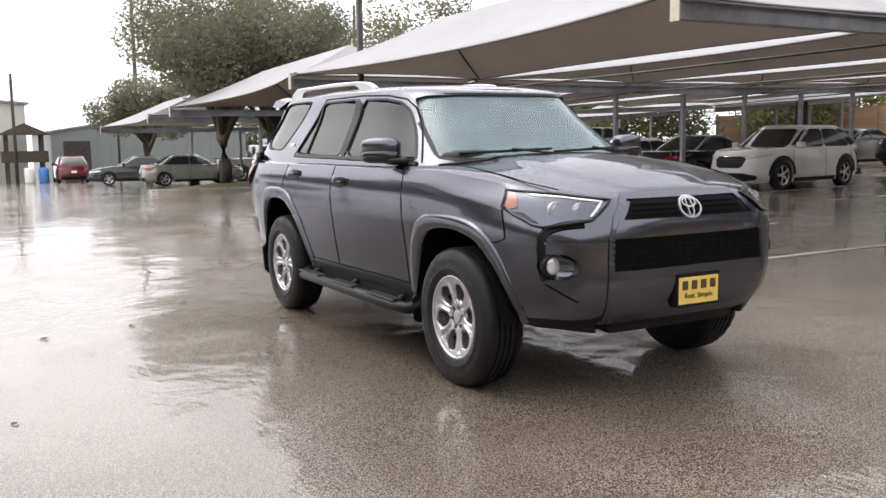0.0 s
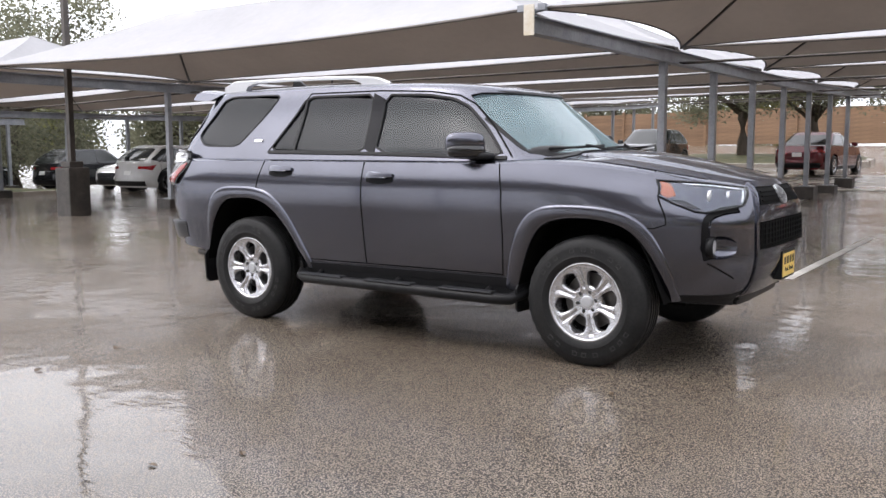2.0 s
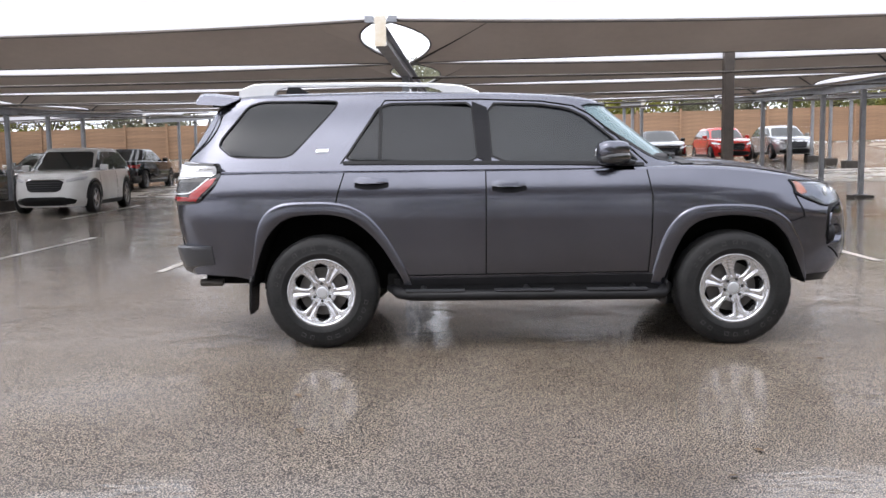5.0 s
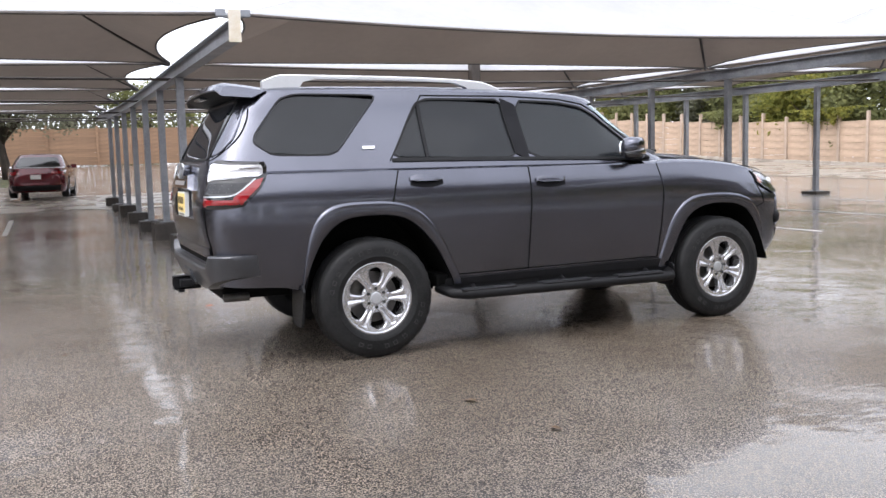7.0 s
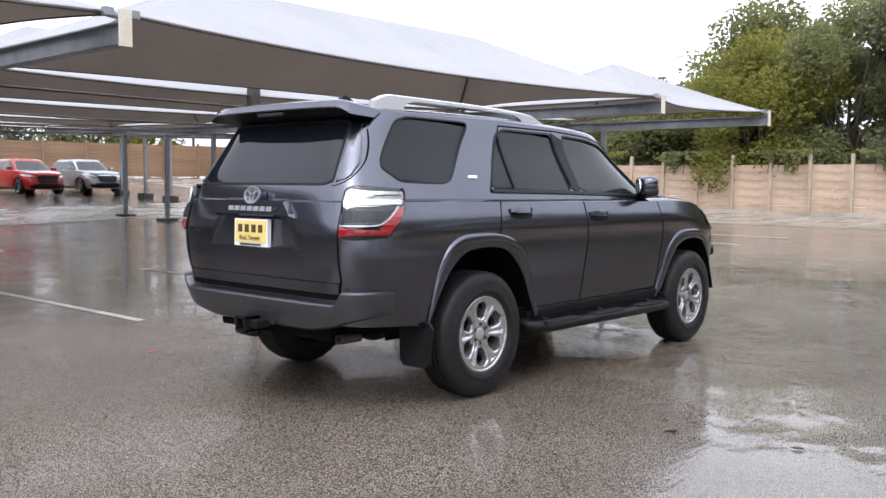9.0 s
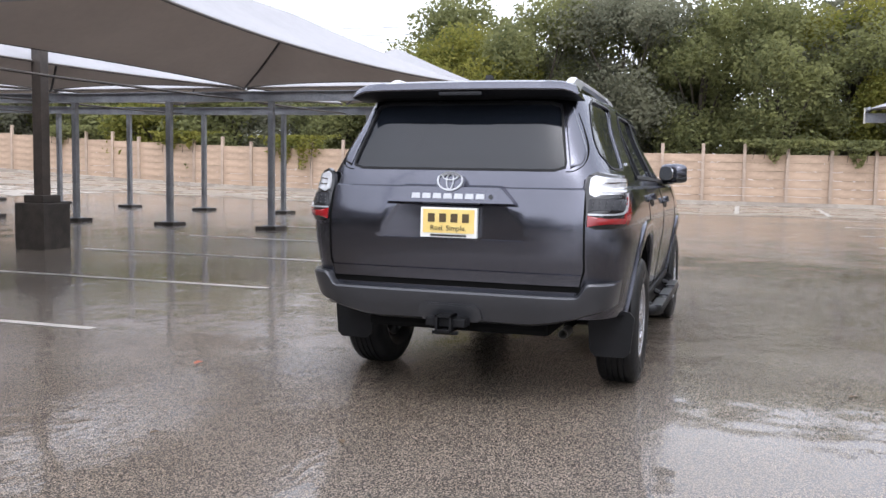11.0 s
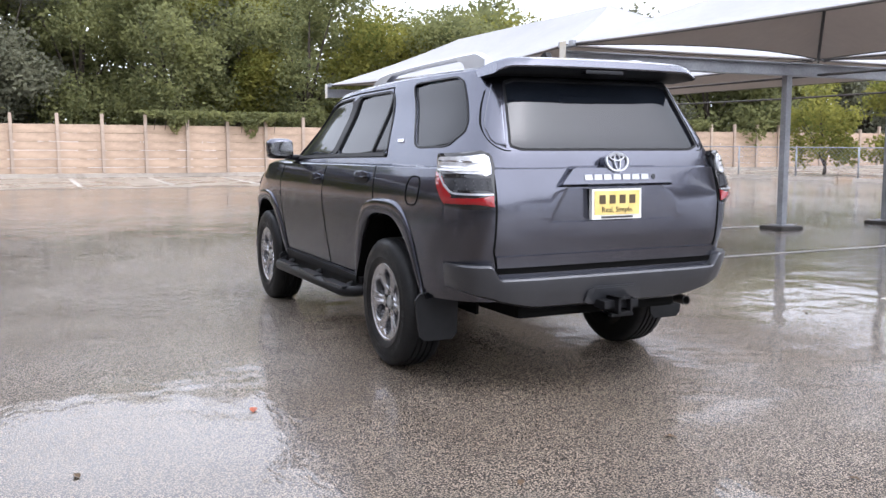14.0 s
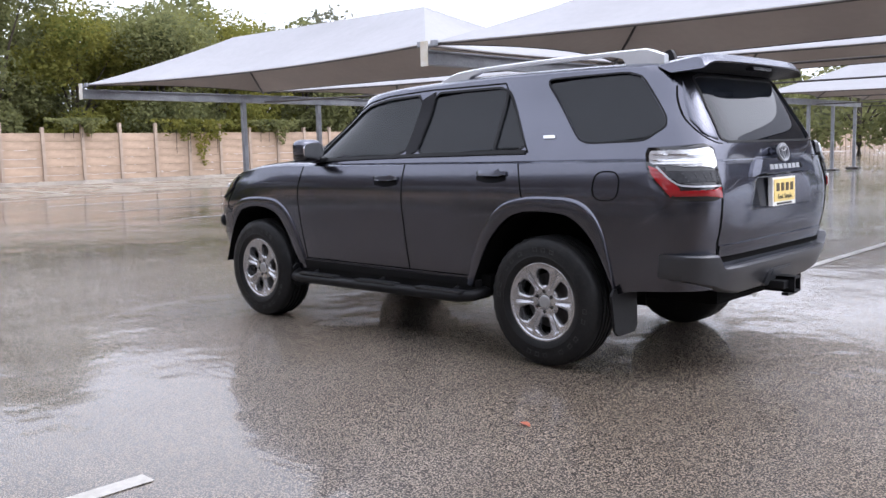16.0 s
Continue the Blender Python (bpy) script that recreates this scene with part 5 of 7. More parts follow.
        c = C(.448, .738, -.026)
        bm = bmesh.new()
        add_lathe(bm, [(.062, -.03), (.062, .010), (.052, .012), (.046, .002)], 'x', 28, c)
        part("fog_lamp_ring", bm, M_BLACK, pod, smooth=True)
        bm = bmesh.new()
        add_lathe(bm, [(.045, -.02), (.045, .002), (.036, .006), (.02, .010), (.001, .012)], 'x', 28, c)
        part("fog_lamp", bm, M_CLEAR, pod, "round clear fog lamp", smooth=True)
        bm = bmesh.new()
        add_strip(bm, C, [(.492, .648), (.330, .560)], .008, -.003, .002, step=.02)
        part("bumper_crease", bm, M_GAP, car)
        fl = off_side(body_side, s)
        bm = bmesh.new()
        add_strip(bm, C, [(.796, .838), (.70, .838), (.655, .862), (.625, 1.010)], .006, -.004, .002, step=.02)
        part("bumper_gap", bm, M_GAP, car)
        # rear lamp
        CB = off_corner(s, False)
        tl = tagged(new("tail_light"), "tail light with clear top and red lower band")
        tl.parent = car
        yi = .714

        def P(y, z):
            return pa_y(y, z, False)

        def Q(x, z):
            return pa_x(x, z, False)
        pin, pout = P(yi, 1.15), Q(-2.075, 1.2)

        def LB(p, z, o):
            """The lamp's bulging face."""
            u = min(1, max(0, (p - pin) / (pout - pin)))
            v = min(1, max(0, (z - 1.000) / .288))
            return CB(p, z, o + .020 * (1 - abs(2 * u - 1) ** 5) * (1 - abs(2 * v - 1) ** 5))
        full = [(P(yi, 1.27), 1.286), (Q(-2.085, 1.27), 1.280), (Q(-2.070, 1.23), 1.245), (Q(-2.072, 1.19), 1.185), (Q(-2.105, 1.13), 1.130), (Q(-2.215, 1.01), 1.015), (Q(-2.26, 1.0), 1.000), (P(yi + .005, 1.0), 1.000)]
        bm = bmesh.new()
        add_patch(bm, LB, grow(soften(full, 2, .10), .005), -.012, .008, 24, 20)
        part("housing", bm, M_GLOSSBLACK, tl)
        bm = bmesh.new()
        add_patch(bm, LB, soften([(P(yi + .012, 1.26), 1.272), (Q(-2.105, 1.26), 1.268), (Q(-2.088, 1.22), 1.235), (Q(-2.092, 1.19), 1.188), (P(yi + .012, 1.16), 1.158)], 1, .08), .008, .016, 16, 8)
        part("clear_lens", bm, M_CLEAR, tl)
        for z in (1.205, 1.235):
            bm = bmesh.new()
            add_strip(bm, LB, [(P(yi + .02, z), z - .004), (Q(-2.11, z), z + .004)], .006, .014, .019, step=.02)
            part("lens_rib", bm, M_CHROME, tl)
        bm = bmesh.new()
        add_patch(bm, LB, [(P(yi + .012, 1.06), 1.066), (Q(-2.25, 1.05), 1.062), (Q(-2.235, 1.01), 1.010), (P(yi + .012, 1.01), 1.008)], .008, .014, 14, 4)
        add_patch(bm, LB, [(Q(-2.27, 1.048), 1.058), (Q(-2.150, 1.16), 1.172), (Q(-2.088, 1.17), 1.180), (Q(-2.115, 1.13), 1.130), (Q(-2.225, 1.02), 1.018)], .008, .014, 12, 8)
        part("red_lens", bm, M_RED, tl)
        bm = bmesh.new()
        add_strip(bm, LB, smooth_line([(P(yi + .015, 1.055), 1.072), (Q(-2.30, 1.056), 1.072), (Q(-2.24, 1.08), 1.084), (Q(-2.135, 1.17), 1.176)], 16), .009, .006, .016, step=.02)
        part("bright_trim", bm, M_SILVER, tl)
        bm = bmesh.new()
        add_patch(bm, LB, [(P(yi + .012, 1.08), 1.082), (Q(-2.27, 1.08), 1.084), (Q(-2.165, 1.16), 1.152), (P(yi + .012, 1.16), 1.152)], .006, .011, 12, 6)
        part("smoked_lens", bm, M_SMOKE, tl)
        for k in range(5):
            for j in range(3):
                z = 1.098 + .020 * j
                c = LB(P(yi + .030 + .026 * k, z), z, .012)
                bm = bmesh.new()
                superblob(bm, c, (.0035, .0038, .0032), .8, nu=8, nv=6)
                part("lamp_cell", bm, M_GUNMETAL, tl)
        # mud flaps
        bm = bmesh.new()
        add_prism(bm, soften([(s * .68, .240), (s * .905, .240), (s * .930, .50), (s * .66, .52)], 1, .12), lambda u, v, w: Vector((w + .05 * (v - .25), u, v)), -1.895, -1.880)
        part("mud_flap", bm, M_BLACK, car)
        bm = bmesh.new()
        add_prism(bm, soften([(s * .72, .28), (s * .92, .28), (s * .93, .45), (s * .72, .46)], 1, .12), lambda u, v, w: Vector((w, u, v)), .935, .947)
        part("mud_flap", bm, M_BLACK, car)
        # roof rails: a long bar on two tapered feet
        rail = tagged(new("roof_rail"), "silver roof rail with thick tapered feet")
        rail.parent = car
        y = s * .535
        crest = curve([-2.0, -1.86, -1.2, -.7, -.45, -.30], [1.785, 1.828, 1.826, 1.815, 1.797, 1.750])
        under = curve([-2.1, -1.95, -1.2, -.6, -.25], [1.725, 1.732, 1.748, 1.738, 1.722])
        for nm, x0, x1, low in (("bar", -1.70, -.55, False), ("foot", -1.995, -1.64, True), ("foot", -.66, -.305, True)):
            bm = bmesh.new()
            rings = []
            for k in range(13):
                px = x0 + (x1 - x0) * k / 12
                top = crest(px)
                bot = under(px) if low else top - .026
                if low and x0 < -1.5 and px > x1 - .10:
                    bot = max(bot, top - .026 - (x1 - px) * .25)
                if low and x0 > -1.5 and px < x0 + .10:
                    bot = max(bot, top - .026 - (px - x0) * .25)
                w = .021 if not low else .024
                top = max(top, bot + .012)
                rings.append([bm.verts.new((px, y + s * u * w, z)) for u, z in ((-1, bot), (1, bot), (1.0, top - .008), (.55, top), (-.55, top), (-1, top - .008))])
            for p, q in zip(rings, rings[1:]):
                for i in range(6):
                    bm.faces.new((p[i], p[(i + 1) % 6], q[(i + 1) % 6], q[i]))
            bm.faces.new(rings[0])
            bm.faces.new(rings[-1][::-1])
            sharp_by_angle(part(nm, bm, M_RAIL, rail, smooth=True), 40)

    # fuel flap on the near-rear flank
    fn = off_side(body_side, 1)
    bm = bmesh.new()
    add_strip(bm, fn, soften([(-1.925, .995), (-1.765, .995), (-1.765, 1.15), (-1.925, 1.15)], 2), .007, -.004, .003, True, .03)
    part("fuel_flap_gap", bm, M_GAP, car)

    # nose
    for nm, poly, o0, o1, material in (
            ("upper_grille", [(-.425, .958), (.425, .958), (.345, 1.052), (-.345, 1.052)], -.004, .004, M_GAP),
            ("centre_bar", [(-.515, .872), (.515, .872), (.455, .956), (-.455, .956)], -.004, .010, M_PAINT),
            ("lower_grille", [(-.510, .712), (.510, .712), (.508, .868), (-.508, .868)], -.004, .004, M_GAP),
            ("bumper_bar", [(-.49, .450), (.49, .450), (.53, .60), (.525, .710), (-.525, .710), (-.53, .60)], -.004, .010, M_PAINT)):
        bm = bmesh.new()
        add_patch(bm, FR, poly, o0, o1, 30, 6)
        g = part(nm, bm, material, car, smooth=False)
        if nm == "upper_grille":
            for z in (.980, 1.004, 1.028):
                bm = bmesh.new()
                w = .425 - (z - .958) * .85 - .02
                add_strip(bm, FR, [(-w, z), (w, z)], .007, .004, .010)
                part("slat", bm, M_GAP, g)
        if nm == "lower_grille":
            for j in range(5):
                z = .735 + .030 * j
                bm = bmesh.new()
                add_strip(bm, FR, [(-.51, z), (.51, z)], .006, .004, .010)
                part("slat", bm, M_GAP, g)
            for k in range(17):
                y = -.48 + .06 * k
                bm = bmesh.new()
                add_strip(bm, FR, [(y - .012, .725), (y + .012, .865)], .005, .004, .009)
                part("rib", bm, M_GAP, g)
    bm = bmesh.new()
    add_strip(bm, FR, [(-.500, .452), (-.520, .62), (-.518, .72), (-.510, .865), (-.470, .965), (-.375, 1.068), (.375, 1.068), (.470, .965), (.510, .865), (.518, .72), (.520, .62), (.500, .452)], .030, -.004, .008, step=.04)
    part("grille_surround", bm, M_PAINT, car)
    emblem(car, FR, 0, 1.000, .070, .050)
    bm = bmesh.new()
    add_patch(bm, FR, [(-.42, .372), (.42, .372), (.52, .490), (-.52, .490)], -.10, -.004, 16, 3)
    part("front_skid", bm, M_BLACK, car)
    for s in (-1, 1):
        C = off_corner(s, True)
        bm = bmesh.new()
        add_patch(bm, lambda p, z, o: C(p, max(z, .42), o) + Vector((0, 0, min(0, z - .42))), [(.20, .385), (.47, .400), (.60, .430), (.60, .480), (.20, .485)], -.09, .001, 16, 4)
        part("bumper_valance", bm, M_BLACK, car)

    # bonnet shut lines and wipers
    def hood(x, y, o):
        w = body_side(x, B_ZS(x)) - .055
        q = max(-1, min(1, y / max(w, .01)))
        e = min(1.0, max(0.0, (.64 - abs(q)) / .10))
        return Vector((x, y, B_ZS(x) + .022 + B_CROWN(x) * (1 - q * q + e * e * (3 - 2 * e) * .28) + o))
    for s in (-1, 1):
        bm = bmesh.new()
        add_strip(bm, hood, [(1.10, s * .76), (1.5, s * .755), (1.85, s * .72), (2.02, s * .655)], .004, -.004, .0012)
        part("bonnet_gap", bm, M_GAP, car)
    bm = bmesh.new()
    add_patch(bm, lambda u, v, o: hood(v, u, o), [(-.80, 1.06), (.80, 1.06), (.74, 1.15), (-.74, 1.15)], -.01, .007, 40, 3)
    part("cowl", bm, M_BLACK, car)
    for y0, y1 in ((-.62, -.02), (-.02, .60)):
        bm = bmesh.new()
        pts = [CF(y0 + (y1 - y0) * k / 8, 1.268 + .018 * k / 8, .020) for k in range(9)]
        add_tube(bm, pts, .009, 6)
        add_tube(bm, [pts[8] + Vector((.05, 0, -.03)), pts[4] + Vector((.01, 0, .012))], .008, 6)
        part("wiper", bm, M_BLACK, car)

    # tail
    bm = bmesh.new()
    add_strip(bm, RR, [(-.712, 1.19), (-.716, .78), (-.690, .688), (.690, .688), (.716, .78), (.712, 1.19)], .010, -.004, .003)
    part("tailgate_gap", bm, M_GAP, car)
    bm = bmesh.new()
    add_patch(bm, RR, [(-.70, .662), (.70, .662), (.70, .698), (-.70, .698)], -.004, .004, 20, 3)
    part("gate_bottom_seal", bm, M_GAP, car)
    bm = bmesh.new()
    low = [(-.372, 1.100), (.372, 1.100), (.360, 1.124), (.292, 1.200), (.270, 1.210), (-.270, 1.210), (-.292, 1.200), (-.360, 1.124)]
    top = [(-.350, 1.108), (.350, 1.108), (.342, 1.120), (.280, 1.184), (.262, 1.190), (-.262, 1.190), (-.280, 1.184), (-.342, 1.120)]
    lv, tv = [bm.verts.new(RR(u, v, -.002)) for u, v in low], [bm.verts.new(RR(u, v, .036)) for u, v in top]
    for k in range(8):
        bm.faces.new((lv[k], lv[(k + 1) % 8], tv[(k + 1) % 8], tv[k]))
    bm.faces.new(tv)
    bmesh.ops.recalc_face_normals(bm, faces=bm.faces)
    part("garnish", bm, M_PAINT, car)
    bm = bmesh.new()
    add_patch(bm, RR, [(-.69, .696), (.69, .696), (.70, .755), (-.70, .755)], -.004, .010, 20, 5)
    part("gate_lower_lip", bm, M_PAINT, car)
    bm = bmesh.new()
    add_patch(bm, RR, soften([(-.068, 1.180), (.076, 1.180), (.086, 1.224), (.060, 1.268), (-.052, 1.268), (-.078, 1.224)], 2), -.004, .036, 8, 6)
    part("emblem_base", bm, M_PAINT, car)
    emblem(car, lambda u, v, o: RR(u, v, o + .032), .004, 1.224, .068, .052)
    for k in range(7):
        bm = bmesh.new()
        u = .192 - .060 * k
        add_patch(bm, RR, [(u - .024, 1.128), (u + .024, 1.128), (u + .022, 1.156), (u - .022, 1.156)], .035, .040, 2, 1)
        part("badge_bar", bm, M_SILVER, car)
    bm = bmesh.new()
    add_patch(bm, RR, [(-.226 + .013 * math.cos(radians(30 * k)), 1.142 + .015 * math.sin(radians(30 * k))) for k in range(12)], .035, .040, 3, 3)
    part("badge_disc", bm, M_SMOKE, car)

    # rear bumper
    def bump(y, z, o):
        return Vector((body_rear(min(abs(y), .80), z) - .050 - o, y, z))
    CL, CRt = off_corner(-1, False), off_corner(1, False)
    bm = bmesh.new()
    rows = [(0, -.05), (.02, .026), (.10, .044), (.45, .050), (.80, .056), (.94, .054), (1.0, .044), (1.0, -.03)]
    n = 44
    pe = pa_x(-2.13, .6, False)
    params = [(-1, 1 - k / n) for k in range(n)] + [(1, k / n) for k in range(n + 1)]
    grid = []
    for f, o in rows:
        row = []
        for sd, t in params:
            p = pe * t
            fn = CRt if sd > 0 else CL
            yy = abs(fn(p, .6, 0).y)
            e = min(1, max(0, (yy - .665) / .05))
            z1 = .632 + .074 * e * e * (3 - 2 * e) + .006 * f
            z0 = .464 + .120 * min(1, max(0, (yy - .43) / .44)) ** 1.5
            fade = 1 - .93 * max(0, (t - .55) / .45) ** 1.3
            row.append(bm.verts.new(fn(p, z0 + (z1 - z0) * f, o * fade)))
        grid.append(row)
    for a, b in zip(grid, grid[1:]):
        for i in range(len(params) - 1):
            bm.faces.new((a[i], a[i + 1], b[i + 1], b[i]))
    bmesh.ops.remove_doubles(bm, verts=bm.verts, dist=1e-5)
    rb = part("rear_bumper", bm, M_GUNMETAL, car, "satin grey rear bumper", smooth=True)
    sharp_by_angle(rb, 35)
    bm = bmesh.new()
    add_patch(bm, bump, soften([(-.185, .472), (.185, .472), (.165, .572), (-.165, .572)], 1, .1), -.03, .012, 10, 5)
    cover = part("hitch_cover", bm, M_GUNMETAL, car)
    bm = bmesh.new()
    add_patch(bm, bump, [(-.135, .536), (.135, .536), (.120, .562), (-.120, .562)], .012, .016, 8, 3)
    part("cover_plate", bm, M_GUNMETAL, cover)
    hitch = tagged(new("tow_hitch"), "black square tow hitch receiver")
    hitch.parent = car
    bm = bmesh.new()
    for a, b, c, d in ((-.045, .045, .430, .443), (-.045, .045, .507, .520), (-.045, -.032, .430, .520), (.032, .045, .430, .520)):
        add_box(bm, (-2.535, a, c), (-2.36, b, d), .002)
    part("receiver", bm, M_BLACK, hitch)
    bm = bmesh.new()
    add_box(bm, (-2.50, -.11, .455), (-2.40, .11, .500), .006)
    add_box(bm, (-2.51, -.07, .413), (-2.47, .07, .431), .004)
    part("crossbar", bm, M_BLACK, hitch)
    bm = bmesh.new()
    add_lathe(bm, [(.027, -.14), (.027, .02), (.024, .02), (.024, -.14)], 'x', 20, (-2.17, -.60, .425), closed=True)
    part("exhaust_tip", bm, M_BRAKE, car)

    # spoiler: painted upper shell, black hollow underside with the high brake lamp
    n = 32
    shell, hollow = [], []
    for i in range(n + 1):
        v = -1 + 2 * i / n
        q = abs(v)
        e = max(0, (q - .86) / .14) ** 1.6
        xr = -2.325 + .045 * q ** 4
        crown = -.006 * q * q - .022 * e
        tip = 1.720 - .004 * q * q - .030 * e
        yt, yb = v * .618, v * .645
        shell.append([(-1.98, yt * .985, 1.748 + crown), (-2.16, yt, 1.770 + crown), (xr + .060, yt, 1.775 + crown), (xr + .026, (yt * 2 + yb) / 3, 1.764 + crown),
                      (xr, yb, tip + .007), (xr + .005, yb, tip)])
        hollow.append([(xr + .005, yb, tip), (xr + .030, yb, tip - .004), (-2.235, yb, 1.694 - .012 * e), (-2.08, yb, 1.674)])
    for nm, cols, m, up in (("rear_spoiler", shell, M_PAINT, None), ("underside", hollow, M_BLACK, "rear_spoiler")):
        bm = bmesh.new()
        vv = [[bm.verts.new(p) for p in col] for col in cols]
        for a, b in zip(vv, vv[1:]):
            for k in range(len(a) - 1):
                bm.faces.new((a[k], b[k], b[k + 1], a[k + 1]))
        if up is None:
            for c, h in ((vv[0], hollow[0]), (vv[-1], hollow[-1])):
                bm.faces.new(c + [bm.verts.new(p) for p in h[1:]])
        bmesh.ops.recalc_face_normals(bm, faces=bm.faces)
        ob = part(nm, bm, m, car if up is None else sp, "" if up is None else "matt black hollow underside", smooth=True)
        sharp_by_angle(ob, 35)
        if up is None:
            sp = ob
    bm = bmesh.new()
    add_box(bm, (-2.312, -.120, 1.694), (-2.262, .120, 1.712), .004, Matrix.Identity(4))
    part("high_brake_lamp", bm, M_SMOKE, sp)
    bm = bmesh.new()
    add_prism(bm, soften([(-1.78, 1.765), (-1.56, 1.775), (-1.70, 1.860), (-1.745, 1.866)], 1), lambda u, v, w: Vector((u, w, v)), -.018, .018)
    part("aerial_fin", bm, M_BLACK, car, "small dark roof aerial")
    # underbody
    bm = bmesh.new()
    add_box(bm, (-2.30, -.52, .40), (2.15, .52, .52), .03)
    add_box(bm, (-.95, -.84, .41), (.93, .84, .50), .02)
    part("underbody", bm, M_GAP, car)
    bm = bmesh.new()
    add_tube(bm, [(-WB, -.70, HUB), (-WB, .70, HUB)], .055, 10)
    superblob(bm, (-WB, .05, HUB), (.16, .14, .15), .9)
    part("rear_axle", bm, M_BRAKE, car, smooth=True)
    bm = bmesh.new()
    add_tube(bm, [(WB, -.70, HUB), (WB, .70, HUB)], .045, 10)
    part("front_axle", bm, M_BRAKE, car, smooth=True)

    # cabin fittings seen through the glass
    bm = bmesh.new()
    add_box(bm, (-2.20, -.76, 1.200), (.86, .76, 1.225), .01)
    part("interior_floor", bm, M_SEAT, car)
    bm = bmesh.new()
    superblob(bm, (.82, 0, 1.24), (.24, .70, .075), .5)
    part("dashboard", bm, M_SEAT, car, smooth=True)
    for x, ys in ((-.22, (-.37, .37)), (-1.10, (-.40, 0, .40))):
        for y in ys:
            seat = tagged(new("seat"), "dark cloth car seat with headrest")
            seat.parent = car
            bm = bmesh.new()
            superblob(bm, (0, 0, 1.28), (.085, .23 if len(ys) == 2 else .19, .17), .6, pose(x, y, 0))
            part("backrest", bm, M_SEAT, seat, smooth=True)
            bm = bmesh.new()
            superblob(bm, (x - .03, y, 1.53), (.05, .13, .075), .6)
            part("headrest", bm, M_SEAT, seat, smooth=True)
            bm = bmesh.new()
            for k in (-.05, .05):
                add_tube(bm, [(x - .02, y + k, 1.42), (x - .03, y + k, 1.50)], .007, 6)
            part("headrest_stem", bm, M_CHROME, seat)
    bm = bmesh.new()
    ringp = [Matrix.Rotation(radians(-62), 3, 'Y') @ Vector((.19 * math.cos(2 * math.pi * k / 24), .19 * math.sin(2 * math.pi * k / 24), 0)) + Vector((.46, .37, 1.27)) for k in range(25)]
    add_tube(bm, ringp, .015, 8, cap=False)
    part("steering_wheel", bm, M_BLACK, car, smooth=True)
    bm = bmesh.new()
    add_box(bm, (.50, -.11, 1.555), (.525, .11, 1.615), .01)
    part("inside_mirror", bm, M_BLACK, car)

    for x, t in ((WB, 12.0), (-WB, 31.0)):
        for s in (-1, 1):
            make_wheel(car, x, s * .803, s, HUB, turn=t * s)
    make_plate(lambda u, v, o: Vector((2.262 + o, u, v)), .018, .585, False)
    make_plate(lambda u, v, o: Vector((-2.420 - o + .02 * (v - 1.0), u, v)), .006, 1.008, True)
    return car


def _handle(fn, hx, hz):
    bm = bmesh.new()
    add_patch(bm, lambda u, v, o: fn(u, v, o * (1 - .55 * abs((u - hx) / .11) ** 3)), soften([(hx - .118, hz - .008), (hx + .112, hz - .008), (hx + .108, hz + .034), (hx - .114, hz + .036)], 1, .2), .004, .038, 14, 4)
    return bm, M_PAINT


build_suv()


# ---- markings, kerbs, poles ----
for k in range(9):
    x = -6.75 + 2.76 * k
    painted_line((x, 3.35), (x, 8.1))
for k in range(6):
    painted_line((-12.3 + 2.76 * k, 13.0), (-12.3 + 2.76 * k, 17.8))
for k in range(9):
    x = -4.0 + 2.93 * k
    painted_line((x, -3.85), (x, -9.0))
for k in range(16):
    y = -22.3 + 2.62 * k
    painted_line((21.4, y), (27.0, y), 0.14, 0.018)
band = ground_band("concrete_apron", 20.5, 28.5, -70, 42, 0.012, M_APRON, 8, 40)
tagged(band, "pale wet concrete strip along the fence", "pavement", kind="structure")
band = ground_band("concrete_drive", -24, 20, 20.5, 27.0, 0.012, M_CONC, 40, 6)
tagged(band, "pale wet concrete drive across the lot", "pavement", kind="structure")
kerb = ground_band("kerb", 28.3, 28.62, -70, 42, 0.13, M_CONC, 1, 40)
tagged(kerb, "low concrete kerb at the foot of the fence", "kerb", kind="structure")


def build_pier(x, y, half, tall, shaft, top):
    p = thing("lamp_pole", "dark steel pole on a tall square concrete pier", "pole", pose(x, y, ground_z(x, y)), "lamp poles")
    bm = bmesh.new()
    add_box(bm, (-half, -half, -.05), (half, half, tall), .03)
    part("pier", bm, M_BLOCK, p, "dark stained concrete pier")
    bm = bmesh.new()
    add_box(bm, (-half * .66, -half * .66, tall), (half * .66, half * .66, tall + .12), .02)
    part("base_cover", bm, M_STEEL_D, p)
    bm = bmesh.new()
    add_box(bm, (-shaft, -shaft, tall + .10), (shaft, shaft, top), .012)
    part("shaft", bm, M_STEEL_D, p)


build_pier(4.1, 8.72, .28, .70, .085, 4.3)
build_pier(-12.45, 4.85, .23, .95, .055, 9.5)


def utility_pole(x, y, h, r=.12, arm=False):
    g = ground_z(x, y)
    p = thing("utility_pole", "tall dark weathered utility pole", "pole", pose(x, y, g))
    bm = bmesh.new()
    add_tube(bm, [(0, 0, -.1), (0, 0, h)], [r, r * .75], 10)
    part("shaft", bm, M_BARK, p, smooth=True)
    if arm:
        bm = bmesh.new()
        add_box(bm, (-.06, -1.1, h - .5), (.06, 1.1, h - .36), .01)
        part("crossarm", bm, M_BARK, p)


for args in ((-58, 7.5, 6.6, .09), (-50, 21.5, 11.0, .13), (-48, .45, 6.0, .10), (-70, 11.1, 16.0, .18, True)):
    utility_pole(*args)


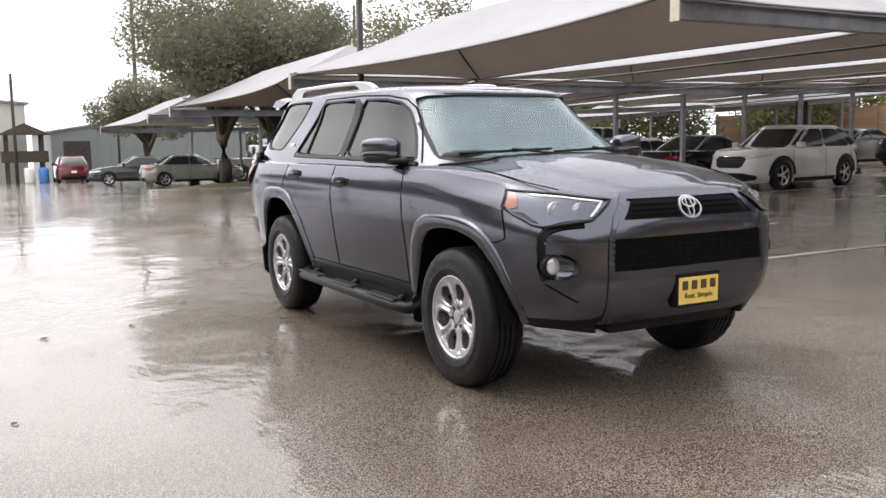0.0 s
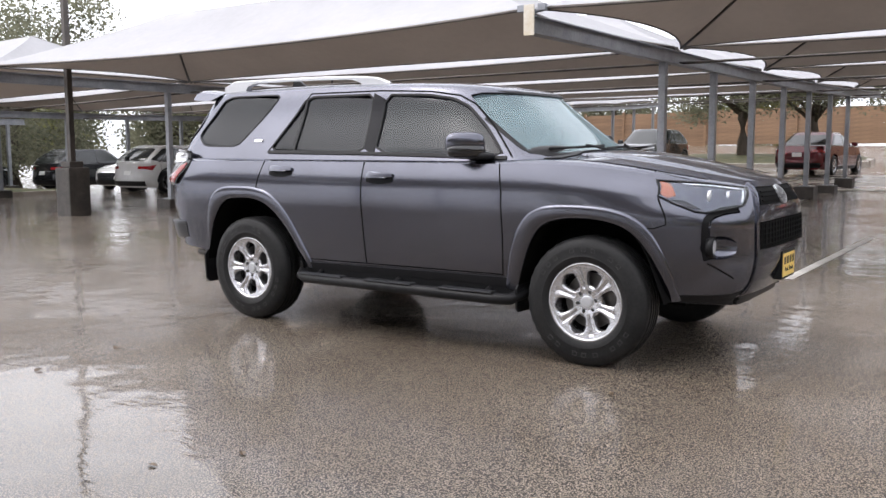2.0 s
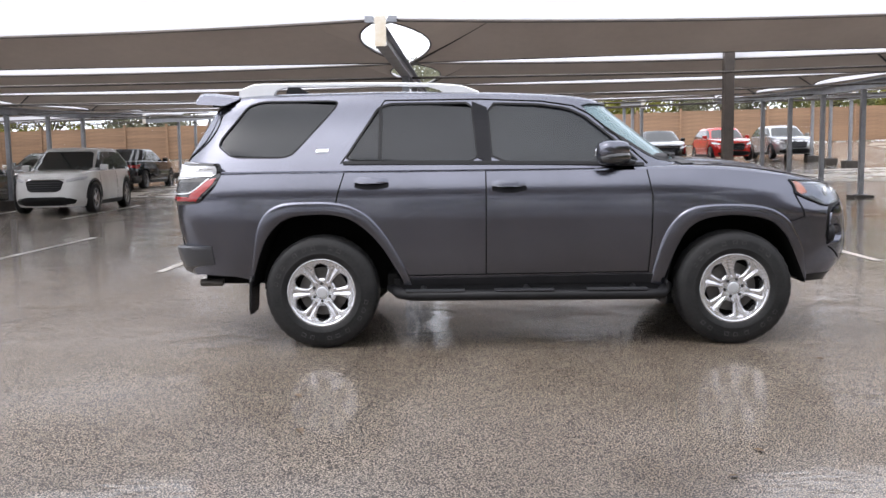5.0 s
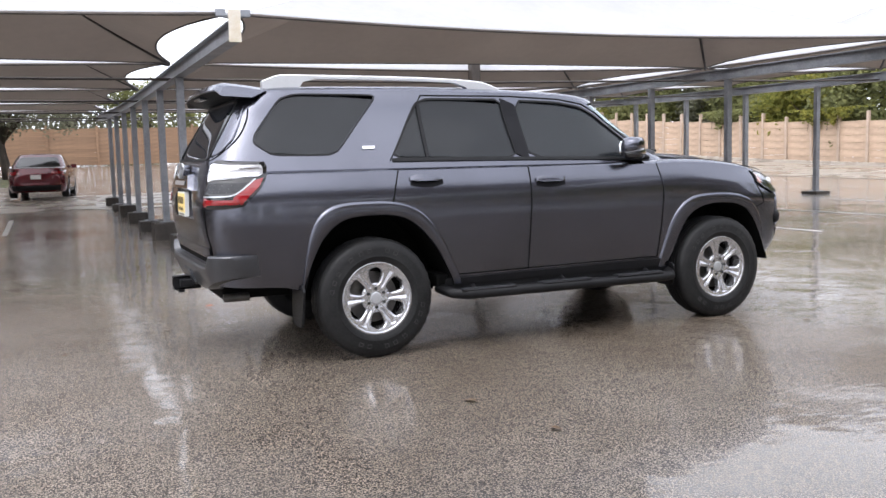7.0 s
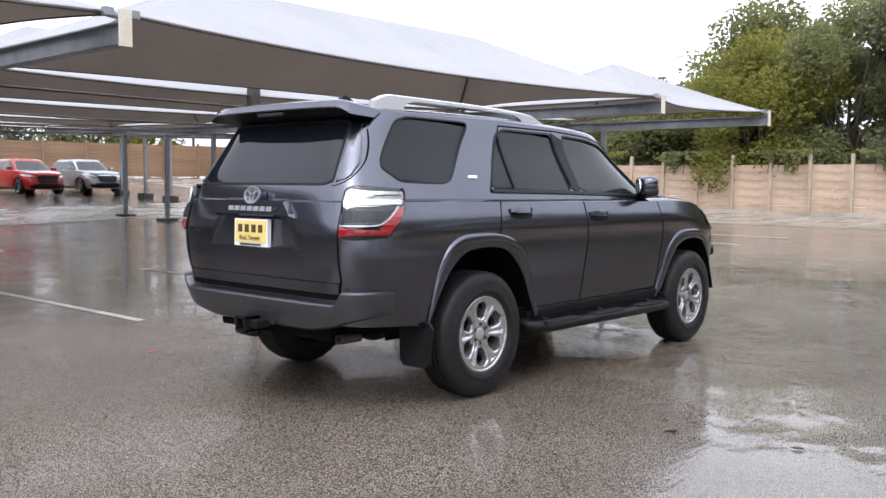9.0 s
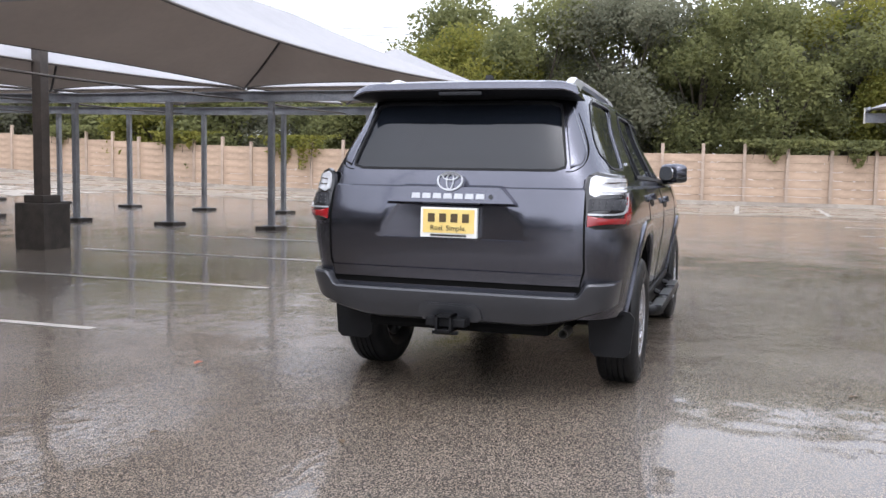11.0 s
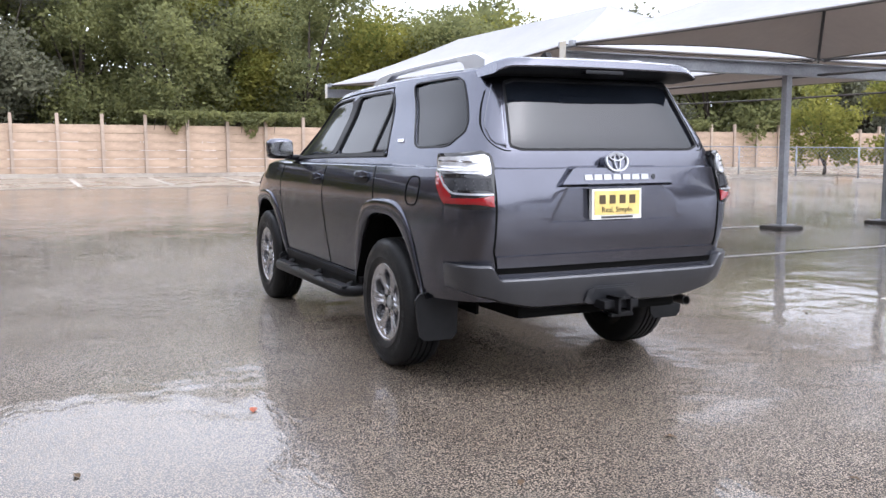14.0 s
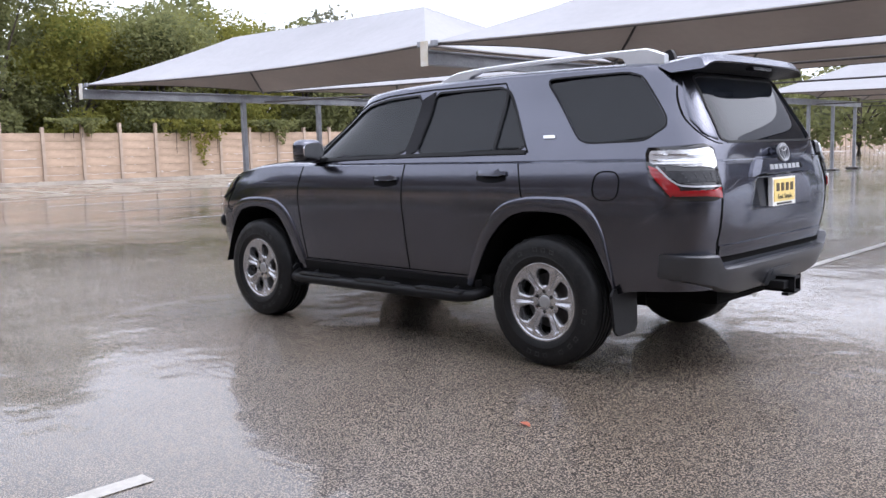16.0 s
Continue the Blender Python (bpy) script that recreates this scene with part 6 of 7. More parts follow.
# ---- buildings ----
def shed(x, y, lx, ly, h, roof, material, label, door=True):
    g = ground_z(x, y)
    b = thing("building", label, "building", pose(x, y, g))
    bm = bmesh.new()
    add_prism(bm, [(-ly / 2, -.2), (ly / 2, -.2), (ly / 2, h), (0, h + roof), (-ly / 2, h)], lambda u, v, w: Vector((w, u, v)), -lx / 2, lx / 2)
    part("wall", bm, material, b)
    for s in (-1, 1):
        bm = bmesh.new()
        add_prism(bm, [(s * (ly / 2 + .25), h - .12), (0, h + roof + .02), (0, h + roof + .14), (s * (ly / 2 + .25), h)], lambda u, v, w: Vector((w, u, v)), -lx / 2 - .25, lx / 2 + .25)
        part("roof", bm, M_STEEL, b)
    n = int(ly / .9)
    for k in range(n):
        bm = bmesh.new()
        yy = -ly / 2 + .45 + .9 * k
        add_box(bm, (lx / 2 + .002, yy - .03, 0), (lx / 2 + .03, yy + .03, h - .02))
        part("siding_rib", bm, material, b)
    if door:
        bm = bmesh.new()
        add_box(bm, (lx / 2 + .032, -ly / 2 + .8, 0), (lx / 2 + .06, -ly / 2 + 2.6, h * .8), .01)
        part("door", bm, M_STEEL_D, b)


shed(-70, 10.8, 14, 14, 3.6, 1.0, M_METALWALL, "grey metal-sided shed with a shallow gable roof")
shed(-62, -2.9, 8, 9.5, 5.2, .25, M_WALL, "pale rendered building with a flat parapet", False)


def hut():
    p = thing("shelter", "small dark timber shelter with a pitched roof", "shelter", pose(-56, 1.5, ground_z(-56, 1.5)))
    for sx in (-.8, .8):
        for sy in (-1, 1):
            bm = bmesh.new()
            add_box(bm, (sx - .08, sy - .08, -.1), (sx + .08, sy + .08, 3.0))
            part("post", bm, M_BARK, p)
    bm = bmesh.new()
    add_prism(bm, [(-1.5, 3.0), (1.5, 3.0), (0, 3.7)], lambda u, v, w: Vector((w, u, v)), -1.2, 1.2)
    part("roof", bm, M_BARK, p)
    bm = bmesh.new()
    add_box(bm, (-.9, -1.3, 1.3), (.9, 1.3, 2.0), .02)
    part("board", bm, M_BARK, p)
    for yy, m in ((.5, M_BLUE), (-.3, M_WHITE)):
        b = thing("drum", "plastic storage drum beside the shelter", "barrel", pose(-54.5, 1.9 + yy, ground_z(-54.5, 1.9 + yy)))
        bm = bmesh.new()
        add_lathe(bm, [(.001, 0), (.28, 0), (.30, .1), (.30, .85), (.26, .95), (.001, .95)], 'z', 16)
        part("shell", bm, m, b, smooth=True)


hut()


def container():
    x, y = -46, 16.5
    c = thing("banner_wall", "white site wall with a blue upper stripe", "wall", pose(x, y, ground_z(x, y)))
    bm = bmesh.new()
    add_box(bm, (-.1, -3, 0), (.1, 3, 2.3), .02)
    part("panel", bm, M_WHITE, c)
    bm = bmesh.new()
    add_box(bm, (.102, -2.8, 1.55), (.13, 2.8, 2.1), .005)
    part("stripe", bm, M_BLUE, c)


container()


# ---- timber fence at the far north ----
def timber_fence():
    f = tagged(new("timber_fence"), "orange-brown horizontal board fence with posts", "fence")
    y0 = 43.5
    brd = bmesh.new()
    add_box(brd, (.0, -.015, .004), (2.40, .015, .222), .004)
    bmesh.ops.recalc_face_normals(brd, faces=brd.faces)
    me = bpy.data.meshes.new("board")
    brd.to_mesh(me)
    brd.free()
    me.materials.append(M_WOOD)
    pst = bmesh.new()
    add_box(pst, (-.06, -.09, -.3), (.06, .03, 2.05), .006)
    bmesh.ops.recalc_face_normals(pst, faces=pst.faces)
    pm = bpy.data.meshes.new("post")
    pst.to_mesh(pm)
    pst.free()
    pm.materials.append(M_WOOD)
    rng = random.Random(8)
    for k in range(-16, 12):
        x = k * 2.4 - .5
        z = ground_z(x, y0)
        o = new("post", pm)
        o.parent, o.matrix_basis = f, pose(x, y0, z)
        for j in range(9):
            o = new("board", me)
            o.parent, o.matrix_basis = f, pose(x, y0 + rng.uniform(-.006, .006), z + .04 + .208 * j, 0, rng.uniform(-.3, .3), 0)


timber_fence()


# ---- chain-link fence and wheel stops to the south-east ----
def chain_link():
    f = tagged(new("chain_link_fence"), "low galvanised chain-link fence with top rail", "fence")
    a, b = Vector((11.0, -28.5, 0)), Vector((28.6, -21.5, 0))
    n = 8
    pts = [a.lerp(b, k / n) for k in range(n + 1)]
    for p in pts:
        p.z = ground_z(p.x, p.y)
        bm = bmesh.new()
        add_tube(bm, [p, p + Vector((0, 0, 1.25))], .035, 8)
        part("post", bm, M_STEEL, f, smooth=True)
    bm = bmesh.new()
    add_tube(bm, [p + Vector((0, 0, 1.22)) for p in pts], .024, 6)
    part("top_rail", bm, M_STEEL, f, smooth=True)
    vs, fs = [], []
    d = (b - a)
    L = d.length
    d.normalize()
    q = Vector((-d.y, d.x, 0)) * .002
    step = .16
    i = 0
    while i * step < L:
        for s in (-1, 1):
            u0 = i * step
            u1 = u0 + s * 1.15
            t0, t1 = 0.0, 1.0
            lo, hi = u0, max(0, min(L, u1))
            if abs(hi - lo) < .05:
                continue
            h = abs(hi - lo)
            p0, p1 = a + d * lo, a + d * hi
            p0.z, p1.z = ground_z(p0.x, p0.y) + .05, ground_z(p1.x, p1.y) + .05 + h
            w = Vector((0, 0, .006))
            k = len(vs)
            vs += [p0 - w, p0 + w, p1 + w, p1 - w]
            fs.append((k, k + 1, k + 2, k + 3))
        i += 1
    mesh_ob("wire_mesh", vs, fs, M_STEEL, f)
    for k in range(7):
        p = a.lerp(b, (k + .5) / 8) + Vector((.35, -.9, 0)) * -.6
        ang = math.degrees(math.atan2(d.y, d.x))
        s = thing("wheel_stop", "worn pale concrete wheel stop", "wheel stop", pose(p.x - .3, p.y + .8, ground_z(p.x, p.y), 0, 0, ang), "wheel stops")
        bm = bmesh.new()
        add_prism(bm, [(-.09, 0), (.09, 0), (.06, .13), (-.06, .13)], lambda u, v, w: Vector((w, u, v)), -.85, .85)
        part("bar", bm, M_CONC, s)


chain_link()


# ---- trees ----
def leaf_cloud(name, centers, normals_seed, size, material, parent, kind=""):
    """Many small leaves, each a pointed four-sided blade."""
    rng = np.random.default_rng(normals_seed)
    c = np.asarray(centers)
    n = len(c)
    a = rng.normal(size=(n, 3))
    a[:, 2] *= .6
    a /= np.linalg.norm(a, axis=1)[:, None]
    b = np.cross(a, rng.normal(size=(n, 3)))
    b /= np.linalg.norm(b, axis=1)[:, None]
    s = (size * rng.uniform(.6, 1.35, n))[:, None]
    v = np.empty((n, 4, 3))
    v[:, 0], v[:, 1], v[:, 2], v[:, 3] = c - a * s, c + b * s * .55, c + a * s, c - b * s * .55
    me = bpy.data.meshes.new(name)
    me.vertices.add(4 * n)
    me.vertices.foreach_set("co", v.reshape(-1))
    me.loops.add(4 * n)
    me.loops.foreach_set("vertex_index", np.arange(4 * n, dtype=np.int32))
    me.polygons.add(n)
    me.polygons.foreach_set("loop_start", np.arange(0, 4 * n, 4, dtype=np.int32))
    me.update(calc_edges=True)
    me.materials.append(material)
    ob = new(name, me)
    ob.parent = parent
    return ob


def crown_points(rng, lobes, n, fill=.55):
    """Points scattered in the outer shells of rounded lobes (x, y, z, radius)."""
    w = np.array([l[3] ** 2 for l in lobes])
    pick = rng.choice(len(lobes), n, p=w / w.sum())
    L = np.array(lobes)[pick]
    d = rng.normal(size=(n, 3))
    d /= np.linalg.norm(d, axis=1)[:, None]
    # clump the directions so that tufts and gaps form
    k = rng.normal(size=(len(lobes), 14, 3))
    k /= np.linalg.norm(k, axis=2)[:, :, None]
    t = k[pick, rng.integers(0, 14, n)]
    d = d * .62 + t * .75
    d /= np.linalg.norm(d, axis=1)[:, None]
    r = L[:, 3] * (1 - fill * rng.random(n) ** 1.6) * rng.uniform(.88, 1.12, n)
    p = L[:, :3] + d * r[:, None] * np.array([1, 1, .85])
    return p


def make_tree(x, y, h, spread, material, seed, leaves=3600, size=.15, trunk_r=.16, clear=.3, label="leafy green tree behind the fence", group="", low=False, limbs=7):
    g = ground_z(x, y)
    t = thing("tree", label, "tree", pose(x, y, g), group)
    rng = np.random.default_rng(seed)
    rr = random.Random(seed)
    bm = bmesh.new()
    top = Vector((rr.uniform(-.3, .3), rr.uniform(-.3, .3), h * .72))
    fork = h * clear
    pts = [Vector((0, 0, -.15)), Vector((rr.uniform(-.06, .06), rr.uniform(-.06, .06), fork * .5)), Vector((rr.uniform(-.12, .12), rr.uniform(-.12, .12), fork)), top * .75 + Vector((0, 0, .1 * h)) * .0, top]
    add_tube(bm, pts, [trunk_r * 1.25, trunk_r, trunk_r * .85, trunk_r * .45, trunk_r * .12], 9)
    lobes = [(top.x, top.y, h * .78, spread * .42)]
    for k in range(limbs):
        a = 2 * math.pi * (k + rr.random() * .7) / limbs
        rad = spread * rr.uniform(.45, .72)
        z0 = fork * rr.uniform(.85, 1.25)
        end = Vector((rad * math.cos(a), rad * math.sin(a), h * rr.uniform(.42 if low else .52, .80)))
        s = Vector((0, 0, z0))
        mid = s.lerp(end, .5) + Vector((0, 0, h * .05))
        add_tube(bm, [s, mid, end], [trunk_r * .5, trunk_r * .3, trunk_r * .08], 6)
        lobes.append((end.x, end.y, end.z, spread * rr.uniform(.30, .46)))
        if low:
            lobes.append((end.x * .9, end.y * .9, h * rr.uniform(.16, .36), spread * rr.uniform(.26, .4)))
    part("trunk", bm, M_BARK, t, smooth=True)
    leaf_cloud("crown", crown_points(rng, lobes, leaves, .8 if low else .6), seed + 1, size, material, t)
    return t


def east_belt():
    rr = random.Random(21)
    y = -62
    i = 0
    while y < 46:
        k = i % 5
        m = (M_LEAF, M_LEAF_G, M_LEAF, M_LEAF_Y, M_LEAF)[k] if not -20 < y < -8 else (M_LEAF if i % 2 else M_LEAF_Y)
        h = rr.uniform(7.0, 9.2) if m is not M_LEAF_Y else rr.uniform(6.2, 7.4)
        if -9 < y < 5:
            h = 9.8 + rr.uniform(-.5, .6)
        elif 5 <= y < 13:
            h += 1.6
        elif 14 < y < 38:
            h *= .70
        elif -26 < y <= -9:
            h = max(h + .5, 8.2)
        lab = {M_LEAF: "dense dark green tree behind the fence", M_LEAF_G: "tall grey-green tree behind the fence", M_LEAF_Y: "yellowing light green tree behind the fence"}[m]
        make_tree(FENCE_X + rr.uniform(2.4, 5.0), y, h, rr.uniform(3.0, 3.8), m, 100 + i, 23500 if abs(y) < 20 else 11000, .090 if abs(y) < 20 else .135, .15, .2, lab, "trees along the fence", low=True)
        y += rr.uniform(2.7, 3.5)
        i += 1
    make_tree(FENCE_X + 3.4, 3.4, 9.9, 3.6, M_LEAF_G, 98, 22000, .092, .15, .2, "tall grey-green tree behind the fence", "trees along the fence", low=True)
    for k, y in enumerate((-5.8, 4.6, 12.0)):
        make_tree(FENCE_X + 7.2, y, 11.2, 4.0, M_LEAF if k else M_LEAF_G, 290 + k, 16000, .12, .2, .22, "tall green tree standing behind the fence row", "trees along the fence", low=True)
    for k in range(17):
        make_tree(FENCE_X + rr.uniform(8, 12), -62 + 6.4 * k + rr.uniform(-2, 2), rr.uniform(8.6, 11.0) if k < 12 and k != 7 else 7.2, 4.6 if k < 12 else 3.6, M_LEAF_G if k % 2 else M_LEAF, 300 + k, 7500, .21, .22, .22, "tall green tree standing behind the fence row", "trees along the fence", low=True)
    for k in range(9):
        make_tree(FENCE_X + rr.uniform(3, 6), -66 - 6.2 * k, rr.uniform(6.5, 8.5), 4.2, M_LEAF if k % 2 else M_LEAF_G, 350 + k, 5000, .24, .2, .2, "green tree far down the fence", "trees along the fence", low=True)


east_belt()


def vine(y, w, drop, material, seed):
    z = ground_z(FENCE_X, y) + 1.95
    v = thing("vine", "leafy vine hanging over the fence", "vine", pose(FENCE_X - .12, y, z), "vines on the fence")
    rng = np.random.default_rng(seed)
    n = int(480 * w)
    u = rng.normal(size=n) * w * .33
    d = rng.random(n) ** 1.4
    strands = .55 + .45 * np.sin(u * 5.3 + seed) * np.cos(u * 2.1)
    p = np.stack([-.10 + rng.normal(size=n) * .14 + .45 * rng.random(n) * (d < .25), u, .55 - d * (drop + .55) * np.exp(-(u / (w * .62)) ** 2) * strands - .05], 1)
    leaf_cloud("leaves", p, seed + 7, .085, material, v)
    bm = bmesh.new()
    for k in range(4):
        uu = (k - 1.5) * w * .25
        add_tube(bm, [(.25, uu, .2), (-.05, uu + .05, .12), (-.08, uu + .1, -drop * .6)], .012, 5)
    part("stem", bm, M_BARK, v)


for y, w, drop, m, sd in ((-15.6, 2.6, 1.5, M_LEAF_Y, 1), (-19.5, 1.8, .8, M_LEAF, 2), (17.5, 2.4, 1.6, M_LEAF_Y, 3), (12.8, 1.6, .7, M_LEAF, 4), (4.6, 1.5, .45, M_LEAF, 5), (-5.5, 2.6, .5, M_LEAF, 6),
                          (-2.5, 1.6, .35, M_LEAF, 7), (8.5, 1.5, .5, M_LEAF, 8), (-10.5, 1.4, .4, M_LEAF, 9), (23.5, 2.2, .8, M_LEAF_Y, 10), (30, 2.0, .6, M_LEAF, 11), (-27, 2.2, .7, M_LEAF, 12)):
    vine(y, w, drop, m, 900 + sd)

# oaks to the west, small oaks on the north island, bright saplings to the south-east
make_tree(-26.0, 5.6, 8.4, 3.7, M_LEAF_G, 501, 31000, .064, .26, .22, "large live oak with a thick trunk and grey-green crown", "live oaks", limbs=11)
make_tree(-27.6, 8.0, 8.0, 3.7, M_LEAF_G, 502, 31000, .064, .24, .23, "large live oak with a thick trunk and grey-green crown", "live oaks", limbs=10)
make_tree(-47.0, 7.2, 6.4, 3.2, M_LEAF_G, 503, 17000, .085, .22, .30, "spreading live oak with a low grey-green crown", "live oaks", limbs=9)
make_tree(-33.0, 15.5, 9.0, 5.0, M_LEAF_G, 504, 26000, .09, .34, .28, "tall live oak behind the carport", "live oaks", low=True, limbs=9)
make_tree(-22.0, 31.0, 10.0, 5.5, M_LEAF_G, 505, 6000, .18, .3, .28, "live oak at the far end of the lot", "live oaks")
make_tree(-7.4, 33.0, 5.4, 4.0, M_LEAF_G, 506, 15000, .075, .24, .34, "small dark oak on a grass island", "island oaks", limbs=9)
make_tree(-4.6, 33.2, 5.2, 3.7, M_LEAF_G, 507, 13000, .075, .19, .34, "small forked oak on a grass island", "island oaks", limbs=8)
make_tree(18.5, -29.5, 4.8, 2.0, M_LEAF_Y, 508, 4200, .10, .08, .10, "bright light green young tree behind the chain-link fence", "young trees", low=True)
make_tree(22.0, -29.0, 4.4, 1.9, M_LEAF_Y, 509, 3800, .10, .08, .10, "bright light green young tree behind the chain-link fence", "young trees", low=True)
rr = random.Random(77)
for k in range(11):
    make_tree(-34 + 6.3 * k + rr.uniform(-1.5, 1.5), 49 + rr.uniform(0, 4), rr.uniform(4.5, 7.5), 3.6, (M_LEAF, M_LEAF_Y, M_LEAF_G)[k % 3], 600 + k, 6500, .13, .16, .25, "green tree beyond the timber fence", "trees beyond the timber fence", low=True)
for k in range(7):
    make_tree(-20 + 9 * k, -55 + rr.uniform(-3, 3), rr.uniform(6, 9), 4.4, (M_LEAF, M_LEAF_G)[k % 2], 700 + k, 2600, .24, .2, .2, "green tree at the south edge of the lot", "southern trees", low=True)
for k in range(13):
    make_tree(-30 - 3.4 * k + rr.uniform(-2, 2), 40 - 1.2 * k + rr.uniform(-4, 4), rr.uniform(6, 9), 4.6, (M_LEAF_G, M_LEAF)[k % 2], 740 + k, 6500, .15, .2, .2, "green tree at the north-west edge of the lot", "north-western trees", low=True)
for k in (0, 1, 4, 5, 6, 7):
    make_tree(-86 + rr.uniform(-4, 4), -30 + 12 * k, rr.uniform(7, 10), 4.6, M_LEAF_G, 720 + k, 4500, .17, .2, .2, "green tree far off to the west", "western trees", low=True)


def island(x0, x1, y0, y1, name, label):
    vs, fs = [], []
    n = 40
    cx, cy = (x0 + x1) / 2, (y0 + y1) / 2
    for r, dz in ((1.0, -.05), (1.0, .14), (.95, .15), (.93, .13), (.5, .30), (.0, .34)):
        for k in range(n):
            a = 2 * math.pi * k / n
            c, s = math.copysign(abs(math.cos(a)) ** .45, math.cos(a)), math.copysign(abs(math.sin(a)) ** .45, math.sin(a))
            x, y = cx + (x1 - x0) / 2 * c * r, cy + (y1 - y0) / 2 * s * r
            vs.append((x, y, ground_z(x, y) + dz))
    for j in range(5):
        for k in range(n):
            fs.append((j * n + k, j * n + (k + 1) % n, (j + 1) * n + (k + 1) % n, (j + 1) * n + k))
    ob = mesh_ob(name, vs[2 * n:], [tuple(i - 2 * n for i in f) for f in fs if min(f) >= 2 * n], M_GRASS)
    tagged(ob, label, "planting bed", kind="structure")
    kb = mesh_ob("kerb", vs[:3 * n], [f for f in fs if max(f) < 3 * n], M_CONC, smooth=False)
    tagged(kb, "concrete kerb round a planting island", "kerb", kind="structure")


island(-12.5, -2.4, 30.5, 35.5, "grass_island", "mounded island of grass and leaf litter under oaks")
island(-27.4, -24.9, 3.0, 13.4, "grass_strip", "narrow strip of grass with kerb and oaks")


# ---- wires ----
def wires():
    for k in range(3):
        w = thing("overhead_wire", "thin black overhead cable", "cable", group="overhead cables")
        bm = bmesh.new()
        pts = [Vector((49.8, -80.5 + 161 * i / 24, 11.2 + .5 * k - 1.2 * math.sin(math.pi * i / 24))) for i in range(25)]
        add_tube(bm, pts, .022, 5)
        part("strand", bm, M_STEEL_D, w)


for y in (-80.5, 80.5):
    utility_pole(49.8, y, 12.6, .16, False)
wires()

# cracks in the asphalt
def crack(name_seed, a, b, w):
    rng = random.Random(name_seed)
    a, b = Vector(a), Vector(b)
    d = b - a
    n = int(d.length / .06)
    q = Vector((-d.y, d.x)).normalized()
    vs, fs, off = [], [], 0.0
    for i in range(n + 1):
        off = off * .93 + rng.uniform(-.014, .014)
        p = a + d * (i / n) + q * off
        h = w * rng.uniform(.35, 1.0) * math.sin(math.pi * (i + .6) / (n + 1.2)) ** .4
        for s in (-.5, .5):
            e = p + q * h * s
            vs.append((e.x, e.y, ground_z(e.x, e.y) + .003))
    for i in range(n):
        fs.append((2 * i, 2 * i + 1, 2 * i + 3, 2 * i + 2))
    tagged(mesh_ob("asphalt_crack", vs, fs, M_CRACK, smooth=False), "thin dark crack in the wet asphalt", "crack", "asphalt cracks", "structure")


M_CRACK = mat("dark_wet_crack", (0.010, 0.009, 0.008), 0.35, var=0.3, vscale=20)
for seed, a, b, w in ((2, (.60, -2.75), (.86, -1.6), .007), (5, (-.98, -1.2), (-.95, -1.9), .004)):
    crack(seed, a, b, w)


# fallen leaves and grit on the wet ground
def litter():
    rng = random.Random(4)
    spots = [(-1.34, -2.14), (-2.0, 1.86), (-1.21, -2.76), (-3.6, 2.4), (-4.4, -1.2), (2.2, -3.9), (3.1, -2.9), (-.4, -4.3)]
    spots += [(rng.uniform(-9, 9), rng.uniform(-7, 6)) for _ in range(46)]
    for i, (x, y) in enumerate(spots):
        if -2.6 < x < 2.5 and -1.1 < y < 1.1:
            continue
        l = thing("fallen_leaf", "curled fallen leaf on wet asphalt", "leaf", pose(x, y, ground_z(x, y) + .004, 0, 0, rng.uniform(0, 360)), "fallen leaves")
        s = rng.uniform(.012, .032) if i > 2 else .04
        bm = bmesh.new()
        ring = [(-1, 0, 0), (-.5, .45, .22), (.2, .5, .30), (1, 0, .10), (.2, -.5, .24), (-.5, -.4, .18)]
        vs = [bm.verts.new((a * s, b * s, c * s)) for a, b, c in ring]
        c = bm.verts.new((0, 0, .02 * s))
        for k in range(6):
            bm.faces.new((vs[k], vs[(k + 1) % 6], c))
        part("blade", bm, M_DEADLEAF if i != 1 else M_REDLEAF, l)


M_DEADLEAF = mat("brown_dead_leaf", (0.05, 0.03, 0.015), 0.5, color2=(0.13, 0.08, 0.035), vscale=30)
M_REDLEAF = mat("red_dead_leaf", (0.30, 0.07, 0.035), 0.5, color2=(0.42, 0.13, 0.06), vscale=30)
litter()


# ---- parked cars ----
SPEC = {
    # half length, half width, height, belt, nose height, cab base front/rear, roof front/rear, wheelbase half, tyre radius
    "sedan": (2.38, .915, 1.44, .94, .74, 1.02, -1.80, .25, -1.02, 1.38, .33, .98),
    "suv": (2.35, .935, 1.62, 1.03, .90, 1.12, -2.24, .34, -1.50, 1.38, .375, 1.04),
    "hatch": (2.15, .90, 1.47, .96, .80, 1.02, -1.98, .35, -1.45, 1.31, .32, .98),
    "pickup": (2.85, .985, 1.90, 1.20, 1.08, 1.15, -.98, .45, -.88, 1.75, .39, 1.20),
}


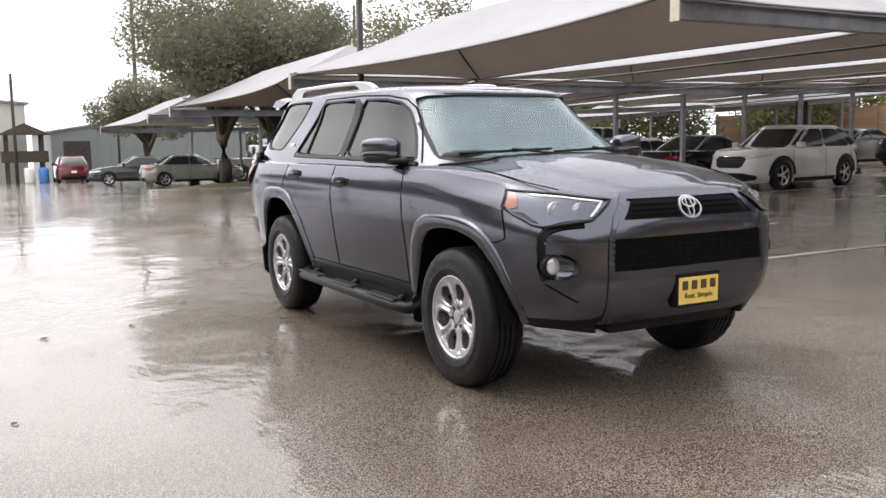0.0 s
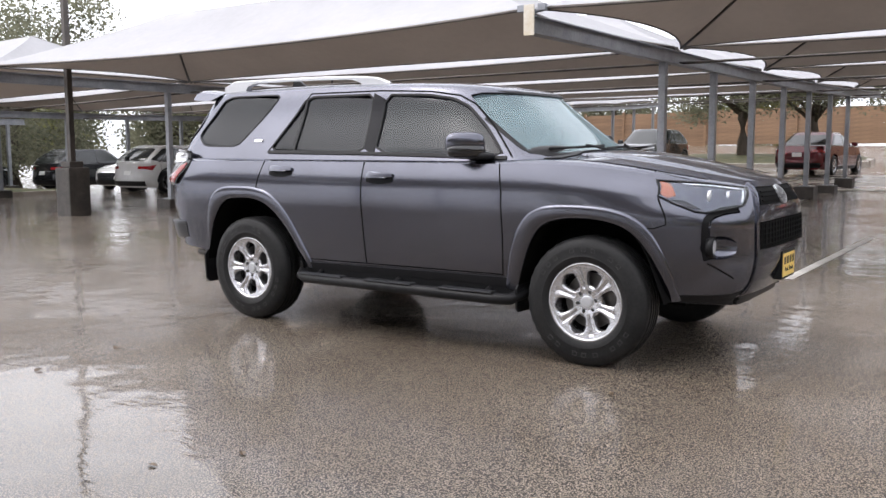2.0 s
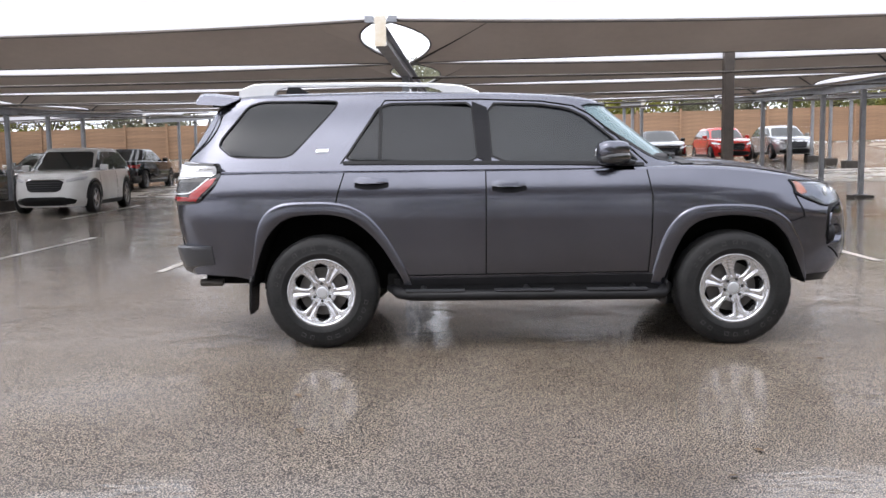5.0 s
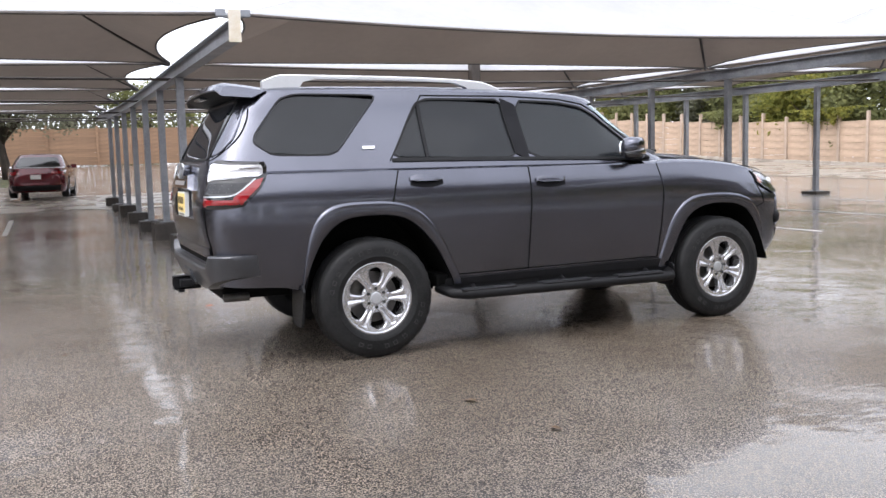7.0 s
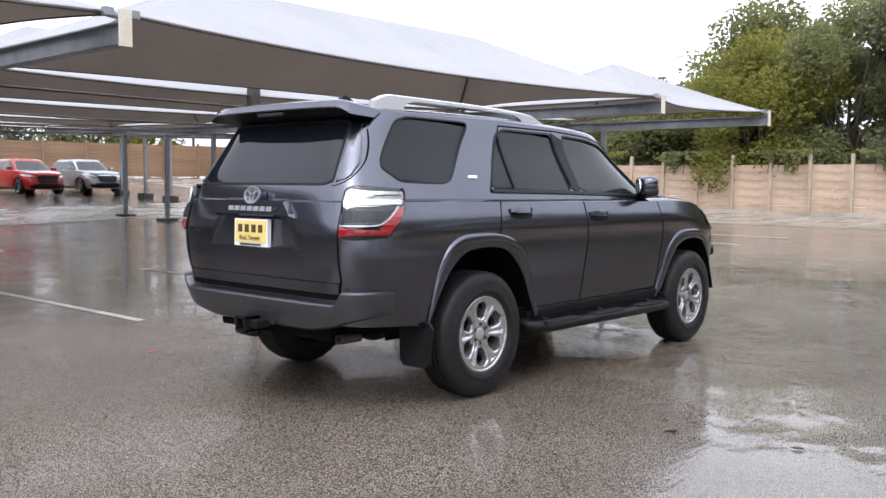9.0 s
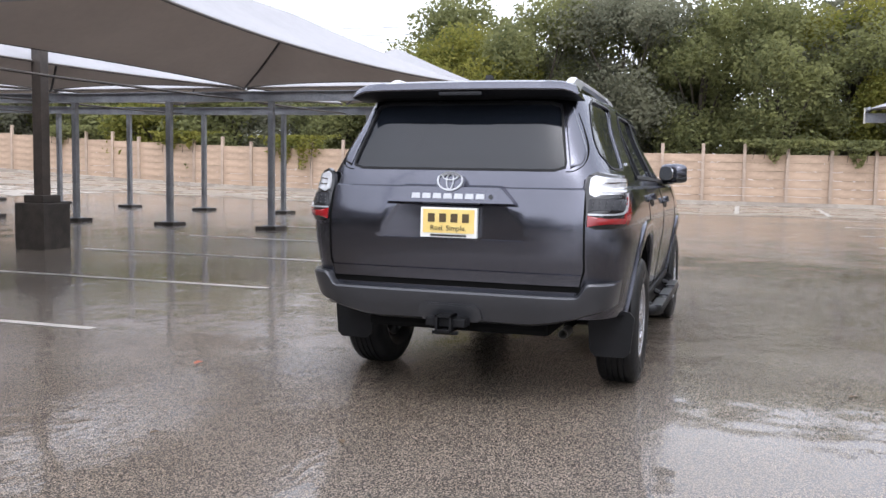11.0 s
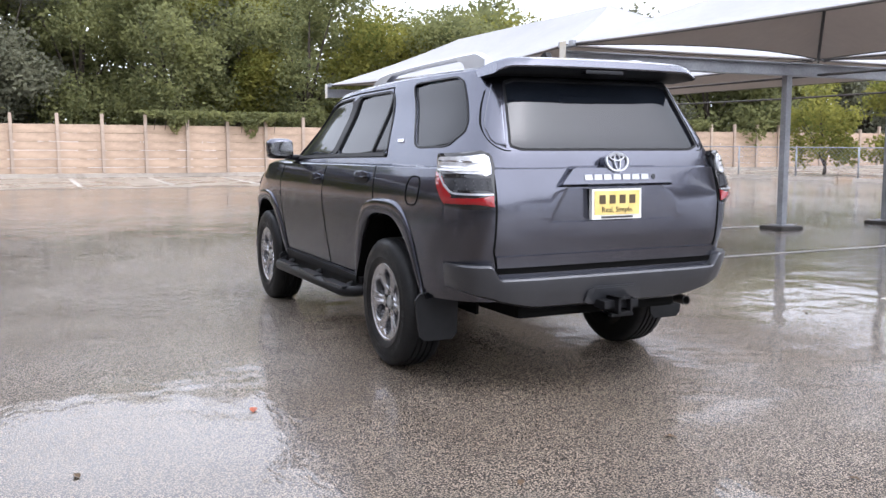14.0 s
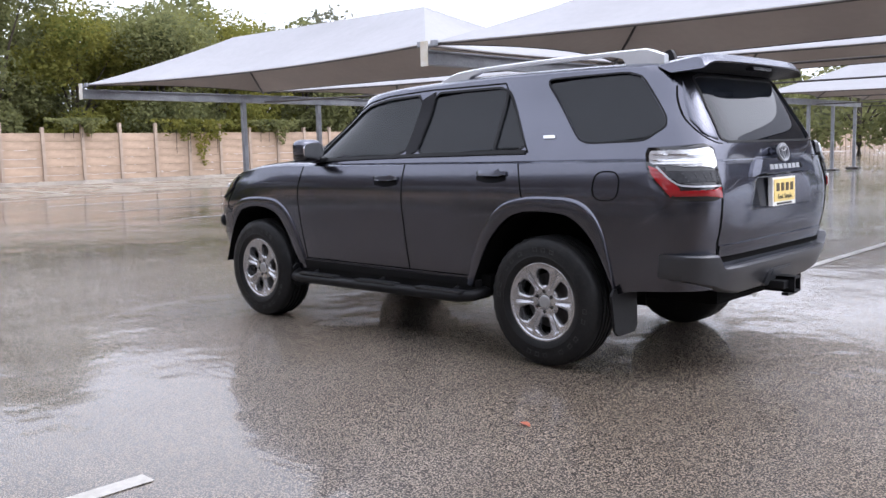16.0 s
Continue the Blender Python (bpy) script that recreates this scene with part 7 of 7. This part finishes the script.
def parked_car(kind, paint, x, y, heading, label):
    """A parked car; heading in degrees, 0 facing east."""
    hl, hw, H, belt, nose, cbf, cbr, rf, rr_, wb, tr, deck = SPEC[kind]
    car = thing("car", label, "car", pose(x, y, ground_z(x, y), 0, 0, heading), "parked cars")
    zs = curve([-hl - .1, cbr, cbf, hl * .85, hl + .1], [deck - .03, deck, belt, nose + .06, nose - .04])
    W = curve([.18, .35, .6, belt * .85, belt + .2], [hw - .07, hw - .01, hw, hw - .02, hw - .07])
    XF = curve([.18, .4, .6, nose + .1, 1.3], [hl - .12, hl, hl - .02, hl - .16, hl - .3])
    XR = curve([.18, .4, .6, deck, 1.3], [-hl + .14, -hl, -hl + .01, -hl + .10, -hl + .16])
    cf, cr = .6, -.7

    def at(k, p, v):
        z = .2 + .7 * v
        for _ in range(3):
            if k == 'f':
                px = cf + (XF(z) - cf) * max(math.cos(p * math.pi / 2), 0) ** .62
                py = W(z) * math.sin(p * math.pi / 2) ** .55
            elif k == 'r':
                px = cr + (XR(z) - cr) * max(math.cos(p * math.pi / 2), 0) ** .42
                py = W(z) * math.sin(p * math.pi / 2) ** .42
            else:
                px, py = p, W(z)
            z = .20 + (zs(px) - .20) * v
        return Vector((px, py, z))
    ring = half_ring(None, None, 14, 14, 12, cf, cr)
    body = cap_loft("body", paint, car, ring, [i / 10 for i in range(11)], at, ((.03, .02), (.08, .03)), lambda q: .02 if q > cbf else 0.0, 8)
    cut = bmesh.new()
    for wx in (-wb, wb):
        for s in (-1, 1):
            add_prism(cut, [(wx + (tr + .062) * math.cos(2 * math.pi * (k + .37) / 26), tr + (tr + .062) * math.sin(2 * math.pi * (k + .37) / 26)) for k in range(26)], lambda u, v, w: Vector((u, w, v)), s * (hw - .3), s * 1.4)
    boolean_cut(body, cut)
    sharp_by_angle(body, 30)
    top = H - .05
    z0 = belt - .03
    w0, w1 = hw - .07, hw - .24

    def g(v):
        return cbf + .06 + (rf - cbf - .06) * v, cbr + (rr_ - cbr) * v ** (1.6 if kind in ("suv", "hatch", "pickup") else 1.0), w0 + (w1 - w0) * v ** 1.2

    def cat(k, p, v):
        a, b, w = g(v)
        m1, m2 = a - .55, b + .5
        if k == 'f':
            px, py = m1 + (a - m1) * max(math.cos(p * math.pi / 2), 0) ** .6, w * math.sin(p * math.pi / 2) ** .6
        elif k == 'r':
            px, py = m2 + (b - m2) * max(math.cos(p * math.pi / 2), 0) ** .5, w * math.sin(p * math.pi / 2) ** .5
        else:
            px, py = m1 + (m2 - m1) * p, w
        return Vector((px, py, z0 + (top - z0) * v))
    cab = cap_loft("cabin", paint, car, half_ring(None, None, 22, 12, 20, 0, 1), [i / 14 for i in range(15)], cat, ((.03, .02), (.09, .035)), lambda q: .02, 8, bottom=False)
    sharp_by_angle(cab, 35)

    def cside(px, z):
        v = min(max((z - z0) / (top - z0), 0), 1)
        a, b, w = g(v)
        m1, m2 = a - .55, b + .5
        if px > m1:
            q = min(1, (px - m1) / .55)
            return w * (1 - q ** 3.3) ** (1 / 3.3)
        if px < m2:
            q = min(1, (m2 - px) / .5)
            return w * (1 - q ** 4) ** .25
        return w

    def cfront(py, z):
        v = min(max((z - z0) / (top - z0), 0), 1)
        a, b, w = g(v)
        return a - .55 + .55 * (1 - min(1, abs(py) / w) ** 3.3) ** (1 / 3.3)

    def crear(py, z):
        v = min(max((z - z0) / (top - z0), 0), 1)
        a, b, w = g(v)
        return b + .5 - .5 * (1 - min(1, abs(py) / w) ** 4) ** .25
    lo, hi = belt + .03, top - .06
    for s in (-1, 1):
        fn = off_side(cside, s)
        a0, b0, _ = g((lo - z0) / (top - z0))
        a1, b1, _ = g((hi - z0) / (top - z0))
        mid = (a0 + b0) / 2 + .12 if kind != "pickup" else (a0 + b0) / 2
        quads = [[(mid + .018, lo), (a0 - .16, lo), (a1 - .20, hi), (mid + .018, hi)], [(b0 + (.60 if kind == "suv" else .24), lo), (mid - .018, lo), (mid - .018, hi), (b1 + (.52 if kind == "suv" else .22), hi)]]
        if kind == "suv":
            quads.append([(b0 + .16, lo + .05), (b0 + .57, lo), (b1 + .49, hi), (b1 + .22, hi)])
        for q in quads:
            bm = bmesh.new()
            add_patch(bm, fn, soften(q, 1, .08), -.004, .009, 12, 8)
            part("side_window", bm, M_CARGLASS, car)
        bm = bmesh.new()
        add_box(bm, (a0 - .42, s * (hw + .02) - .09, belt + .02), (a0 - .27, s * (hw + .02) + .09, belt + .16), .03)
        part("door_mirror", bm, paint, car)

        def bs(px, z):
            if px > cf:
                q = min(1, (px - cf) / (XF(z) - cf))
                return W(z) * (1 - q ** 3.4) ** (1 / 3.4)
            if px < cr:
                q = min(1, (cr - px) / (cr - XR(z)))
                return W(z) * (1 - q ** 4.8) ** (1 / 4.8)
            return W(z)
        fb = off_side(bs, s)
        for gx in (cbf - .15, mid, b0 + .55 if kind != "pickup" else b0 + .05):
            bm = bmesh.new()
            add_strip(bm, fb, [(gx, .30), (gx, belt - .03)], .008, -.002, .003)
            part("door_gap", bm, M_GAP, car)
        for gx in (mid + .12, b0 + .68 if kind != "pickup" else b0 + .2):
            bm = bmesh.new()
            add_patch(bm, fb, [(gx, belt - .14), (gx + .17, belt - .14), (gx + .17, belt - .11), (gx, belt - .11)], .002, .025, 3, 1)
            part("door_handle", bm, paint, car)
        bm = bmesh.new()
        add_patch(bm, fb, [(-wb + tr + .1, .20), (wb - tr - .1, .20), (wb - tr - .1, .30), (-wb + tr + .1, .30)], .002, .012, 8, 1)
        part("sill", bm, M_BLACK, car)
        if kind in ("suv", "pickup"):
            for wx in (-wb, wb):
                bm = bmesh.new()
                ring = [(wx + (tr + .085) * math.cos(math.pi * k / 16), tr + (tr + .085) * math.sin(math.pi * k / 16)) for k in range(17)]
                add_strip(bm, fb, ring, .05, -.006, .012, step=.2)
                part("arch_cladding", bm, M_BLACK, car)

        def bfront(py, z):
            return cf + (XF(z) - cf) * (1 - min(1, abs(py) / W(z)) ** 3.4) ** (1 / 3.4)

        def brear(py, z):
            return cr + (XR(z) - cr) * (1 - min(1, abs(py) / W(z)) ** 4.8) ** (1 / 4.8)
        ff, fr = off_end(bfront, 1), off_end(brear, -1)
        bm = bmesh.new()
        add_patch(bm, ff, soften([(s * .46, nose - .13), (s * .80, nose - .07), (s * .86, nose + .02), (s * .50, nose - .05)], 1, .1), -.003, .016, 12, 4)
        part("headlight", bm, M_CLEAR, car)
        bm = bmesh.new()
        if kind == "pickup":
            tq = [(s * .74, deck - .45), (s * .90, deck - .45), (s * .90, deck - .06), (s * .74, deck - .06)]
        else:
            tq = [(s * .45, deck - .24), (s * .84, deck - .26), (s * .86, deck - .08), (s * .47, deck - .12)]
        add_patch(bm, fr, tq, -.003, .018, 8, 4)
        part("tail_light", bm, M_RED, car)
    bm = bmesh.new()
    add_patch(bm, off_end(cfront, 1), soften([(-w0 + .14, lo), (w0 - .14, lo), (w1 - .10, hi), (-w1 + .10, hi)], 1, .06), -.004, .010, 24, 10)
    part("windscreen", bm, M_CARGLASS, car)
    bm = bmesh.new()
    add_patch(bm, off_end(crear, -1), soften([(-w0 + .16, lo + .03), (w0 - .16, lo + .03), (w1 - .10, hi), (-w1 + .10, hi)], 1, .08), -.004, .010, 20, 10)
    part("rear_window", bm, M_CARGLASS, car)
    bm = bmesh.new()
    add_patch(bm, ff, soften([(-.36, nose - .34), (.36, nose - .34), (.44, nose - .10), (.40, nose - .06), (-.40, nose - .06), (-.44, nose - .10)], 1, .1), -.003, .008, 12, 6)
    gr = part("grille", bm, M_BLACK, car)
    for k in range(4):
        bm = bmesh.new()
        add_strip(bm, ff, [(-.38, nose - .29 + .055 * k), (.38, nose - .29 + .055 * k)], .010, .006, .014)
        part("grille_bar", bm, M_GUNMETAL, gr)
    bm = bmesh.new()
    add_strip(bm, ff, [(-.44, nose - .055), (.44, nose - .055)], .014, .004, .014)
    part("grille_trim", bm, M_CHROME, gr)
    bm = bmesh.new()
    add_patch(bm, ff, soften([(-.60, .24), (.60, .24), (.70, .36), (.50, .44), (-.50, .44), (-.70, .36)], 1, .1), -.003, .012, 12, 5)
    part("lower_intake", bm, M_BLACK, car)
    bm = bmesh.new()
    add_patch(bm, fr, [(-.70, .26), (.70, .26), (.72, .42), (-.72, .42)], -.003, .014, 12, 3)
    part("rear_valance", bm, M_BLACK, car)
    bm = bmesh.new()
    add_patch(bm, fr, [(-.155, .62), (.155, .62), (.155, .76), (-.155, .76)], .002, .012, 3, 2)
    part("number_plate", bm, M_WHITE, car, "plain white plate")
    if kind == "pickup":
        bm = bmesh.new()
        add_box(bm, (-hl + .12, -hw + .12, deck - .02), (cbr - .05, hw - .12, deck + .035), .02)
        part("bed_cover", bm, M_BLACK, car)
    for wx in (-wb, wb):
        for s in (-1, 1):
            w = tagged(new("wheel"), "alloy road wheel")
            w.parent = car
            w.matrix_basis = pose(wx, s * (hw - .12), tr)
            bm = bmesh.new()
            h = .11
            add_lathe(bm, [(tr * .66, -h), (tr * .93, -h), (tr, -h * .7), (tr, h * .7), (tr * .93, h), (tr * .66, h)], 'y', 24, closed=True)
            part("tyre", bm, M_RUBBER, w, smooth=True)
            bm = bmesh.new()
            add_lathe(bm, [(.001, s * h * .55), (tr * .64, s * h * .55), (tr * .64, -s * h * .5), (.001, -s * h * .5)], 'y', 20)
            part("rim_back", bm, M_GAP, w)
            bm = bmesh.new()
            add_lathe(bm, [(tr * .58, s * h * .8), (tr * .67, s * h * .95), (tr * .67, s * h * .5), (tr * .58, s * h * .5)], 'y', 24, closed=True)
            part("rim", bm, M_ALLOY, w)
            for k in range(5):
                bm = bmesh.new()
                add_box(bm, (.0, s * h * .70 - .015, -.035), (tr * .62, s * h * .70 + .015, .035), .006, Matrix.Rotation(2 * math.pi * k / 5, 4, 'Y'))
                part("spoke", bm, M_ALLOY, w)
    return car


P_WHITE = car_paint("white_car_paint", (0.62, 0.62, 0.61), .1, False, 0.0)
P_BLACK = car_paint("black_car_paint", (0.012, 0.013, 0.015), .1, False, 0.2)
P_RED = car_paint("bright_red_paint", (0.48, 0.02, 0.015), .1, False, 0.1)
P_DKRED = car_paint("dark_red_paint", (0.13, 0.013, 0.018), .1, False, 0.2)
P_MAROON = car_paint("maroon_paint", (0.11, 0.010, 0.014), .2, False, 0.4)
P_SILVER = car_paint("silver_car_paint", (0.40, 0.41, 0.42), .2, False, 0.6)
P_CHAMP = car_paint("pale_silver_green_paint", (0.34, 0.35, 0.31), .2, False, 0.5)
P_DARK = car_paint("dark_green_grey_paint", (0.035, 0.042, 0.040), .2, False, 0.4)

for kind, paint, x, y, hd, label in (
        ("suv", P_WHITE, -10.6, 16.2, -84, "white compact SUV parked nose-out under the carport"),
        ("sedan", P_BLACK, -14.0, 17.0, 92, "black sedan parked under the carport"),
        ("hatch", P_WHITE, -16.7, 16.8, 90, "white hatchback parked tail-out under the carport"),
        ("pickup", P_BLACK, -19.5, 17.4, 90, "black pickup truck parked under the carport"),
        ("suv", P_WHITE, -22.5, 15.6, 96, "white SUV parked tail-out under the carport"),
        ("sedan", P_WHITE, -25.6, 16.8, -80, "white sedan parked nose-out under the carport"),
        ("suv", P_BLACK, -28.8, 16.4, 95, "black SUV parked tail-out under the carport"),
        ("suv", P_DARK, -29.6, 11.0, 100, "dark SUV parked by the grass strip"),
        ("sedan", P_BLACK, -12.9, 26.6, 90, "black sedan parked across the drive"),
        ("sedan", P_SILVER, -16.2, 26.4, -90, "silver sedan parked across the drive"),
        ("suv", P_BLACK, -9.8, 28.6, -90, "black SUV parked beside the grass island"),
        ("sedan", P_MAROON, -3.2, 27.6, 84, "dark red sedan parked tail-out by the grass island"),
        ("suv", P_MAROON, 2.5, 27.8, -91, "maroon SUV parked facing the carport"),
        ("sedan", P_BLACK, 8.2, 33.6, -92, "black sedan parked by the timber fence"),
        ("hatch", P_RED, 11.0, 33.6, -90, "bright red hatchback parked by the timber fence"),
        ("hatch", P_SILVER, 13.7, 33.8, -91, "silver hatchback parked by the timber fence"),
        ("suv", P_DKRED, -55.0, 4.0, 178, "dark red SUV parked tail-out by the metal shed"),
        ("sedan", P_DARK, -42.6, 5.7, -100, "dark green sedan parked at the lot's west end"),
        ("sedan", P_CHAMP, -37.2, 7.2, 86, "pale silver sedan parked beside an oak"),
        ("pickup", P_SILVER, -42.0, 12.5, 90, "silver pickup truck parked behind the oaks")):
    parked_car(kind, paint, x, y, hd, label)
